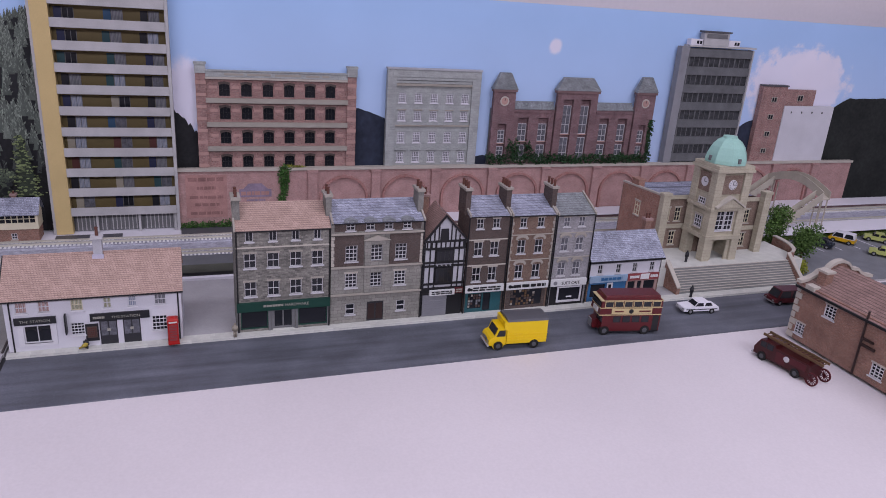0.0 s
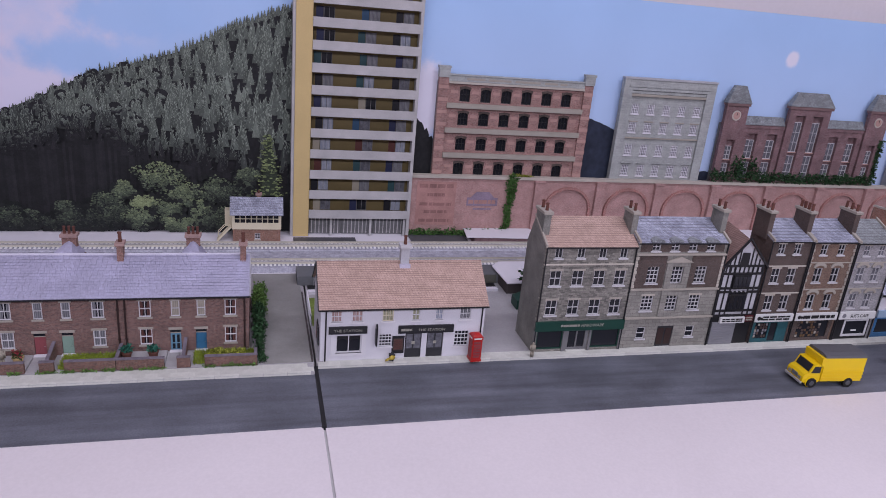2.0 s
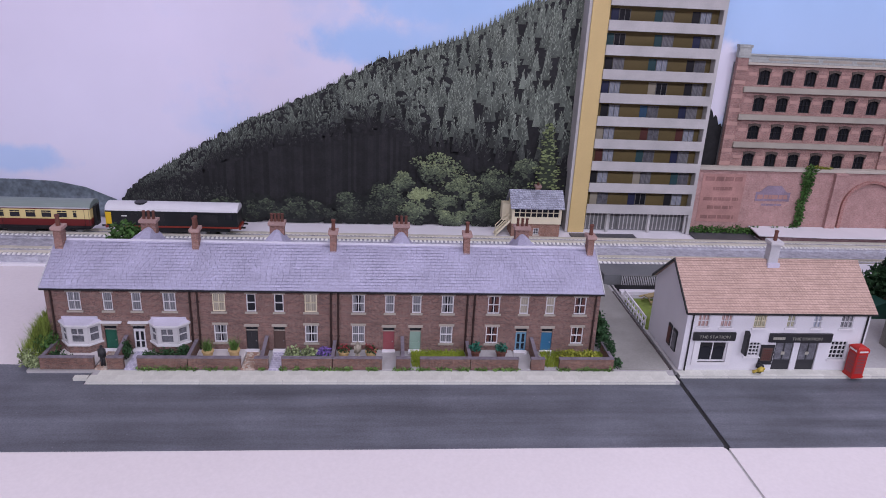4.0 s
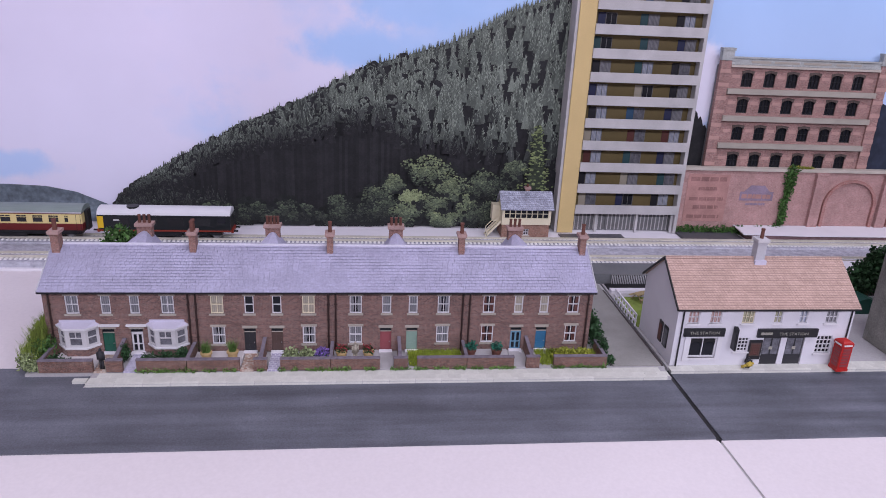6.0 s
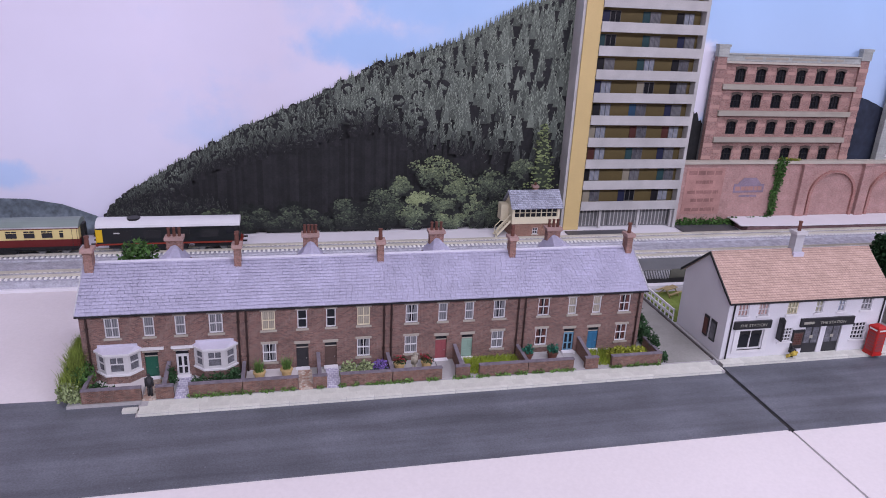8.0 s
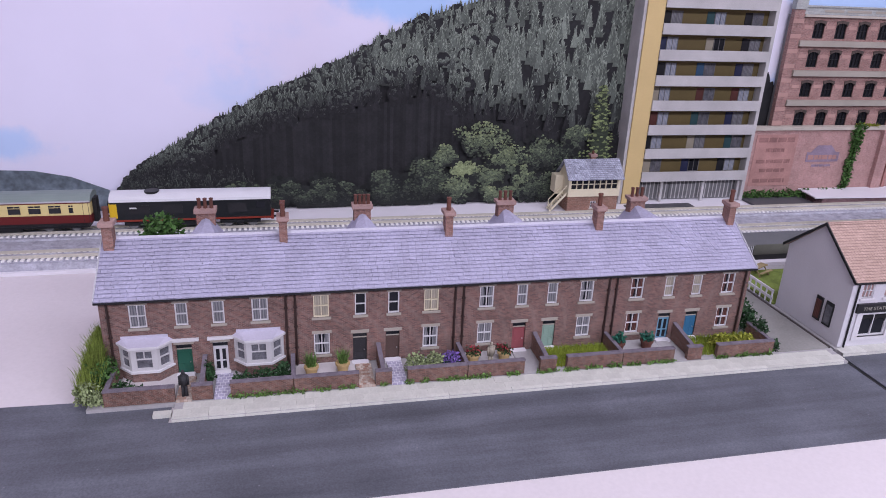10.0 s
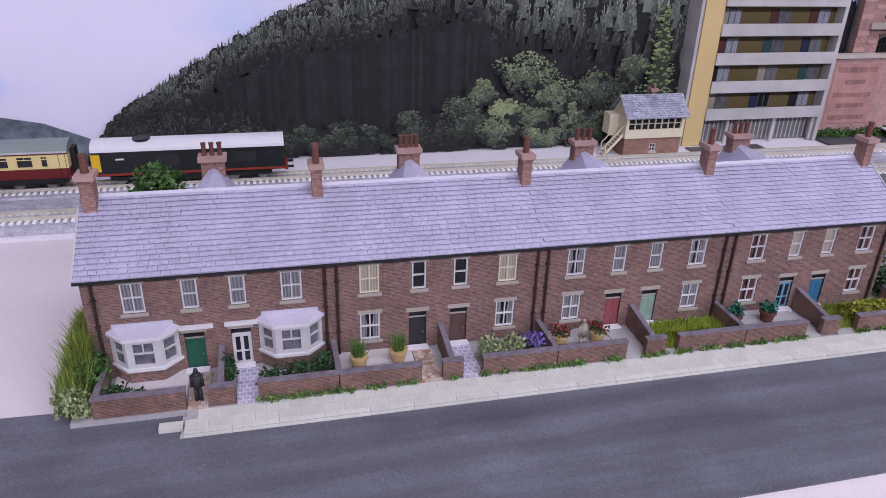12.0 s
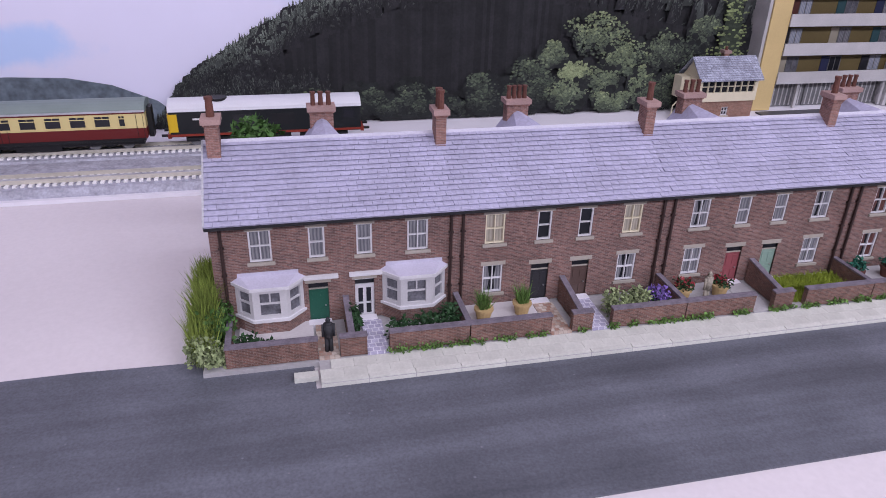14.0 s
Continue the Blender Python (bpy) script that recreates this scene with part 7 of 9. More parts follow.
# ---- red brick building beside the road ----
def depot():
    d = thing("brick_depot", "red brick building with stone quoins and tiled roof", "brick building", 0.7485, 0.6590)
    w, L, h, rz = 0.118, 0.300, 0.0765, 0.0985
    wins = [(-0.030, 0.026), (-0.095, 0.012), (-0.060, 0.050)]
    side = M()
    hs = [(0.010, 0.025, 0.009, 0.025), (0.047, 0.064, 0.050, 0.067), (0.128, 0.145, 0.010, 0.027)]
    side.wall(0, L, 0, h, 0, 0.003, hs)
    sw = group_part("side_wall", d, -90)
    part("brickwork", side, BRICK_RED, sw)
    for a, b, c, e in hs:
        sash(sw, a, b, c, e, WHITE, GLASS, 3, 4, sill=WHITE, lintel=COPING)
    dp = M().cyl(0.108, -0.0018, 0, 0.084, 0.0014, 8).box(0.108, 0.128, -0.0030, -0.0006, 0.040, 0.043).box(0.108, 0.124, -0.0030, -0.0006, 0.048, 0.0505)
    part("downpipe", dp, PIPE, sw)
    for k in range(8):
        e = 0.006 if k % 2 else 0.010
        part("quoin", box(0, e, -0.0014, -0.0001, 0.001 + k * 0.0092, 0.0085 + k * 0.0092), COPING, sw)
    gb = [(0.003, 0.0), (w, 0.0), (w, h), (w * 0.5, rz), (0.003, h)]
    part("end_gable", M().prism(gb, "y", -0.003, 0.0), BRICK_RED, d)
    part("far_gable", M().prism([(0.003, 0.0), (w, 0.0), (w, h), (w * 0.5, rz), (0.003, h)], "y", -L, -L + 0.003), BRICK_RED, d)
    part("east_wall", box(w - 0.003, w, -L + 0.003, -0.003, 0, h), BRICK_RED, d)
    part("roof", M().add([(-0.004, -L, h - 0.003), (-0.004, 0, h - 0.003), (w / 2, 0, rz), (w / 2, -L, rz), (w + 0.004, -L, h - 0.003), (w + 0.004, 0, h - 0.003)], [(0, 1, 2, 3), (3, 2, 5, 4)]), TILE_BROWN, d, "pinkish brown tiled roof")
    part("gutter", box(-0.0060, -0.0040, -L, 0, h - 0.005, h - 0.002), BLACK, d)
    cp = M()
    half = [(-0.004, 0.001), (0.008, 0.003), (0.020, 0.008), (0.025, 0.0125), (0.038, 0.0145), (0.041, 0.0185), (0.046, 0.0225), (0.053, 0.0250)]
    path = [(x, h + z) for x, z in half] + [(w / 2, h + 0.0258)] + [(w - x, h + z) for x, z in half[::-1]]
    for (a, za), (b, zb) in zip(path, path[1:]):
        cp.prism([(a, za), (b, zb), (b, zb + 0.0042), (a, za + 0.0042)], "y", -0.006, 0.002)
        part("gable_fill", M().prism([(max(a, 0.003), h - 0.001), (max(b, 0.0031), h - 0.001), (max(b, 0.0031), zb), (max(a, 0.003), za)], "y", -0.0034, -0.0004), BRICK_RED, d)
    part("gable_coping", cp, COPING, d)
    chimney(d, 0.019, -0.020, h - 0.002, h + 0.024, 0.012, 0.013, BRICK_RED, 0, COPING, POT)
    part("stack_foot", box(-0.0030, 0.0080, -0.0270, -0.0130, h - 0.004, h + 0.0035), COPING, d)


depot()


# ---- retaining wall with blind arches ----
def arched_wall():
    y = 1.2130
    w = thing("wall_arches", "pink brick retaining wall with blind arches and coping", "wall", 0, 0, 0, kind="structure")
    part("wall_face", box(-0.030, 1.440, y, y + 0.008, 0, 0.0985), BRICK_PINK, w)
    part("wall_coping", box(-0.030, 1.442, y - 0.003, y + 0.009, 0.0985, 0.1030), COPING, w)
    px = [0.1925 + k * 0.1137 for k in range(11)]
    for x in px:
        part("pilaster", M().box(x - 0.0080, x + 0.0080, y - 0.0065, y - 0.0001, 0, 0.0950).box(x - 0.0095, x + 0.0095, y - 0.0078, y - 0.0001, 0.0950, 0.0984), BRICK_PINK, w)
    ringm = COPING_PINK
    for a, b in zip(px, px[1:]):
        c, r = (a + b) / 2, 0.0440
        ar, pn = M(), [(c - r + 0.004, 0.0)]
        for k in range(16):
            t0, t1 = 3.1416 * k / 16, 3.1416 * (k + 1) / 16
            f = lambda rad, t: (c + rad * math.cos(t), 0.046 + rad * 0.95 * math.sin(t))
            ar.prism([f(r, t0), f(r, t1), f(r - 0.0045, t1), f(r - 0.0045, t0)], "y", y - 0.0042, y - 0.0001)
        for s in (-1, 1):
            ar.box(c + s * (r - 0.0025) - 0.0025, c + s * (r - 0.0025) + 0.0025, y - 0.0042, y - 0.0001, 0, 0.046)
        part("blind_arch", ar, ringm, w)
    # faded painted advertisements
    gp = part("painted_ad", box(-0.018, 0.048, y - 0.0006, y - 0.0001, 0.018, 0.092), GHOST, w, "faded painted advertisement, hardly legible")
    for k, (a, b, z) in enumerate(((-0.014, 0.045, 0.080), (0.000, 0.030, 0.066), (-0.012, 0.042, 0.050), (-0.004, 0.036, 0.037), (-0.012, 0.040, 0.022))):
        bars(a, b, z, z + 0.010 - (k > 0) * 0.002, y - 0.0007, 1, GHOST_D, gp, 20 + k)
    gb = part("painted_ad", M().box(0.068, 0.122, y - 0.0006, y - 0.0001, 0.052, 0.066).prism([(0.074, 0.066), (0.116, 0.066), (0.106, 0.076), (0.084, 0.076)], "y", y - 0.0006, y - 0.0001), GHOST_B, w, "faded blue painted advertisement")
    bars(0.071, 0.119, 0.054, 0.064, y - 0.0007, 1, GHOST, gb, 30)
    bars(0.080, 0.112, 0.044, 0.049, y - 0.0002, 1, GHOST_B, gb, 31)


COPING_PINK = masonry("arch_brick", (0.36, 0.17, 0.15), (0.30, 0.135, 0.12), (0.40, 0.28, 0.26), 0.0012, 0.0030)
arched_wall()
vine = [(0.140 + 0.0015 * math.sin(k) + 0.0004 * k, 1.2095, 0.014 + k * 0.0074, 0.0070 + 0.003 * (k > 8), 0.003, 0.007) for k in range(13)]
whole("ivy", foliage(vine, 1500, 0.0038, 61), LEAF_M, "green ivy climbing the brick wall", "ivy")
whole("shrubbery", foliage([(-0.020 + k * 0.0095, 1.2060, 0.006, 0.009, 0.005, 0.0065 + 0.003 * math.sin(k * 2.1)) for k in range(17)], 1900, 0.0036, 62), LEAF_M, "low green shrubs along the foot of the wall", "shrubs")
whole("creeper", foliage([(0.145 + k * 0.006, 1.214, 0.1045, 0.006, 0.003, 0.0025) for k in range(6)], 250, 0.003, 63), LEAF_Y, "ivy creeping along the wall coping", "ivy")


# ---- low-relief buildings on the backdrop ----
BY = 1.2230


def tower_block():
    b = thing("tower_block", "tall block of flats with yellow end wall and concrete balconies", "tower block", -0.1910, 1.2080)
    w, top, pitch = 0.1570, 0.425, 0.0322
    part("end_wall", M().box(-0.0240, -0.0002, -0.004, 0.026, 0, top), YELLOWWALL, b, "plain ochre yellow end wall")
    part("end_fin", box(w + 0.0002, w + 0.0050, -0.004, 0.026, 0, top), CONCRETE, b, "pale concrete edge fin")
    part("end_edge", box(-0.0282, -0.0242, -0.002, 0.026, 0, top), CONCRETE, b)
    part("back_panel", box(0, w, 0.012, 0.026, 0, top), CONCRETE_D, b)
    for x in (0.0340, 0.0975, 0.1530):
        part("column", box(x, x + 0.0035, 0.000, 0.003, 0, 0.0300), CONCRETE, b)
    for k in range(3):
        a = 0.002 + k * 0.052
        gd = part("garage_door", box(a, a + 0.049, 0.0105, 0.0119, 0, 0.0290), CONCRETE_D, b)
        for j in range(8):
            part("door_rib", box(a + 0.003 + j * 0.006, a + 0.0044 + j * 0.006, 0.0098, 0.0105, 0.001, 0.0280), CONCRETE, gd)
    r = random.Random(77)
    pal = [plain("flat_door_" + n, c, 0.5, 0.1) for n, c in (("navy", (0.025, 0.03, 0.075)), ("red", (0.10, 0.035, 0.03)), ("cream", (0.33, 0.30, 0.24)), ("teal", (0.03, 0.075, 0.085)), ("black", (0.015, 0.015, 0.02)), ("blue", (0.035, 0.085, 0.16)))]
    n = 12
    for i in range(n):
        z = 0.0305 + i * pitch
        bl = part("balcony", M().box(0, w, -0.0060, 0.0119, z, z + 0.0010).box(0, w, -0.0060, -0.0045, z + 0.0010, z + 0.0135), CONCRETE, b, "pale concrete balcony front")
        # front colour already darkened for the shade under the balconies
        fl = part("flat_front", box(0, w, 0.0095, 0.0119, z + 0.0012, z + pitch - 0.0002), OCHRE_SHADED, b)
        sh = i % 2
        for g in (0.006, 0.066, 0.1205) if sh == 0 else (0.004, 0.070, 0.1240):
            a = g + r.uniform(-0.002, 0.002)
            part("door", box(a, a + 0.0105, 0.0088, 0.0095, z + 0.0012, z + pitch - 0.004), r.choice(pal), fl)
            wm = part("window", M().wall(a + 0.0110, a + 0.0270, z + 0.010, z + pitch - 0.004, 0.0086, 0.0094, [(a + 0.0118, a + 0.0186, z + 0.011, z + pitch - 0.005), (a + 0.0194, a + 0.0262, z + 0.011, z + pitch - 0.005)]), CONCRETE_D, fl)
            part("pane", box(a + 0.0112, a + 0.0268, 0.0090, 0.0094, z + 0.0102, z + pitch - 0.0042), r.choice((NET, GLASS_GREY, GLASS, GLASS, NET_BLUE)), wm)


def warehouse():
    b = thing("warehouse", "red brick warehouse with rows of dark arched windows", "warehouse", 0.0060, BY, 0.0985)
    w, h = 0.2630, 0.163
    cs = [0.0445 + k * 0.0348 for k in range(6)]
    zs = [(0.0035, 0.0240), (0.0445, 0.0650), (0.0850, 0.1060), (0.1230, 0.1440)]
    holes = [(c - 0.0085, c + 0.0085, a, e) for a, e in zs for c in cs]
    part("front_wall", M().wall(0.014, w - 0.014, 0, h - 0.009, 0, 0.003, holes), BRICK_WH, b)
    part("back_panel", box(0, w, 0.0045, 0.0090, 0, h - 0.01), CONCRETE_D, b)
    for x in (0.0, w - 0.0155):
        part("corner_pier", M().box(x, x + 0.0155, -0.0030, 0.0044, 0, 0.160), BRICK_WH, b)
        part("pier_cap", M().box(x - 0.0010, x + 0.0165, -0.0045, 0.0044, 0.160, 0.174).box(x - 0.0020, x + 0.0175, -0.0055, 0.0044, 0.174, 0.1775), ASHLAR_GREY, b)
        for k in range(8):
            part("stone_band", box(x - 0.0003, x + 0.0158, -0.0036, -0.0031, 0.006 + k * 0.0195, 0.0115 + k * 0.0195), BAND, b)
    part("parapet", box(0.0156, w - 0.0156, -0.0025, 0.0044, h - 0.0085, h + 0.0005), ASHLAR_GREY, b)
    bars(0.045, w - 0.045, h - 0.0065, h - 0.0015, -0.0026, 1, STONETRIM, b, 17, "carved_lettering")
    part("parapet_coping", box(0.0156, w - 0.0156, -0.0040, 0.0044, h + 0.0005, h + 0.0025), ASHLAR_GREY, b)
    part("cornice", box(0.0156, w - 0.0156, -0.0045, -0.0001, h - 0.0120, h - 0.0088), COPING, b)
    for z in (0.0330, 0.0735, 0.1130):
        part("string_course", box(0.0150, w - 0.0150, -0.0060, -0.0002, z, z + 0.0075), STONETRIM, b)
    for a, e in zs:
        for c in cs:
            m = M().wall(c - 0.0085, c + 0.0085, a, e, 0.0016, 0.0026, [(c - 0.0078, c - 0.0030, a + 0.001, e), (c - 0.0024, c + 0.0024, a + 0.001, e), (c + 0.0030, c + 0.0078, a + 0.001, e)])
            m.box(c - 0.0085, c + 0.0085, 0.0018, 0.0026, (a + e) / 2 - 0.0003, (a + e) / 2 + 0.0003)
            wd = part("window", m, BLACK, b)
            part("pane", box(c - 0.0084, c + 0.0084, 0.0030, 0.0040, a, e), GLASS, wd)
            ar = M()
            for s in (-1, 1):
                ar.prism([(c + s * 0.0086, e - 0.0042), (c + s * 0.0096, e + 0.0016), (c, e + 0.0032), (c, e - 0.0002), (c + s * 0.0045, e - 0.0011), (c + s * 0.0070, e - 0.0024)], "y", -0.0012, 0.0015)
            part("arch", ar, BRICK_DARK, wd)
        for c in [0.0270] + [x + 0.0174 for x in cs]:
            part("stone_band", box(c - 0.0060, c + 0.0060, -0.0005, -0.0001, e - 0.0085, e - 0.0040), BAND, b)


def georgian():
    b = thing("stone_offices", "pale grey stone office front with many sash windows", "office building", 0.3240, BY, 0.0985)
    w, h = 0.1760, 0.176
    part("frame", M().wall(0, w, 0, h, -0.004, 0.006, [(0.0165, w - 0.0165, 0, 0.158)]), ASHLAR_GREY, b)
    part("parapet", box(-0.001, w + 0.001, -0.0055, 0.006, h, h + 0.0030), PLASTER, b)
    part("attic", box(0.010, w - 0.010, -0.0052, -0.0041, 0.1635, h - 0.002), ASHLAR_GREY, b)
    part("cornice", box(0.0165, w - 0.0165, -0.0040, 0.0, 0.1480, 0.1520), STONETRIM, b)
    part("cornice", box(0.0165, w - 0.0165, -0.0024, 0.0, 0.1525, 0.1570), ASHLAR_GREY, b)
    cs = [0.0290 + k * 0.0298 for k in range(5)]
    rows = [(0.0100, 0.0290), (0.0460, 0.0650), (0.0860, 0.1030), (0.1180, 0.1345)]
    holes = [(c - 0.0068, c + 0.0068, a, e) for a, e in rows for c in cs]
    part("front_wall", M().wall(0.0166, w - 0.0166, 0, 0.1475, 0, 0.003, holes), ASHLAR_GREY, b)
    part("back_panel", box(0.0166, w - 0.0166, 0.0045, 0.0060, 0, 0.157), CONCRETE_D, b)
    for a, e in rows:
        for c in cs:
            sash(b, c - 0.0068, c + 0.0068, a, e, PAPER, SHUTTER, 4, 4, sill=PAPER, rail=0.0009)
    part("string_course", box(0.0166, w - 0.0166, -0.0030, -0.0001, 0.0760, 0.0785), STONETRIM, b)
    part("pediment", M().prism([(0.0650, 0.0785), (0.1110, 0.0785), (0.0880, 0.0860)], "y", -0.0036, -0.0001), ASHLAR_GREY, b)
    for c in cs:
        part("keystone", box(c - 0.0085, c + 0.0085, -0.0016, -0.0001, 0.1045, 0.1062), STONETRIM, b)
        part("window_hood", M().prism([(c - 0.0105, 0.0325), (c + 0.0105, 0.0325), (c, 0.0375)], "y", -0.0030, -0.0001), ASHLAR_GREY, b)


def recess(b, x0, x1, z0, z1, y):
    """A tall shaded recess that holds two pale sashes, one over the other."""
    mid = z0 + (z1 - z0) * 0.42
    for c, e in ((z0 + 0.002, mid - 0.003), (mid + 0.004, z1 - 0.012)):
        sash(b, x0 + 0.0015, x1 - 0.0015, c, e, FRAME_W, GLASS_GREY, 2, 3, y=y + 0.0036, sill=BAND, rail=0.0010)
    part("recess_panel", box(x0, x1, y + 0.0062, y + 0.0070, z0, z1), BRICK_SCHOOL, b)


def board_school():
    b = thing("school_building", "dark red brick school with slate turrets and small clocks", "school building", 0.5270, BY, 0.0985)
    h, W = 0.112, 0.352
    for x0, x1 in ((0.045, 0.130), (0.222, 0.306)):
        n = 2
        cs = [x0 + (x1 - x0) * (k + 0.5) / n for k in range(n)]
        hs = [(c - 0.0105, c + 0.0105, 0.008, 0.094) for c in cs]
        part("front_wall", M().wall(x0, x1, 0, h, -0.003, 0.0032, hs), BRICK_SCHOOL, b)
        for a, e, c, d in hs:
            recess(b, a, e, c, d, -0.003)
        part("roof", M().prism([(-0.004, h - 0.001), (0.006, h + 0.012), (0.006, h + 0.0105), (-0.004, h - 0.0025)], "x", x0, x1), SLATE_GREY, b)
        part("string_course", box(x0, x1, -0.0046, -0.0031, h - 0.008, h - 0.004), BRICK_SCHOOL, b)
    for x0 in (0.0, 0.308):
        w = 0.0440
        hs = [(0.0135 + x0, 0.0305 + x0, 0.012, 0.082)]
        part("turret_wall", M().wall(x0, x0 + w, 0, 0.142, -0.006, 0.0015, hs), BRICK_SCHOOL, b)
        for a, e, c, d in hs:
            recess(b, a, e, c, d, -0.006)
        part("turret_cornice", box(x0 - 0.002, x0 + w + 0.002, -0.008, 0.003, 0.142, 0.1465), SCHOOL_TRIM, b)
        c = x0 + w / 2
        part("turret_roof", M().add([(x0 - 0.003, -0.009, 0.1465), (x0 + w + 0.003, -0.009, 0.1465), (x0 + w + 0.003, 0.005, 0.1465), (x0 - 0.003, 0.005, 0.1465), (c - 0.011, -0.003, 0.176), (c + 0.011, -0.003, 0.176), (c + 0.011, 0.004, 0.176), (c - 0.011, 0.004, 0.176)],
                                     [(0, 1, 5, 4), (1, 2, 6, 5), (2, 3, 7, 6), (3, 0, 4, 7), (4, 5, 6, 7)]), SLATE_GREY, b)
        part("clock_ring", M().wheel(c, -0.0064, 0.125, 0.0090, 0.0006, 18), COPING, b)
        fc = part("clock_face", M().wheel(c, -0.0070, 0.125, 0.0066, 0.0005, 18), BAND, b)
        part("clock_hands", box(c - 0.0005, c + 0.0005, -0.0078, -0.0074, 0.125, 0.1300), BLACK, fc)
    x0, x1 = 0.132, 0.220
    hs = [(c - 0.0105, c + 0.0105, 0.008, 0.130) for c in (0.157, 0.195)]
    part("centre_wall", M().wall(x0, x1, 0, 0.142, -0.006, 0.0015, hs), BRICK_SCHOOL, b)
    for a, e, c, d in hs:
        recess(b, a, e, c, d, -0.006)
    part("centre_cornice", box(x0 - 0.003, x1 + 0.003, -0.008, 0.003, 0.142, 0.1470), SCHOOL_TRIM, b)
    part("centre_roof", M().add([(x0 - 0.004, -0.009, 0.147), (x1 + 0.004, -0.009, 0.147), (x1 + 0.004, 0.005, 0.147), (x0 - 0.004, 0.005, 0.147), (x0 + 0.012, -0.002, 0.171), (x1 - 0.012, -0.002, 0.171), (x1 - 0.012, 0.004, 0.171), (x0 + 0.012, 0.004, 0.171)],
                                [(0, 1, 5, 4), (1, 2, 6, 5), (2, 3, 7, 6), (3, 0, 4, 7), (4, 5, 6, 7)]), SLATE_GREY, b)
    part("back_panel", box(0.0, W, 0.0050, 0.0080, 0, 0.110), CONCRETE_D, b)


GLASS_DIM = plain("dim_office_pane", (0.045, 0.047, 0.052), 0.3, 0.5, 200, 60, bump=0)
SPANDREL = plain("grey_spandrel", (0.125, 0.128, 0.135), 0.7, 0.2, 600, 40)


def office_tower():
    b = thing("office_tower", "grey concrete office tower with dark window bands", "office tower", 0.9200, BY - 0.004, 0.0985)
    w, h = 0.1780, 0.236
    part("end_wall", box(0, 0.0180, -0.004, 0.012, 0, h + 0.003), plain("grey_end_wall", (0.25, 0.25, 0.27), 0.8, 0.14, 900, 30), b, "grey concrete end wall")
    part("end_fin", box(w - 0.003, w, -0.004, 0.012, 0, h + 0.001), CONCRETE, b)
    part("core", box(0.0182, w - 0.0032, 0.004, 0.012, 0, h), CONCRETE_D, b)
    p = 0.0355
    for i in range(7):
        z = h - 0.016 - i * p
        part("spandrel", box(0.0182, w - 0.0032, -0.003, 0.0039, max(z - 0.0, 0), z + 0.0165), SPANDREL, b)
        if z - 0.019 > -0.012:
            wb = part("window_band", box(0.0182, w - 0.0032, 0.0005, 0.0039, max(z - 0.0188, 0), z - 0.0002), GLASS_DIM, b)
            for k in range(12):
                x = 0.022 + k * 0.0125
                part("mullion", box(x, x + (0.0012 if k % 3 else 0.0030), -0.0006, 0.0004, max(z - 0.0188, 0), z - 0.0002), SPANDREL if k % 2 else CONCRETE_D, wb)
    part("roof_edge", box(0.0150, w + 0.002, -0.006, 0.012, h + 0.0032, h + 0.0062), CONCRETE, b)
    part("plant_room", box(0.050, 0.110, -0.002, 0.012, h + 0.0064, h + 0.031), CONCRETE, b)
    part("plant_louvre", box(0.055, 0.105, -0.003, -0.0021, h + 0.021, h + 0.029), CONCRETE_D, b)
    part("plant_roof", box(0.046, 0.114, -0.004, 0.012, h + 0.0312, h + 0.0345), VAN_GREY, b)
    for a in (0.020, 0.1120):
        rm = part("roof_room", box(a, a + 0.028, -0.001, 0.012, h + 0.0064, h + 0.018), PAPER, b)
        part("pane", M().box(a + 0.014, a + 0.019, -0.0016, -0.0011, h + 0.009, h + 0.015).box(a + 0.021, a + 0.026, -0.0016, -0.0011, h + 0.009, h + 0.015), GLASS, rm)


def cold_store():
    b = thing("cold_store", "brick and white rendered warehouse with few windows", "warehouse", 1.1480, BY, 0.0985)
    part("brick_tower", box(0.0, 0.065, -0.002, 0.010, 0, 0.166), BRICK_WH, b)
    part("brick_attic", box(0.0652, 0.147, 0.0, 0.010, 0.126, 0.160), BRICK_WH, b)
    part("white_block", box(0.0652, 0.205, -0.004, 0.010, 0, 0.1255), RENDER, b)
    part("roof_edge", box(-0.001, 0.066, -0.004, 0.010, 0.166, 0.169), VAN_GREY, b)
    for k in range(4):
        sash(b, 0.026, 0.040, 0.022 + k * 0.037, 0.033 + k * 0.037, COPING, GLASS, 2, 1, y=-0.0044, sill=None)
        part("vent", box(0.085 + k * 0.029, 0.088 + k * 0.029, -0.0046, -0.0041, 0.110, 0.114), BLACK, b)
    sash(b, 0.098, 0.113, 0.136, 0.149, COPING, GLASS, 2, 1, y=-0.0024, sill=None)


tower_block()
warehouse()
georgian()
board_school()
office_tower()
cold_store()
rs = random.Random(70)
whole("wall_top_shrubs", foliage([(0.530 + k * 0.0125, 1.2150, 0.110 + (0.018 if k in (3, 4, 6) else 0.006 * rs.random()), 0.011, 0.004, 0.011 + (0.014 if k in (3, 4, 6) else 0)) for k in range(29)], 3200, 0.0045, 71), LEAF_D, "dark shrubs in front of the school", "shrubs")
whole("wall_ivy", foliage([(0.876, 1.2150, 0.125 + 0.012 * k, 0.006, 0.003, 0.008) for k in range(6)], 500, 0.004, 72), LEAF_D, "ivy at the school's corner", "ivy")


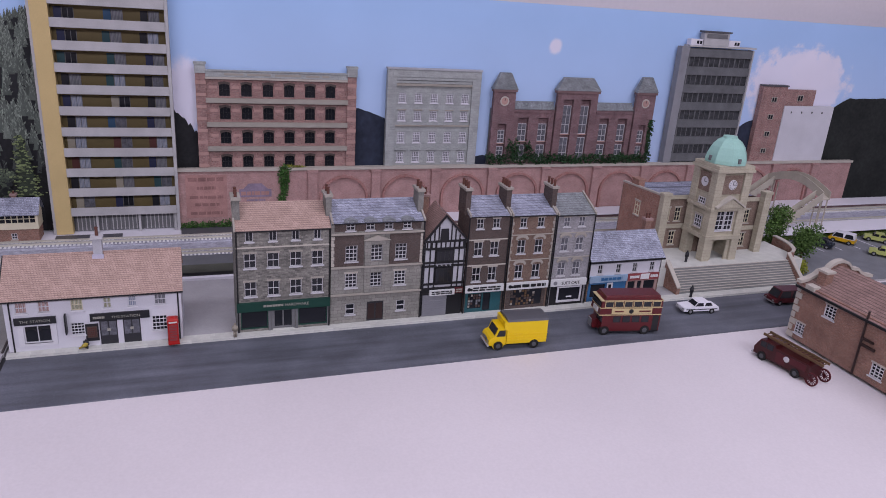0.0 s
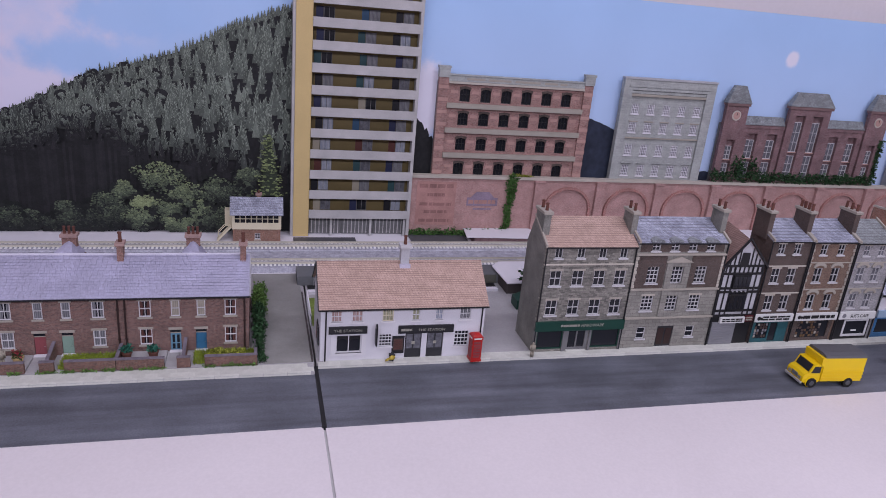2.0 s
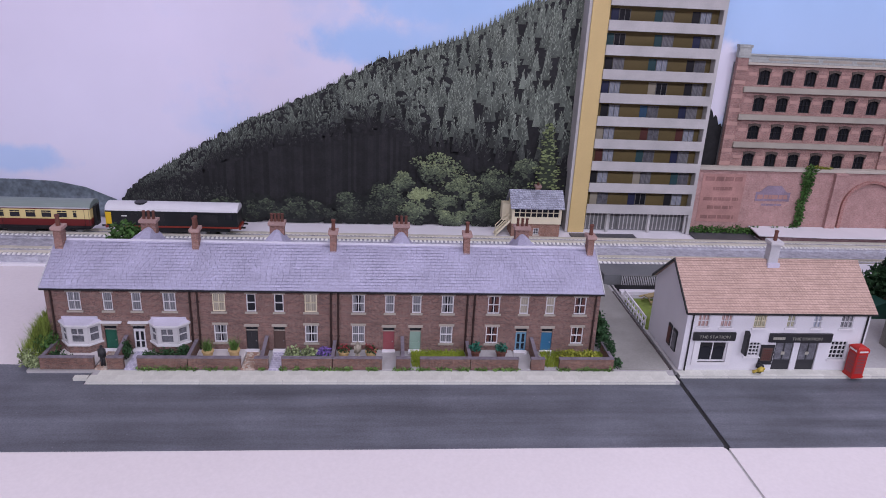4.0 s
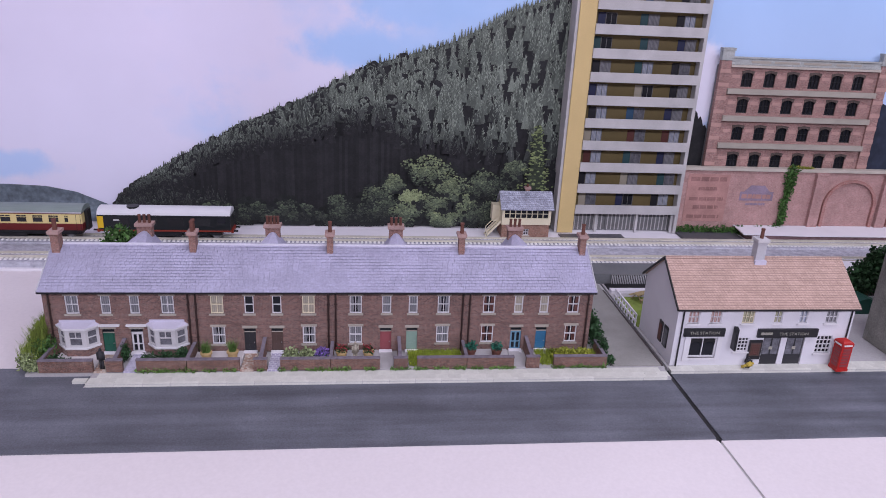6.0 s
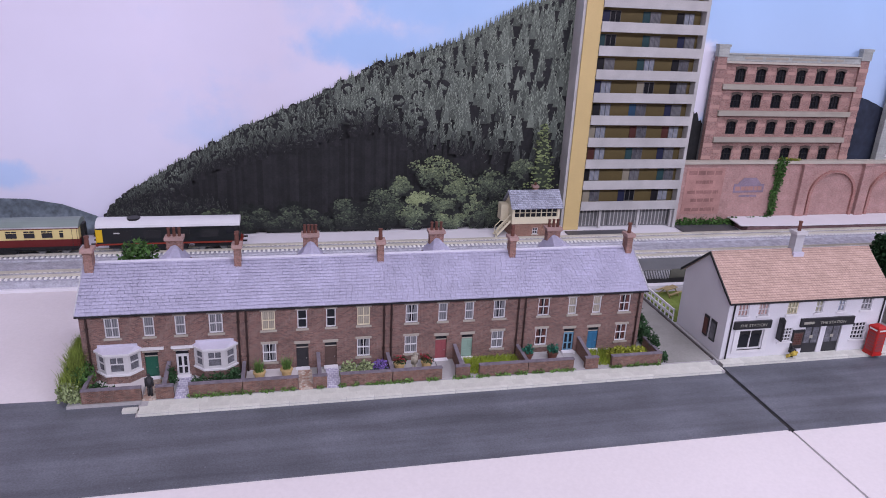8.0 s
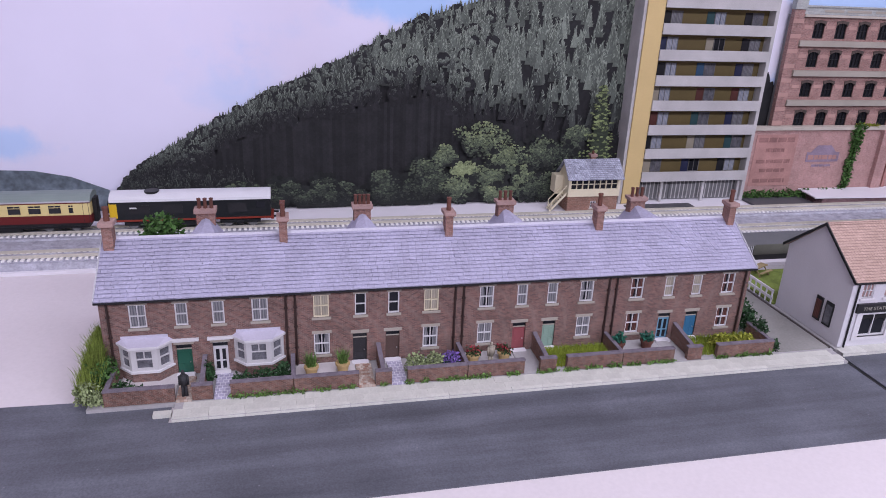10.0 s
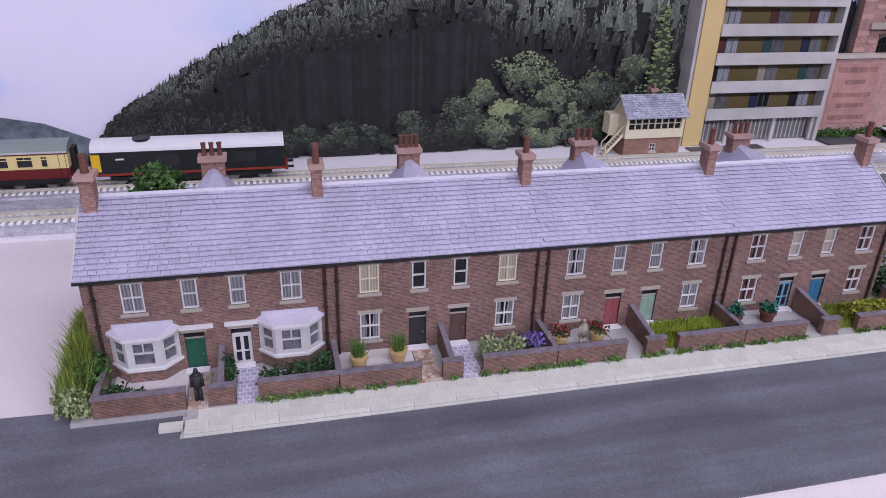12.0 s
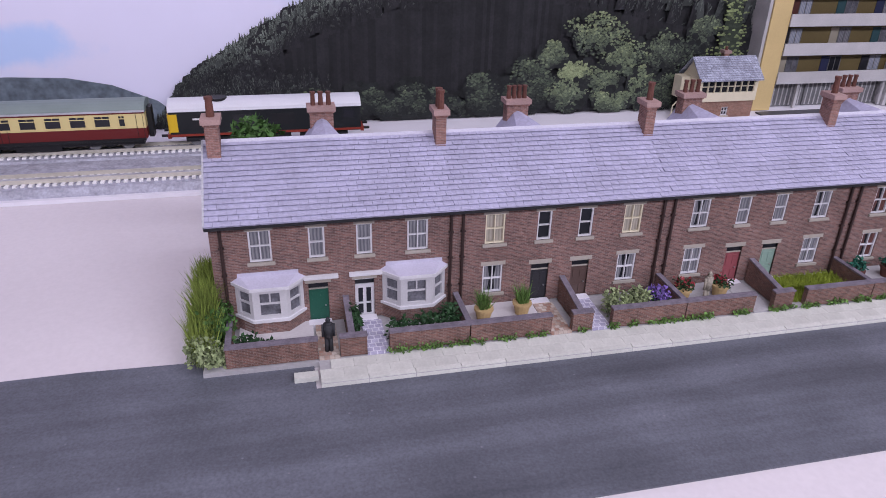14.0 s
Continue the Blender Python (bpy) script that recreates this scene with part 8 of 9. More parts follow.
def signal_box():
    b = thing("signal_box", "cream and brick signal box with slate roof and stairs", "signal box", -0.3050, 1.1780)
    w, d = 0.0700, 0.034
    part("brick_base", M().wall(0, w, 0, 0.0200, 0, 0.002, [(0.032, 0.040, 0.004, 0.0135)]), BRICK_RED, b)
    part("side_base", M().box(0, 0.002, 0.002, d, 0, 0.02).box(w - 0.002, w, 0.002, d, 0, 0.02).box(0.002, w - 0.002, d - 0.002, d, 0, 0.02), BRICK_RED, b)
    sash(b, 0.032, 0.040, 0.004, 0.0135, WHITE, GLASS, 2, 2, sill=COPING)
    part("cabin", M().box(-0.001, w + 0.001, -0.0014, d, 0.0202, 0.0300).box(-0.001, w + 0.001, -0.0014, d, 0.0428, 0.0450).box(-0.001, 0.002, -0.0014, d, 0.0300, 0.0428).box(w - 0.002, w + 0.001, -0.0014, d, 0.0300, 0.0428), CREAM, b, "cream boarded cabin")
    wm = M()
    for k in range(9):
        x = 0.002 + (w - 0.005) * k / 8
        wm.box(x, x + 0.0010, -0.0010, 0.0010, 0.0300, 0.0428)
    wm.box(0.002, w - 0.002, -0.0008, 0.0010, 0.0362, 0.0369)
    wd = part("window", wm, CREAM, b)
    part("pane", box(0.002, w - 0.002, 0.0012, 0.0020, 0.0300, 0.0428), GLASS, wd)
    part("roof", M().prism([(-0.006, 0.0448), (d / 2, 0.0660), (d + 0.005, 0.0448), (d + 0.005, 0.0434), (d / 2, 0.0645), (-0.006, 0.0434)], "x", -0.004, w + 0.004), SLATE_ROWS, b, "blue-grey slate roof")
    for x in (-0.0005, w - 0.0005):
        part("gable", M().prism([(0.0, 0.045), (d / 2, 0.0640), (d, 0.045)], "x", x, x + 0.001), CREAM, b)
    chimney(b, 0.038, d * 0.62, 0.055, 0.0715, 0.006, 0.006, BRICK_RED, 1, COPING_RED, POT, poth=0.004)
    st = group_part("stairs", b)
    for y0 in (0.001, 0.012):
        part("stringer", M().prism([(-0.022, 0.0), (-0.002, 0.022), (-0.002, 0.026), (-0.024, 0.002)], "y", y0, y0 + 0.0012), CREAM, st)
        part("handrail", M().prism([(-0.022, 0.012), (-0.002, 0.034), (-0.002, 0.0355), (-0.022, 0.0135)], "y", y0, y0 + 0.0010).box(-0.022, -0.021, y0, y0 + 0.001, 0.002, 0.013), CREAM, st)
    for k in range(8):
        part("tread", box(-0.0225 + k * 0.0026, -0.0200 + k * 0.0026, 0.0022, 0.012, 0.0018 + k * 0.0027, 0.0028 + k * 0.0027), CREAM, st)
    part("landing", M().box(-0.012, -0.0012, 0.014, d, 0.0205, 0.022), CREAM, b)
    part("porch", M().box(-0.012, -0.0012, 0.018, d, 0.022, 0.044), CREAM, b)


signal_box()


# ---- vehicles ----
def wheels(v, xs, y, r, w):
    for x in xs:
        for s in (-1, 1):
            t = part("wheel", M().wheel(x, s * y, r, r, w, 16), TYRE, v)
            part("hub", M().wheel(x, s * (y + w * 0.35), r, r * 0.5, w * 0.4, 12), CHROME if v["category"] == "car" else VAN_GREY, t)


def lorry():
    v = thing("box_lorry", "bright yellow box lorry with dark grey roof", "lorry", 0.3655, 0.7150, -0.0030, -4)
    W = 0.0150
    part("chassis", box(-0.034, 0.036, -0.010, 0.010, 0.0045, 0.0080), BLACK, v)
    bx = part("box_body", M().box(-0.0150, 0.0375, -W, W, 0.0080, 0.0375), YELLOW, v)
    rb = M()
    for z in (0.0125, 0.0165, 0.0205):
        rb.box(-0.0150, 0.0380, -W - 0.0007, -W, z, z + 0.0010).box(-0.0150, 0.0380, W, W + 0.0007, z, z + 0.0010)
    part("side_rib", rb, YELLOW, bx)
    part("box_roof", M().prism([(-W - 0.0004, 0.0375), (W + 0.0004, 0.0375), (W - 0.001, 0.0402), (W * 0.5, 0.0412), (-W * 0.5, 0.0412), (-W + 0.001, 0.0402)], "x", -0.0155, 0.0380), VAN_GREY, v, "dark grey roof")
    part("luton_head", M().prism([(-0.0150, 0.0255), (-0.0150, 0.0375), (-0.0190, 0.0375), (-0.0185, 0.0290)], "y", -W, W), YELLOW, v)
    cab = [(-0.0153, 0.0065), (-0.0153, 0.0275), (-0.0175, 0.0287), (-0.0260, 0.0282), (-0.0300, 0.0180), (-0.0350, 0.0160), (-0.0370, 0.0130), (-0.0372, 0.0060)]
    c = part("cab", M().prism(cab, "y", -0.0135, 0.0135), YELLOW, v)
    part("windscreen", M().add([(-0.0264, -0.0115, 0.0275), (-0.0264, 0.0115, 0.0275), (-0.0300, 0.0115, 0.0188), (-0.0300, -0.0115, 0.0188)], [(0, 1, 2, 3)]), GLASS, c)
    for s in (-1, 1):
        part("cab_window", M().prism([(-0.0170, 0.0180), (-0.0170, 0.0260), (-0.0248, 0.0260), (-0.0282, 0.0180)], "y", s * 0.0136, s * 0.0140), GLASS, c)
        part("headlight", M().box(-0.0380, -0.0372, s * 0.0085 - 0.002, s * 0.0085 + 0.002, 0.0085, 0.0120), CHROME, c)
        part("wheel_arch", M().wheel(-0.0255, s * 0.0128, 0.0072, 0.0075, 0.0030, 16), YELLOW, c)
    part("grille", box(-0.0378, -0.0372, -0.0050, 0.0050, 0.0090, 0.0135), CONCRETE_D, c)
    part("bumper", box(-0.0390, -0.0374, -0.0140, 0.0140, 0.0050, 0.0072), CONCRETE, c)
    wheels(v, (-0.0255, 0.0215), 0.0135, 0.0060, 0.0042)


def bus():
    v = thing("double_decker_bus", "dark red double-decker bus with cream bands", "bus", 0.5290, 0.7220, -0.0030, -9)
    W, L0, L1 = 0.0150, -0.0435, 0.0440
    body = [(L0 + 0.006, 0.0060), (L0 + 0.006, 0.0280), (L0 + 0.001, 0.0290), (L0 + 0.003, 0.0480), (L0 + 0.010, 0.0530), (L1 - 0.006, 0.0535), (L1, 0.0490), (L1, 0.0300), (L1 - 0.0005, 0.0060)]
    b = part("body", M().prism(body, "y", -W, W), BUS_RED, v)
    part("roof", M().prism([(-W * 0.97, 0.0520), (W * 0.97, 0.0520), (W * 0.8, 0.0555), (-W * 0.8, 0.0555)], "x", L0 + 0.008, L1 - 0.004), BUS_RED, v)
    part("bonnet", M().prism([(L0 - 0.0010, 0.0050), (L0 - 0.0010, 0.0150), (L0 + 0.006, 0.0185), (L0 + 0.006, 0.0050)], "y", -0.002, W - 0.0015), BUS_RED, v)
    part("radiator", box(L0 - 0.0020, L0 - 0.0010, 0.001, 0.0110, 0.0055, 0.0160), CHROME, v)
    for z, t in ((0.0285, 0.0012), (0.0385, 0.0010), (0.0488, 0.0010)):
        m = M()
        m.box(L0 + 0.001, L1 + 0.0004, -W - 0.0004, W + 0.0004, z, z + t)
        part("cream_band", m, BUS_CREAM, b)
    for s in (-1, 1):
        ya, yb = sorted((s * (W + 0.0001), s * (W + 0.0006)))
        for k in range(6):
            x = L0 + 0.0070 + k * 0.0132
            wn = part("upper_window", box(x, x + 0.0118, ya, yb, 0.0400, 0.0484), BUS_CREAM, b)
            yc, yd = sorted((s * (W + 0.0006), s * (W + 0.0009)))
            part("pane", box(x + 0.0008, x + 0.0110, yc, yd, 0.0408, 0.0476), GLASS, wn)
            if 0 < k < 5:
                part("lower_window", box(x + 0.0008, x + 0.0110, ya, yb, 0.0185, 0.0270), GLASS, b)
        ad = part("advert", box(-0.026, 0.030, ya, yb, 0.0305, 0.0380), BUS_CREAM, b, "cream advertising panel")
        q = M().box(-0.022, -0.010, *sorted((s * (W + 0.0006), s * (W + 0.0009))), 0.0332, 0.0352).box(0.012, 0.028, *sorted((s * (W + 0.0006), s * (W + 0.0009))), 0.0332, 0.0352)
        part("lettering", q, BUS_RED, ad)
        part("emblem", M().wheel(0.001, s * (W + 0.0008), 0.0342, 0.0032, 0.0004, 14), BLACK, ad)
    part("front_window", box(L0 + 0.0008, L0 + 0.0022, -0.0130, 0.0130, 0.0395, 0.0475), GLASS, b)
    part("cab_window", box(L0 + 0.0045, L0 + 0.0058, -0.0145, 0.0005, 0.0185, 0.0270), GLASS, b)
    part("destination_board", box(L0 + 0.0002, L0 + 0.0018, -0.0080, 0.0060, 0.0310, 0.0370), SIGN_W, b)
    part("entrance", box(L1 - 0.0110, L1 - 0.0020, -W - 0.0003, -W + 0.0005, 0.0060, 0.0275), BLACK, b)
    part("entrance_pole", box(L1 - 0.0022, L1 - 0.0012, -W - 0.0007, -W - 0.0002, 0.0060, 0.0280), BUS_RED, b)
    wheels(v, (L0 + 0.0110, L1 - 0.0200), W - 0.0018, 0.0066, 0.0042)
    part("platform", box(L0 + 0.008, L1, -W + 0.001, W - 0.001, 0.0035, 0.0062), BLACK, v)


def car(x, y, turn, mat, label, L=0.058, W=0.0105, H=0.0180, z=-0.0030, estate=False, stripe=None, roofmat=None, name="car"):
    v = thing(name, label, "car", x, y, z, turn)
    h = L / 2
    low = [(-h, 0.0045), (-h, 0.0085), (-h * 0.97, 0.0100), (-h * 0.45, 0.0112), (h * 0.62, 0.0112), (h * 0.98, 0.0104), (h, 0.0085), (h, 0.0045)]
    b = part("body", M().prism(low, "y", -W, W), mat, v)
    e = h * 0.95 if estate else h * 0.62
    f = -h * (0.80 if estate == 2 else 0.42)
    top = [(f, 0.0112), (f + h * 0.24, H), (e - h * (0.08 if estate else 0.22), H), (e, 0.0112)]
    cb = M()
    i = W * 0.16
    cb.add([(px, -W + (0.0006 if pz < 0.012 else i), pz) for px, pz in top] + [(px, W - (0.0006 if pz < 0.012 else i), pz) for px, pz in top], [(0, 1, 2, 3), (7, 6, 5, 4), (0, 4, 5, 1), (1, 5, 6, 2), (2, 6, 7, 3)])
    c = part("cabin", cb, roofmat or mat, v)
    wn = M()
    for s in (-1, 1):
        def yy(pz):
            return s * (W - 0.0006 + 0.0003 - (i - 0.0006) * (pz - 0.0112) / (H - 0.0112))
        za, zb = 0.0120, H - 0.0012
        for p0, p1 in ((0.10, 0.50), (0.54, 0.92)):
            fa = [f + (e - f) * p0, f + (e - f) * p1]
            wn.add([(fa[0] - 0.002 * (p0 < 0.3), yy(za), za), (fa[1] + 0.002 * (p1 > 0.8), yy(za), za), (fa[1] - 0.001, yy(zb), zb), (fa[0] + 0.0025, yy(zb), zb)], [(0, 1, 2, 3)])
    part("side_windows", wn, GLASS, c)
    dx = h * 0.24 / (H - 0.0112)
    part("windscreen", M().add([(f + 0.0008 * dx - 0.0004, -W * 0.85, 0.0120), (f + 0.0008 * dx - 0.0004, W * 0.85, 0.0120), (f + h * 0.20 - 0.0004, W * 0.72, H - 0.0010), (f + h * 0.20 - 0.0004, -W * 0.72, H - 0.0010)], [(0, 1, 2, 3)]), GLASS, c)
    for s in (-1, 1):
        part("headlight", box(-h - 0.0004, -h + 0.0004, s * W * 0.7 - 0.0016, s * W * 0.7 + 0.0016, 0.0070, 0.0090), CHROME, b)
    part("bumper", M().box(-h - 0.0012, -h + 0.001, -W, W, 0.0045, 0.0060).box(h - 0.001, h + 0.0012, -W, W, 0.0045, 0.0060), CHROME, b)
    if stripe:
        part("stripe", M().box(-h * 0.9, h * 0.9, -W - 0.0003, -W, 0.0070, 0.0082).box(-h * 0.9, h * 0.9, W, W + 0.0003, 0.0070, 0.0082), stripe, b)
    wheels(v, (-h * 0.62, h * 0.60), W - 0.0012, 0.0042, 0.0032)
    return v


def fire_engine():
    v = thing("fire_engine", "dark red fire engine with a brown ladder", "fire engine", 0.6810, 0.5870, -0.0040, -80)
    W = 0.0135
    b = part("body", M().prism([(-0.0400, 0.0055), (-0.0400, 0.0150), (-0.0370, 0.0200), (-0.0330, 0.0270), (-0.0120, 0.0275), (-0.0110, 0.0240), (0.0360, 0.0240), (0.0360, 0.0055)], "y", -W, W), FIRE_RED, v)
    part("windscreen", M().add([(-0.0368, -0.011, 0.0208), (-0.0368, 0.011, 0.0208), (-0.0338, 0.011, 0.0262), (-0.0338, -0.011, 0.0262)], [(0, 1, 2, 3)]), GLASS, b)
    for s in (-1, 1):
        ya, yb = sorted((s * (W + 0.0001), s * (W + 0.0005)))
        part("side_window", M().box(-0.0320, -0.0240, ya, yb, 0.0185, 0.0255).box(-0.0225, -0.0140, ya, yb, 0.0185, 0.0255), GLASS, b)
        part("locker", M().box(-0.009, 0.004, ya, yb, 0.008, 0.021).box(0.010, 0.032, ya, yb, 0.014, 0.022), MAROON, b)
        part("hose_reel", M().wheel(0.006, s * (W + 0.001), 0.0175, 0.0036, 0.0012, 16), FRAME_W, b)
    part("radiator", box(-0.0412, -0.0400, -0.0060, 0.0060, 0.0060, 0.0145), CHROME, b)
    part("bumper", box(-0.0430, -0.0405, -W, W, 0.0045, 0.0060), CHROME, b)
    ld = group_part("ladder", v)
    for y in (-0.0060, 0.0060):
        part("stile", M().prism([(-0.036, 0.0300), (0.047, 0.0265), (0.047, 0.0295), (-0.036, 0.0330)], "y", y - 0.0010, y + 0.0010), WOOD, ld)
    for k in range(16):
        x = -0.034 + k * 0.0052
        part("rung", box(x, x + 0.0009, -0.0052, 0.0052, 0.0306 - k * 0.00022, 0.0316 - k * 0.00022), WOOD, ld)
    part("ladder_stand", M().box(-0.030, -0.028, -0.006, 0.006, 0.0270, 0.0300).box(0.030, 0.032, -0.006, 0.006, 0.0238, 0.0272), MAROON, v)
    for s in (-1, 1):
        lw = M()
        for k in range(20):
            t0, t1 = k * 0.31416, (k + 1) * 0.31416
            lw.prism([(0.0405 + q * math.cos(t), 0.0084 + q * math.sin(t)) for q, t in ((0.0084, t0), (0.0084, t1), (0.0066, t1), (0.0066, t0))], "y", s * 0.0125 - 0.0008, s * 0.0125 + 0.0008)
        for k in range(6):
            t = k * 0.5236
            a, c = math.cos(t), math.sin(t)
            lw.prism([(0.0405 + 0.0067 * a - 0.0004 * c, 0.0084 + 0.0067 * c + 0.0004 * a), (0.0405 + 0.0067 * a + 0.0004 * c, 0.0084 + 0.0067 * c - 0.0004 * a), (0.0405 - 0.0067 * a + 0.0004 * c, 0.0084 - 0.0067 * c - 0.0004 * a), (0.0405 - 0.0067 * a - 0.0004 * c, 0.0084 - 0.0067 * c + 0.0004 * a)], "y", s * 0.0125 - 0.0005, s * 0.0125 + 0.0005)
        part("ladder_wheel", lw, MAROON, v)
    wheels(v, (-0.0270, 0.0200), W - 0.0010, 0.0060, 0.0040)


lorry()
bus()
car(0.6750, 0.7540, -6, CAR_WHITE, "white saloon car with a thin dark stripe", 0.056, stripe=CAR_DARK)
car(0.8350, 0.7560, -4, MAROON, "dark maroon van parked on the road", 0.052, 0.0120, 0.0235, estate=2, name="van")
fire_engine()
car(1.1120, 0.9560, -60, CAR_DARK, "dark saloon car parked by the station", 0.046, z=0.0008)
car(1.1800, 0.9680, -60, CAR_YELLOW, "yellow van with a white roof in the car park", 0.046, 0.0105, 0.0215, z=0.0008, estate=2, roofmat=CAR_WHITE, name="van")
car(1.2640, 0.9620, -50, CAR_LIME, "pale lime saloon car in the car park", 0.047, z=0.0008)
car(1.1950, 0.8900, -50, CAR_LIME, "pale lime saloon car near the kerb", 0.047, z=0.0008)


# ---- train standing on the far track ----
TRY, TRZ = 1.1480, 0.0088


def bogie(v, x):
    b = part("bogie", M().box(x - 0.022, x + 0.022, -0.0105, 0.0105, 0.0048, 0.0085).box(x - 0.004, x + 0.004, -0.0112, 0.0112, 0.0035, 0.0090), BLACK, v)
    for d in (-0.0135, 0.0135):
        for s in (-1, 1):
            part("wheel", M().wheel(x + d, s * 0.0072, 0.0058, 0.0058, 0.0016, 14), CONCRETE_D, b)


def coach(x0, x1):
    v = thing("railway_coach", "cream and crimson railway coach with a grey roof", "railway coach", x0, TRY, TRZ, group="railway coaches")
    L, W = x1 - x0, 0.0155
    b = part("lower_body", box(0, L, -W, W, 0.0115, 0.0205), COACH_RED, v)
    part("upper_body", box(0, L, -W, W, 0.0205, 0.0335), COACH_CREAM, v)
    part("waist_band", M().box(0, L, -W - 0.0002, W + 0.0002, 0.0332, 0.0345), COACH_RED, v)
    arc = [(W * 1.01 * math.cos(3.1416 * t / 10), 0.0345 + 0.0085 * math.sin(3.1416 * t / 10)) for t in range(11)]
    part("roof", M().prism(arc, "x", -0.0005, L + 0.0005), COACH_ROOF, v, smooth=False)
    n = 11
    for s in (-1, 1):
        part("gutter_strip", box(-0.0003, L + 0.0003, *sorted((s * W, s * (W + 0.0009))), 0.0346, 0.0362), PLASTER, v)
        ya, yb = sorted((s * (W + 0.0001), s * (W + 0.0004)))
        yc, yd = sorted((s * (W + 0.0004), s * (W + 0.0007)))
        for k in range(n):
            x = 0.0085 + k * (L - 0.030) / (n - 1)
            w = 0.0050 if k in (0, n - 1) else 0.0125
            wd = part("coach_window", box(x, x + w, ya, yb, 0.0225, 0.0318), GLASS, v)
            part("window_frame", M().wall(x - 0.0004, x + w + 0.0004, 0.0221, 0.0322, yc, yd, [(x + 0.0003, x + w - 0.0003, 0.0228, 0.0290), (x + 0.0003, x + w / 2 - 0.0002, 0.0296, 0.0316), (x + w / 2 + 0.0002, x + w - 0.0003, 0.0296, 0.0316)]), COACH_CREAM, wd)
        for x in (0.0022, L * 0.487, L - 0.0075):
            part("coach_door", M().box(x, x + 0.0003, ya, yb, 0.0095, 0.033).box(x + 0.0055, x + 0.0058, ya, yb, 0.0095, 0.033), BLACK, v)
        part("footboard", box(0.006, L - 0.006, *sorted((s * 0.0120, s * 0.0150)), 0.0078, 0.0088), BLACK, v)
    part("underframe", M().box(0.002, L - 0.002, -0.0145, 0.0145, 0.0088, 0.0115).box(0.004, L - 0.004, -0.0120, 0.0120, 0.0050, 0.0088).box(L * 0.30, L * 0.46, -0.0125, 0.0125, 0.0015, 0.0090).box(L * 0.52, L * 0.68, -0.0125, 0.0125, 0.0020, 0.0090), BLACK, v)
    for x in (-0.0040, L):
        part("gangway", box(x, x + 0.0040, -0.0060, 0.0060, 0.0095, 0.0360), BLACK, v)
    bogie(v, 0.032)
    bogie(v, L - 0.032)


def diesel(x0, x1):
    v = thing("diesel_locomotive", "dark diesel locomotive with white roof and yellow end", "locomotive", x0, TRY, TRZ)
    L, W = x1 - x0, 0.0150
    b = part("body", M().box(0, L, -W, W, 0.0105, 0.0330), LOCO_SIDE, v)
    part("red_band", box(-0.0002, L + 0.0002, -W - 0.0004, W + 0.0004, 0.0110, 0.0130), LOCO_RED, v)
    arc = [(W * 1.01 * math.cos(3.1416 * t / 10), 0.0330 + 0.0085 * math.sin(3.1416 * t / 10)) for t in range(11)]
    part("roof", M().prism(arc, "x", -0.0004, L + 0.0004), LOCO_ROOF, v)
    part("roof_fan", M().cyl(L * 0.25, -0.002, 0.0400, 0.0422, 0.0080, 16), BLACK, v)
    part("yellow_end", M().box(-0.0012, -0.0002, -W * 0.9, W * 0.9, 0.0130, 0.0310).box(0, 0.0070, -W - 0.0003, -W, 0.0150, 0.0310), LOCO_YELLOW, v)
    for k in range(4):
        x = 0.020 + k * 0.034
        part("louvre", box(x, x + 0.020, -W - 0.0003, -W, 0.0190, 0.0290), VAN_DARK if k % 2 else BLACK, v)
    part("number_panel", box(0.020, 0.027, -W - 0.0006, -W - 0.0003, 0.0255, 0.0270), SIGN_W, v)
    part("cab_window", M().box(L - 0.016, L - 0.006, -W - 0.0004, -W, 0.0230, 0.0305), GLASS, v)
    for x in (-0.003, L):
        part("bufferbeam", box(x, x + 0.003, -0.012, 0.012, 0.0085, 0.0125), LOCO_RED, v)
    for s in (-1, 1):
        part("buffer", M().box(L + 0.003, L + 0.0085, s * 0.0085 - 0.001, s * 0.0085 + 0.001, 0.0095, 0.0115).box(-0.0085, -0.003, s * 0.0085 - 0.001, s * 0.0085 + 0.001, 0.0095, 0.0115), BLACK, v)
    part("fuel_tank", box(L * 0.38, L * 0.62, -0.012, 0.012, 0.0035, 0.0105), BLACK, v)
    bogie(v, 0.034)
    bogie(v, L - 0.034)


diesel(-0.848, -0.680)
coach(-1.092, -0.867)
coach(-1.326, -1.101)
coach(-1.560, -1.335)


# ---- pavement slabs and roof slates, piece by piece ----
pavement = thing("pavement", "pale grey slab pavement with a stone kerb", "pavement", kind="structure")
part("pavement_bed", M().box(-0.7425, GAP0 - 0.001, 0.7815, 0.8005, -0.0040, -0.0008).box(GAP1 + 0.001, 0.955, 0.7925, 0.8080, -0.0040, -0.0008), YARD, pavement)
part("dropped_kerb", box(-0.7555, -0.7435, 0.7870, 0.7925, -0.0030, -0.0004), PAVE, pavement)
rp = random.Random(90)
SLABS = [mesh_of(M().add([(a, b, 0.0) for a, b in ((0, 0), (0.01179, 0), (0.01179, d), (0, d))] + [(0.00004, 0.00004, 0.0006), (0.01175, 0.00004, 0.0006), (0.01175, d - 0.00004, 0.0006), (0.00004, d - 0.00004, 0.0006)],
                         [(4, 5, 6, 7), (0, 1, 5, 4), (1, 2, 6, 5), (2, 3, 7, 6), (3, 0, 4, 7)]), PAVE, "slab") for d in (0.00785, 0.00615)]
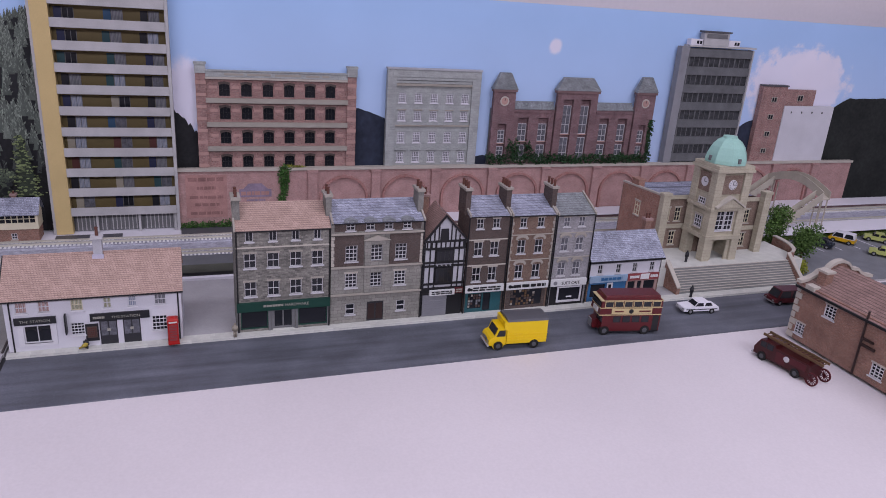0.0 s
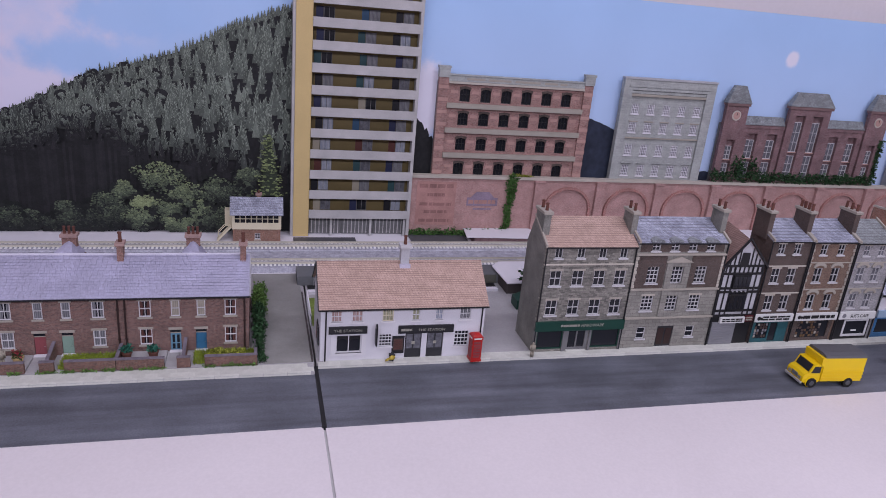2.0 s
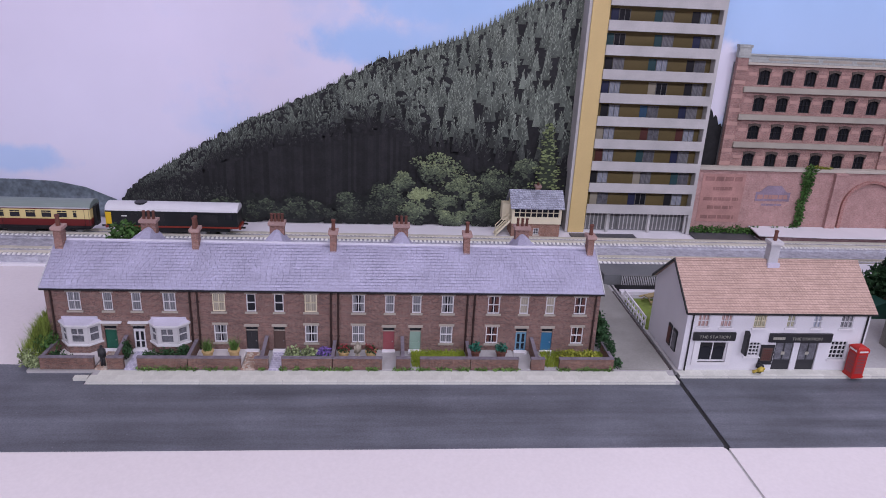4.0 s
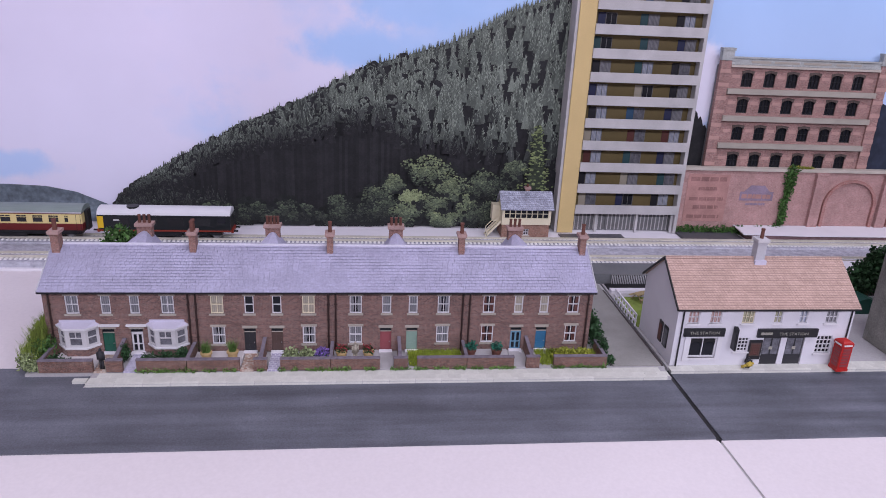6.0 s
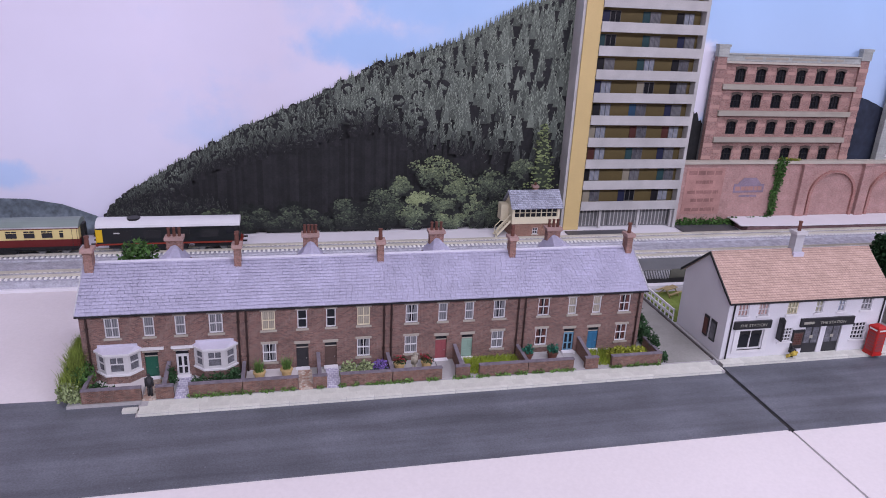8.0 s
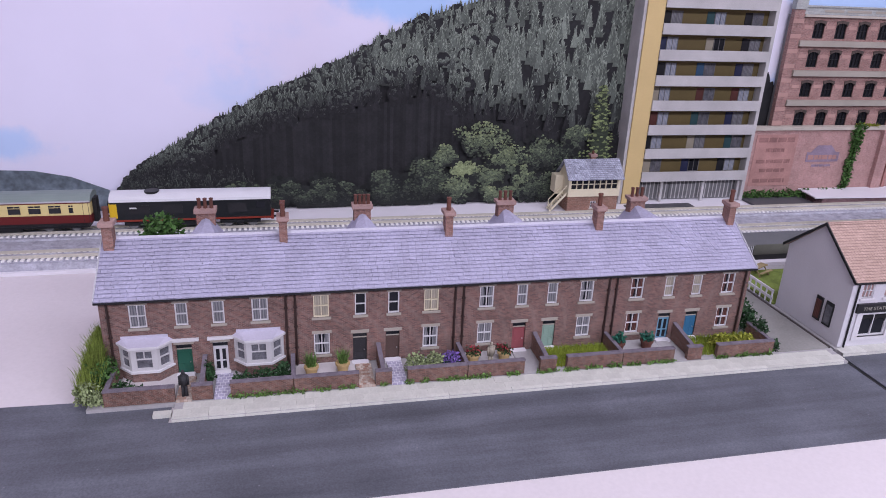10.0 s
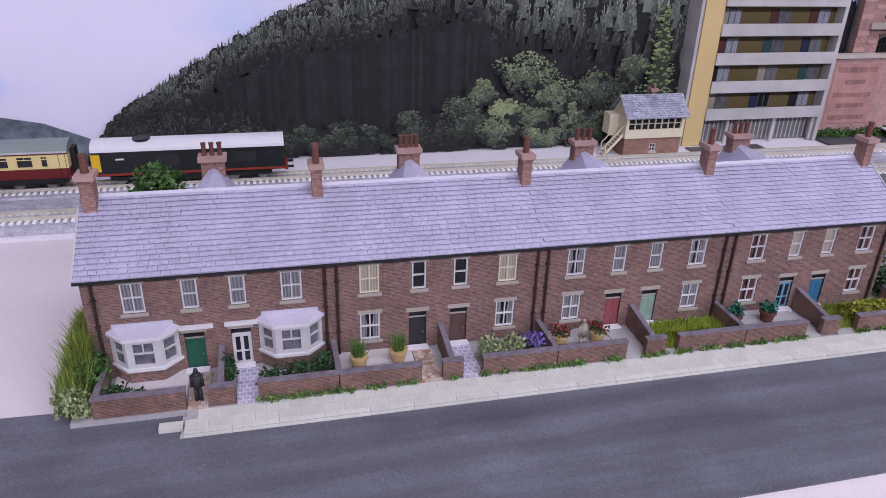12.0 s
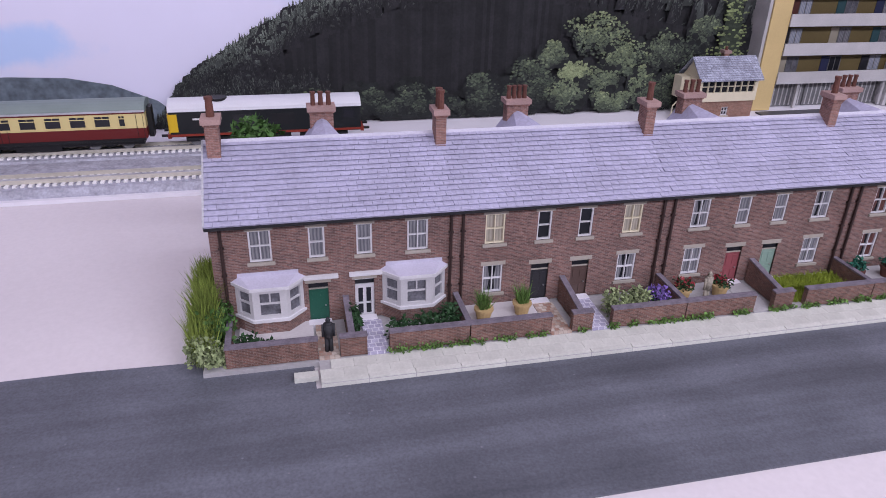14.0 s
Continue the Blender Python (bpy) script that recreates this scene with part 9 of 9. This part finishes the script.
KERB = mesh_of(M().add([(0, 0, -0.0024), (0.0236, 0, -0.0024), (0.0236, 0.0030, 0.0), (0, 0.0030, 0.0), (0, 0.0003, 0.0008), (0.0236, 0.0003, 0.0008), (0.0236, 0.0030, 0.0009), (0, 0.0030, 0.0009)],
                       [(4, 5, 6, 7), (0, 1, 5, 4), (1, 2, 6, 5), (3, 0, 4, 7), (2, 3, 7, 6)]), PAVE, "kerbstone")


def lay(me, name, x, y, z, parent, turn=0):
    ob = new(name, me)
    ob.parent = parent
    ob.matrix_basis = pose(x * K, y * K, z * K, 0, 0, turn)
    return ob


for row, (y, off) in enumerate(((0.7845, 0.0), (0.7924, 0.0058))):
    x = -0.7425 + off
    while x < GAP0 - 0.0126:
        lay(SLABS[0], "slab", x, y, -0.0008 + rp.uniform(-0.00003, 0.00003), pavement)
        x += 0.0118
    x = GAP1 + 0.001 + off
    while x < 0.94:
        lay(SLABS[1], "slab", x, 0.7955 + row * 0.0062, -0.0008 + rp.uniform(-0.00003, 0.00003), pavement)
        x += 0.0118
for a, b, y in ((-0.7425, GAP0 - 0.0246, 0.7813), (GAP1 + 0.001, 0.95, 0.7923)):
    x = a
    while x < b:
        lay(KERB, "kerbstone", x, y, -0.0009, pavement)
        x += 0.0240

OV = -0.0060
SLOPE = math.atan2(RIDGE - EAVE, RDEPTH - OV)
SLANT = math.hypot(RIDGE - EAVE, RDEPTH - OV)
ROWS_N, SW = 16, 0.0052
STEP = SLANT / ROWS_N
for i, (h, roof) in enumerate(TERRACE):
    joined = M()
    rs = random.Random(200 + i)
    cs, sn = math.cos(SLOPE), math.sin(SLOPE)
    for r in range(ROWS_N):
        x = -0.0010 - (SW / 2 if r % 2 else 0)
        while x < PITCH - 0.0002:
            wv = SW * rs.uniform(0.85, 1.15)
            a, b = max(x, -0.0010 if i == 0 else 0.0), min(x + wv - 0.00013, PITCH)
            x += wv
            if b - a < 0.001:
                continue
            lift = 0.00050 + rs.uniform(0, 0.00012)
            sag = 0.00035 * noise.noise(((TX + i * PITCH + x) * 28, r * 0.35, 4.0))
            d0, d1 = r * STEP - 0.0003 + sag + rs.uniform(-0.00006, 0.00006), (r + 1) * STEP + 0.0004
            pts = []
            for dd, n0 in ((d0, 0.0), (d1, 0.0)):
                for xx in (a, b):
                    pts.append((xx, dd, n0))
            top = [(a, d0, lift + 0.00055), (b, d0, lift + 0.00055), (b, d1, 0.00012), (a, d1, 0.00012)]
            bot = [(a, d0 + 0.0009, -0.0001), (b, d0 + 0.0009, -0.0001)]
            vs = [(px, OV + pd * cs - pn * sn, EAVE + pd * sn + pn * cs) for px, pd, pn in top + bot]
            fs = [(0, 1, 2, 3), (4, 5, 1, 0), (4, 0, 3), (5, 2, 1)]
            if i == 0 and len(roof.children) < 280:
                part("slate", M().add(vs, fs), SLATE, roof)
            else:
                joined.add(vs, fs)
    if joined.v:
        tagged(part("slate", joined, SLATE, roof), kind="stuff")
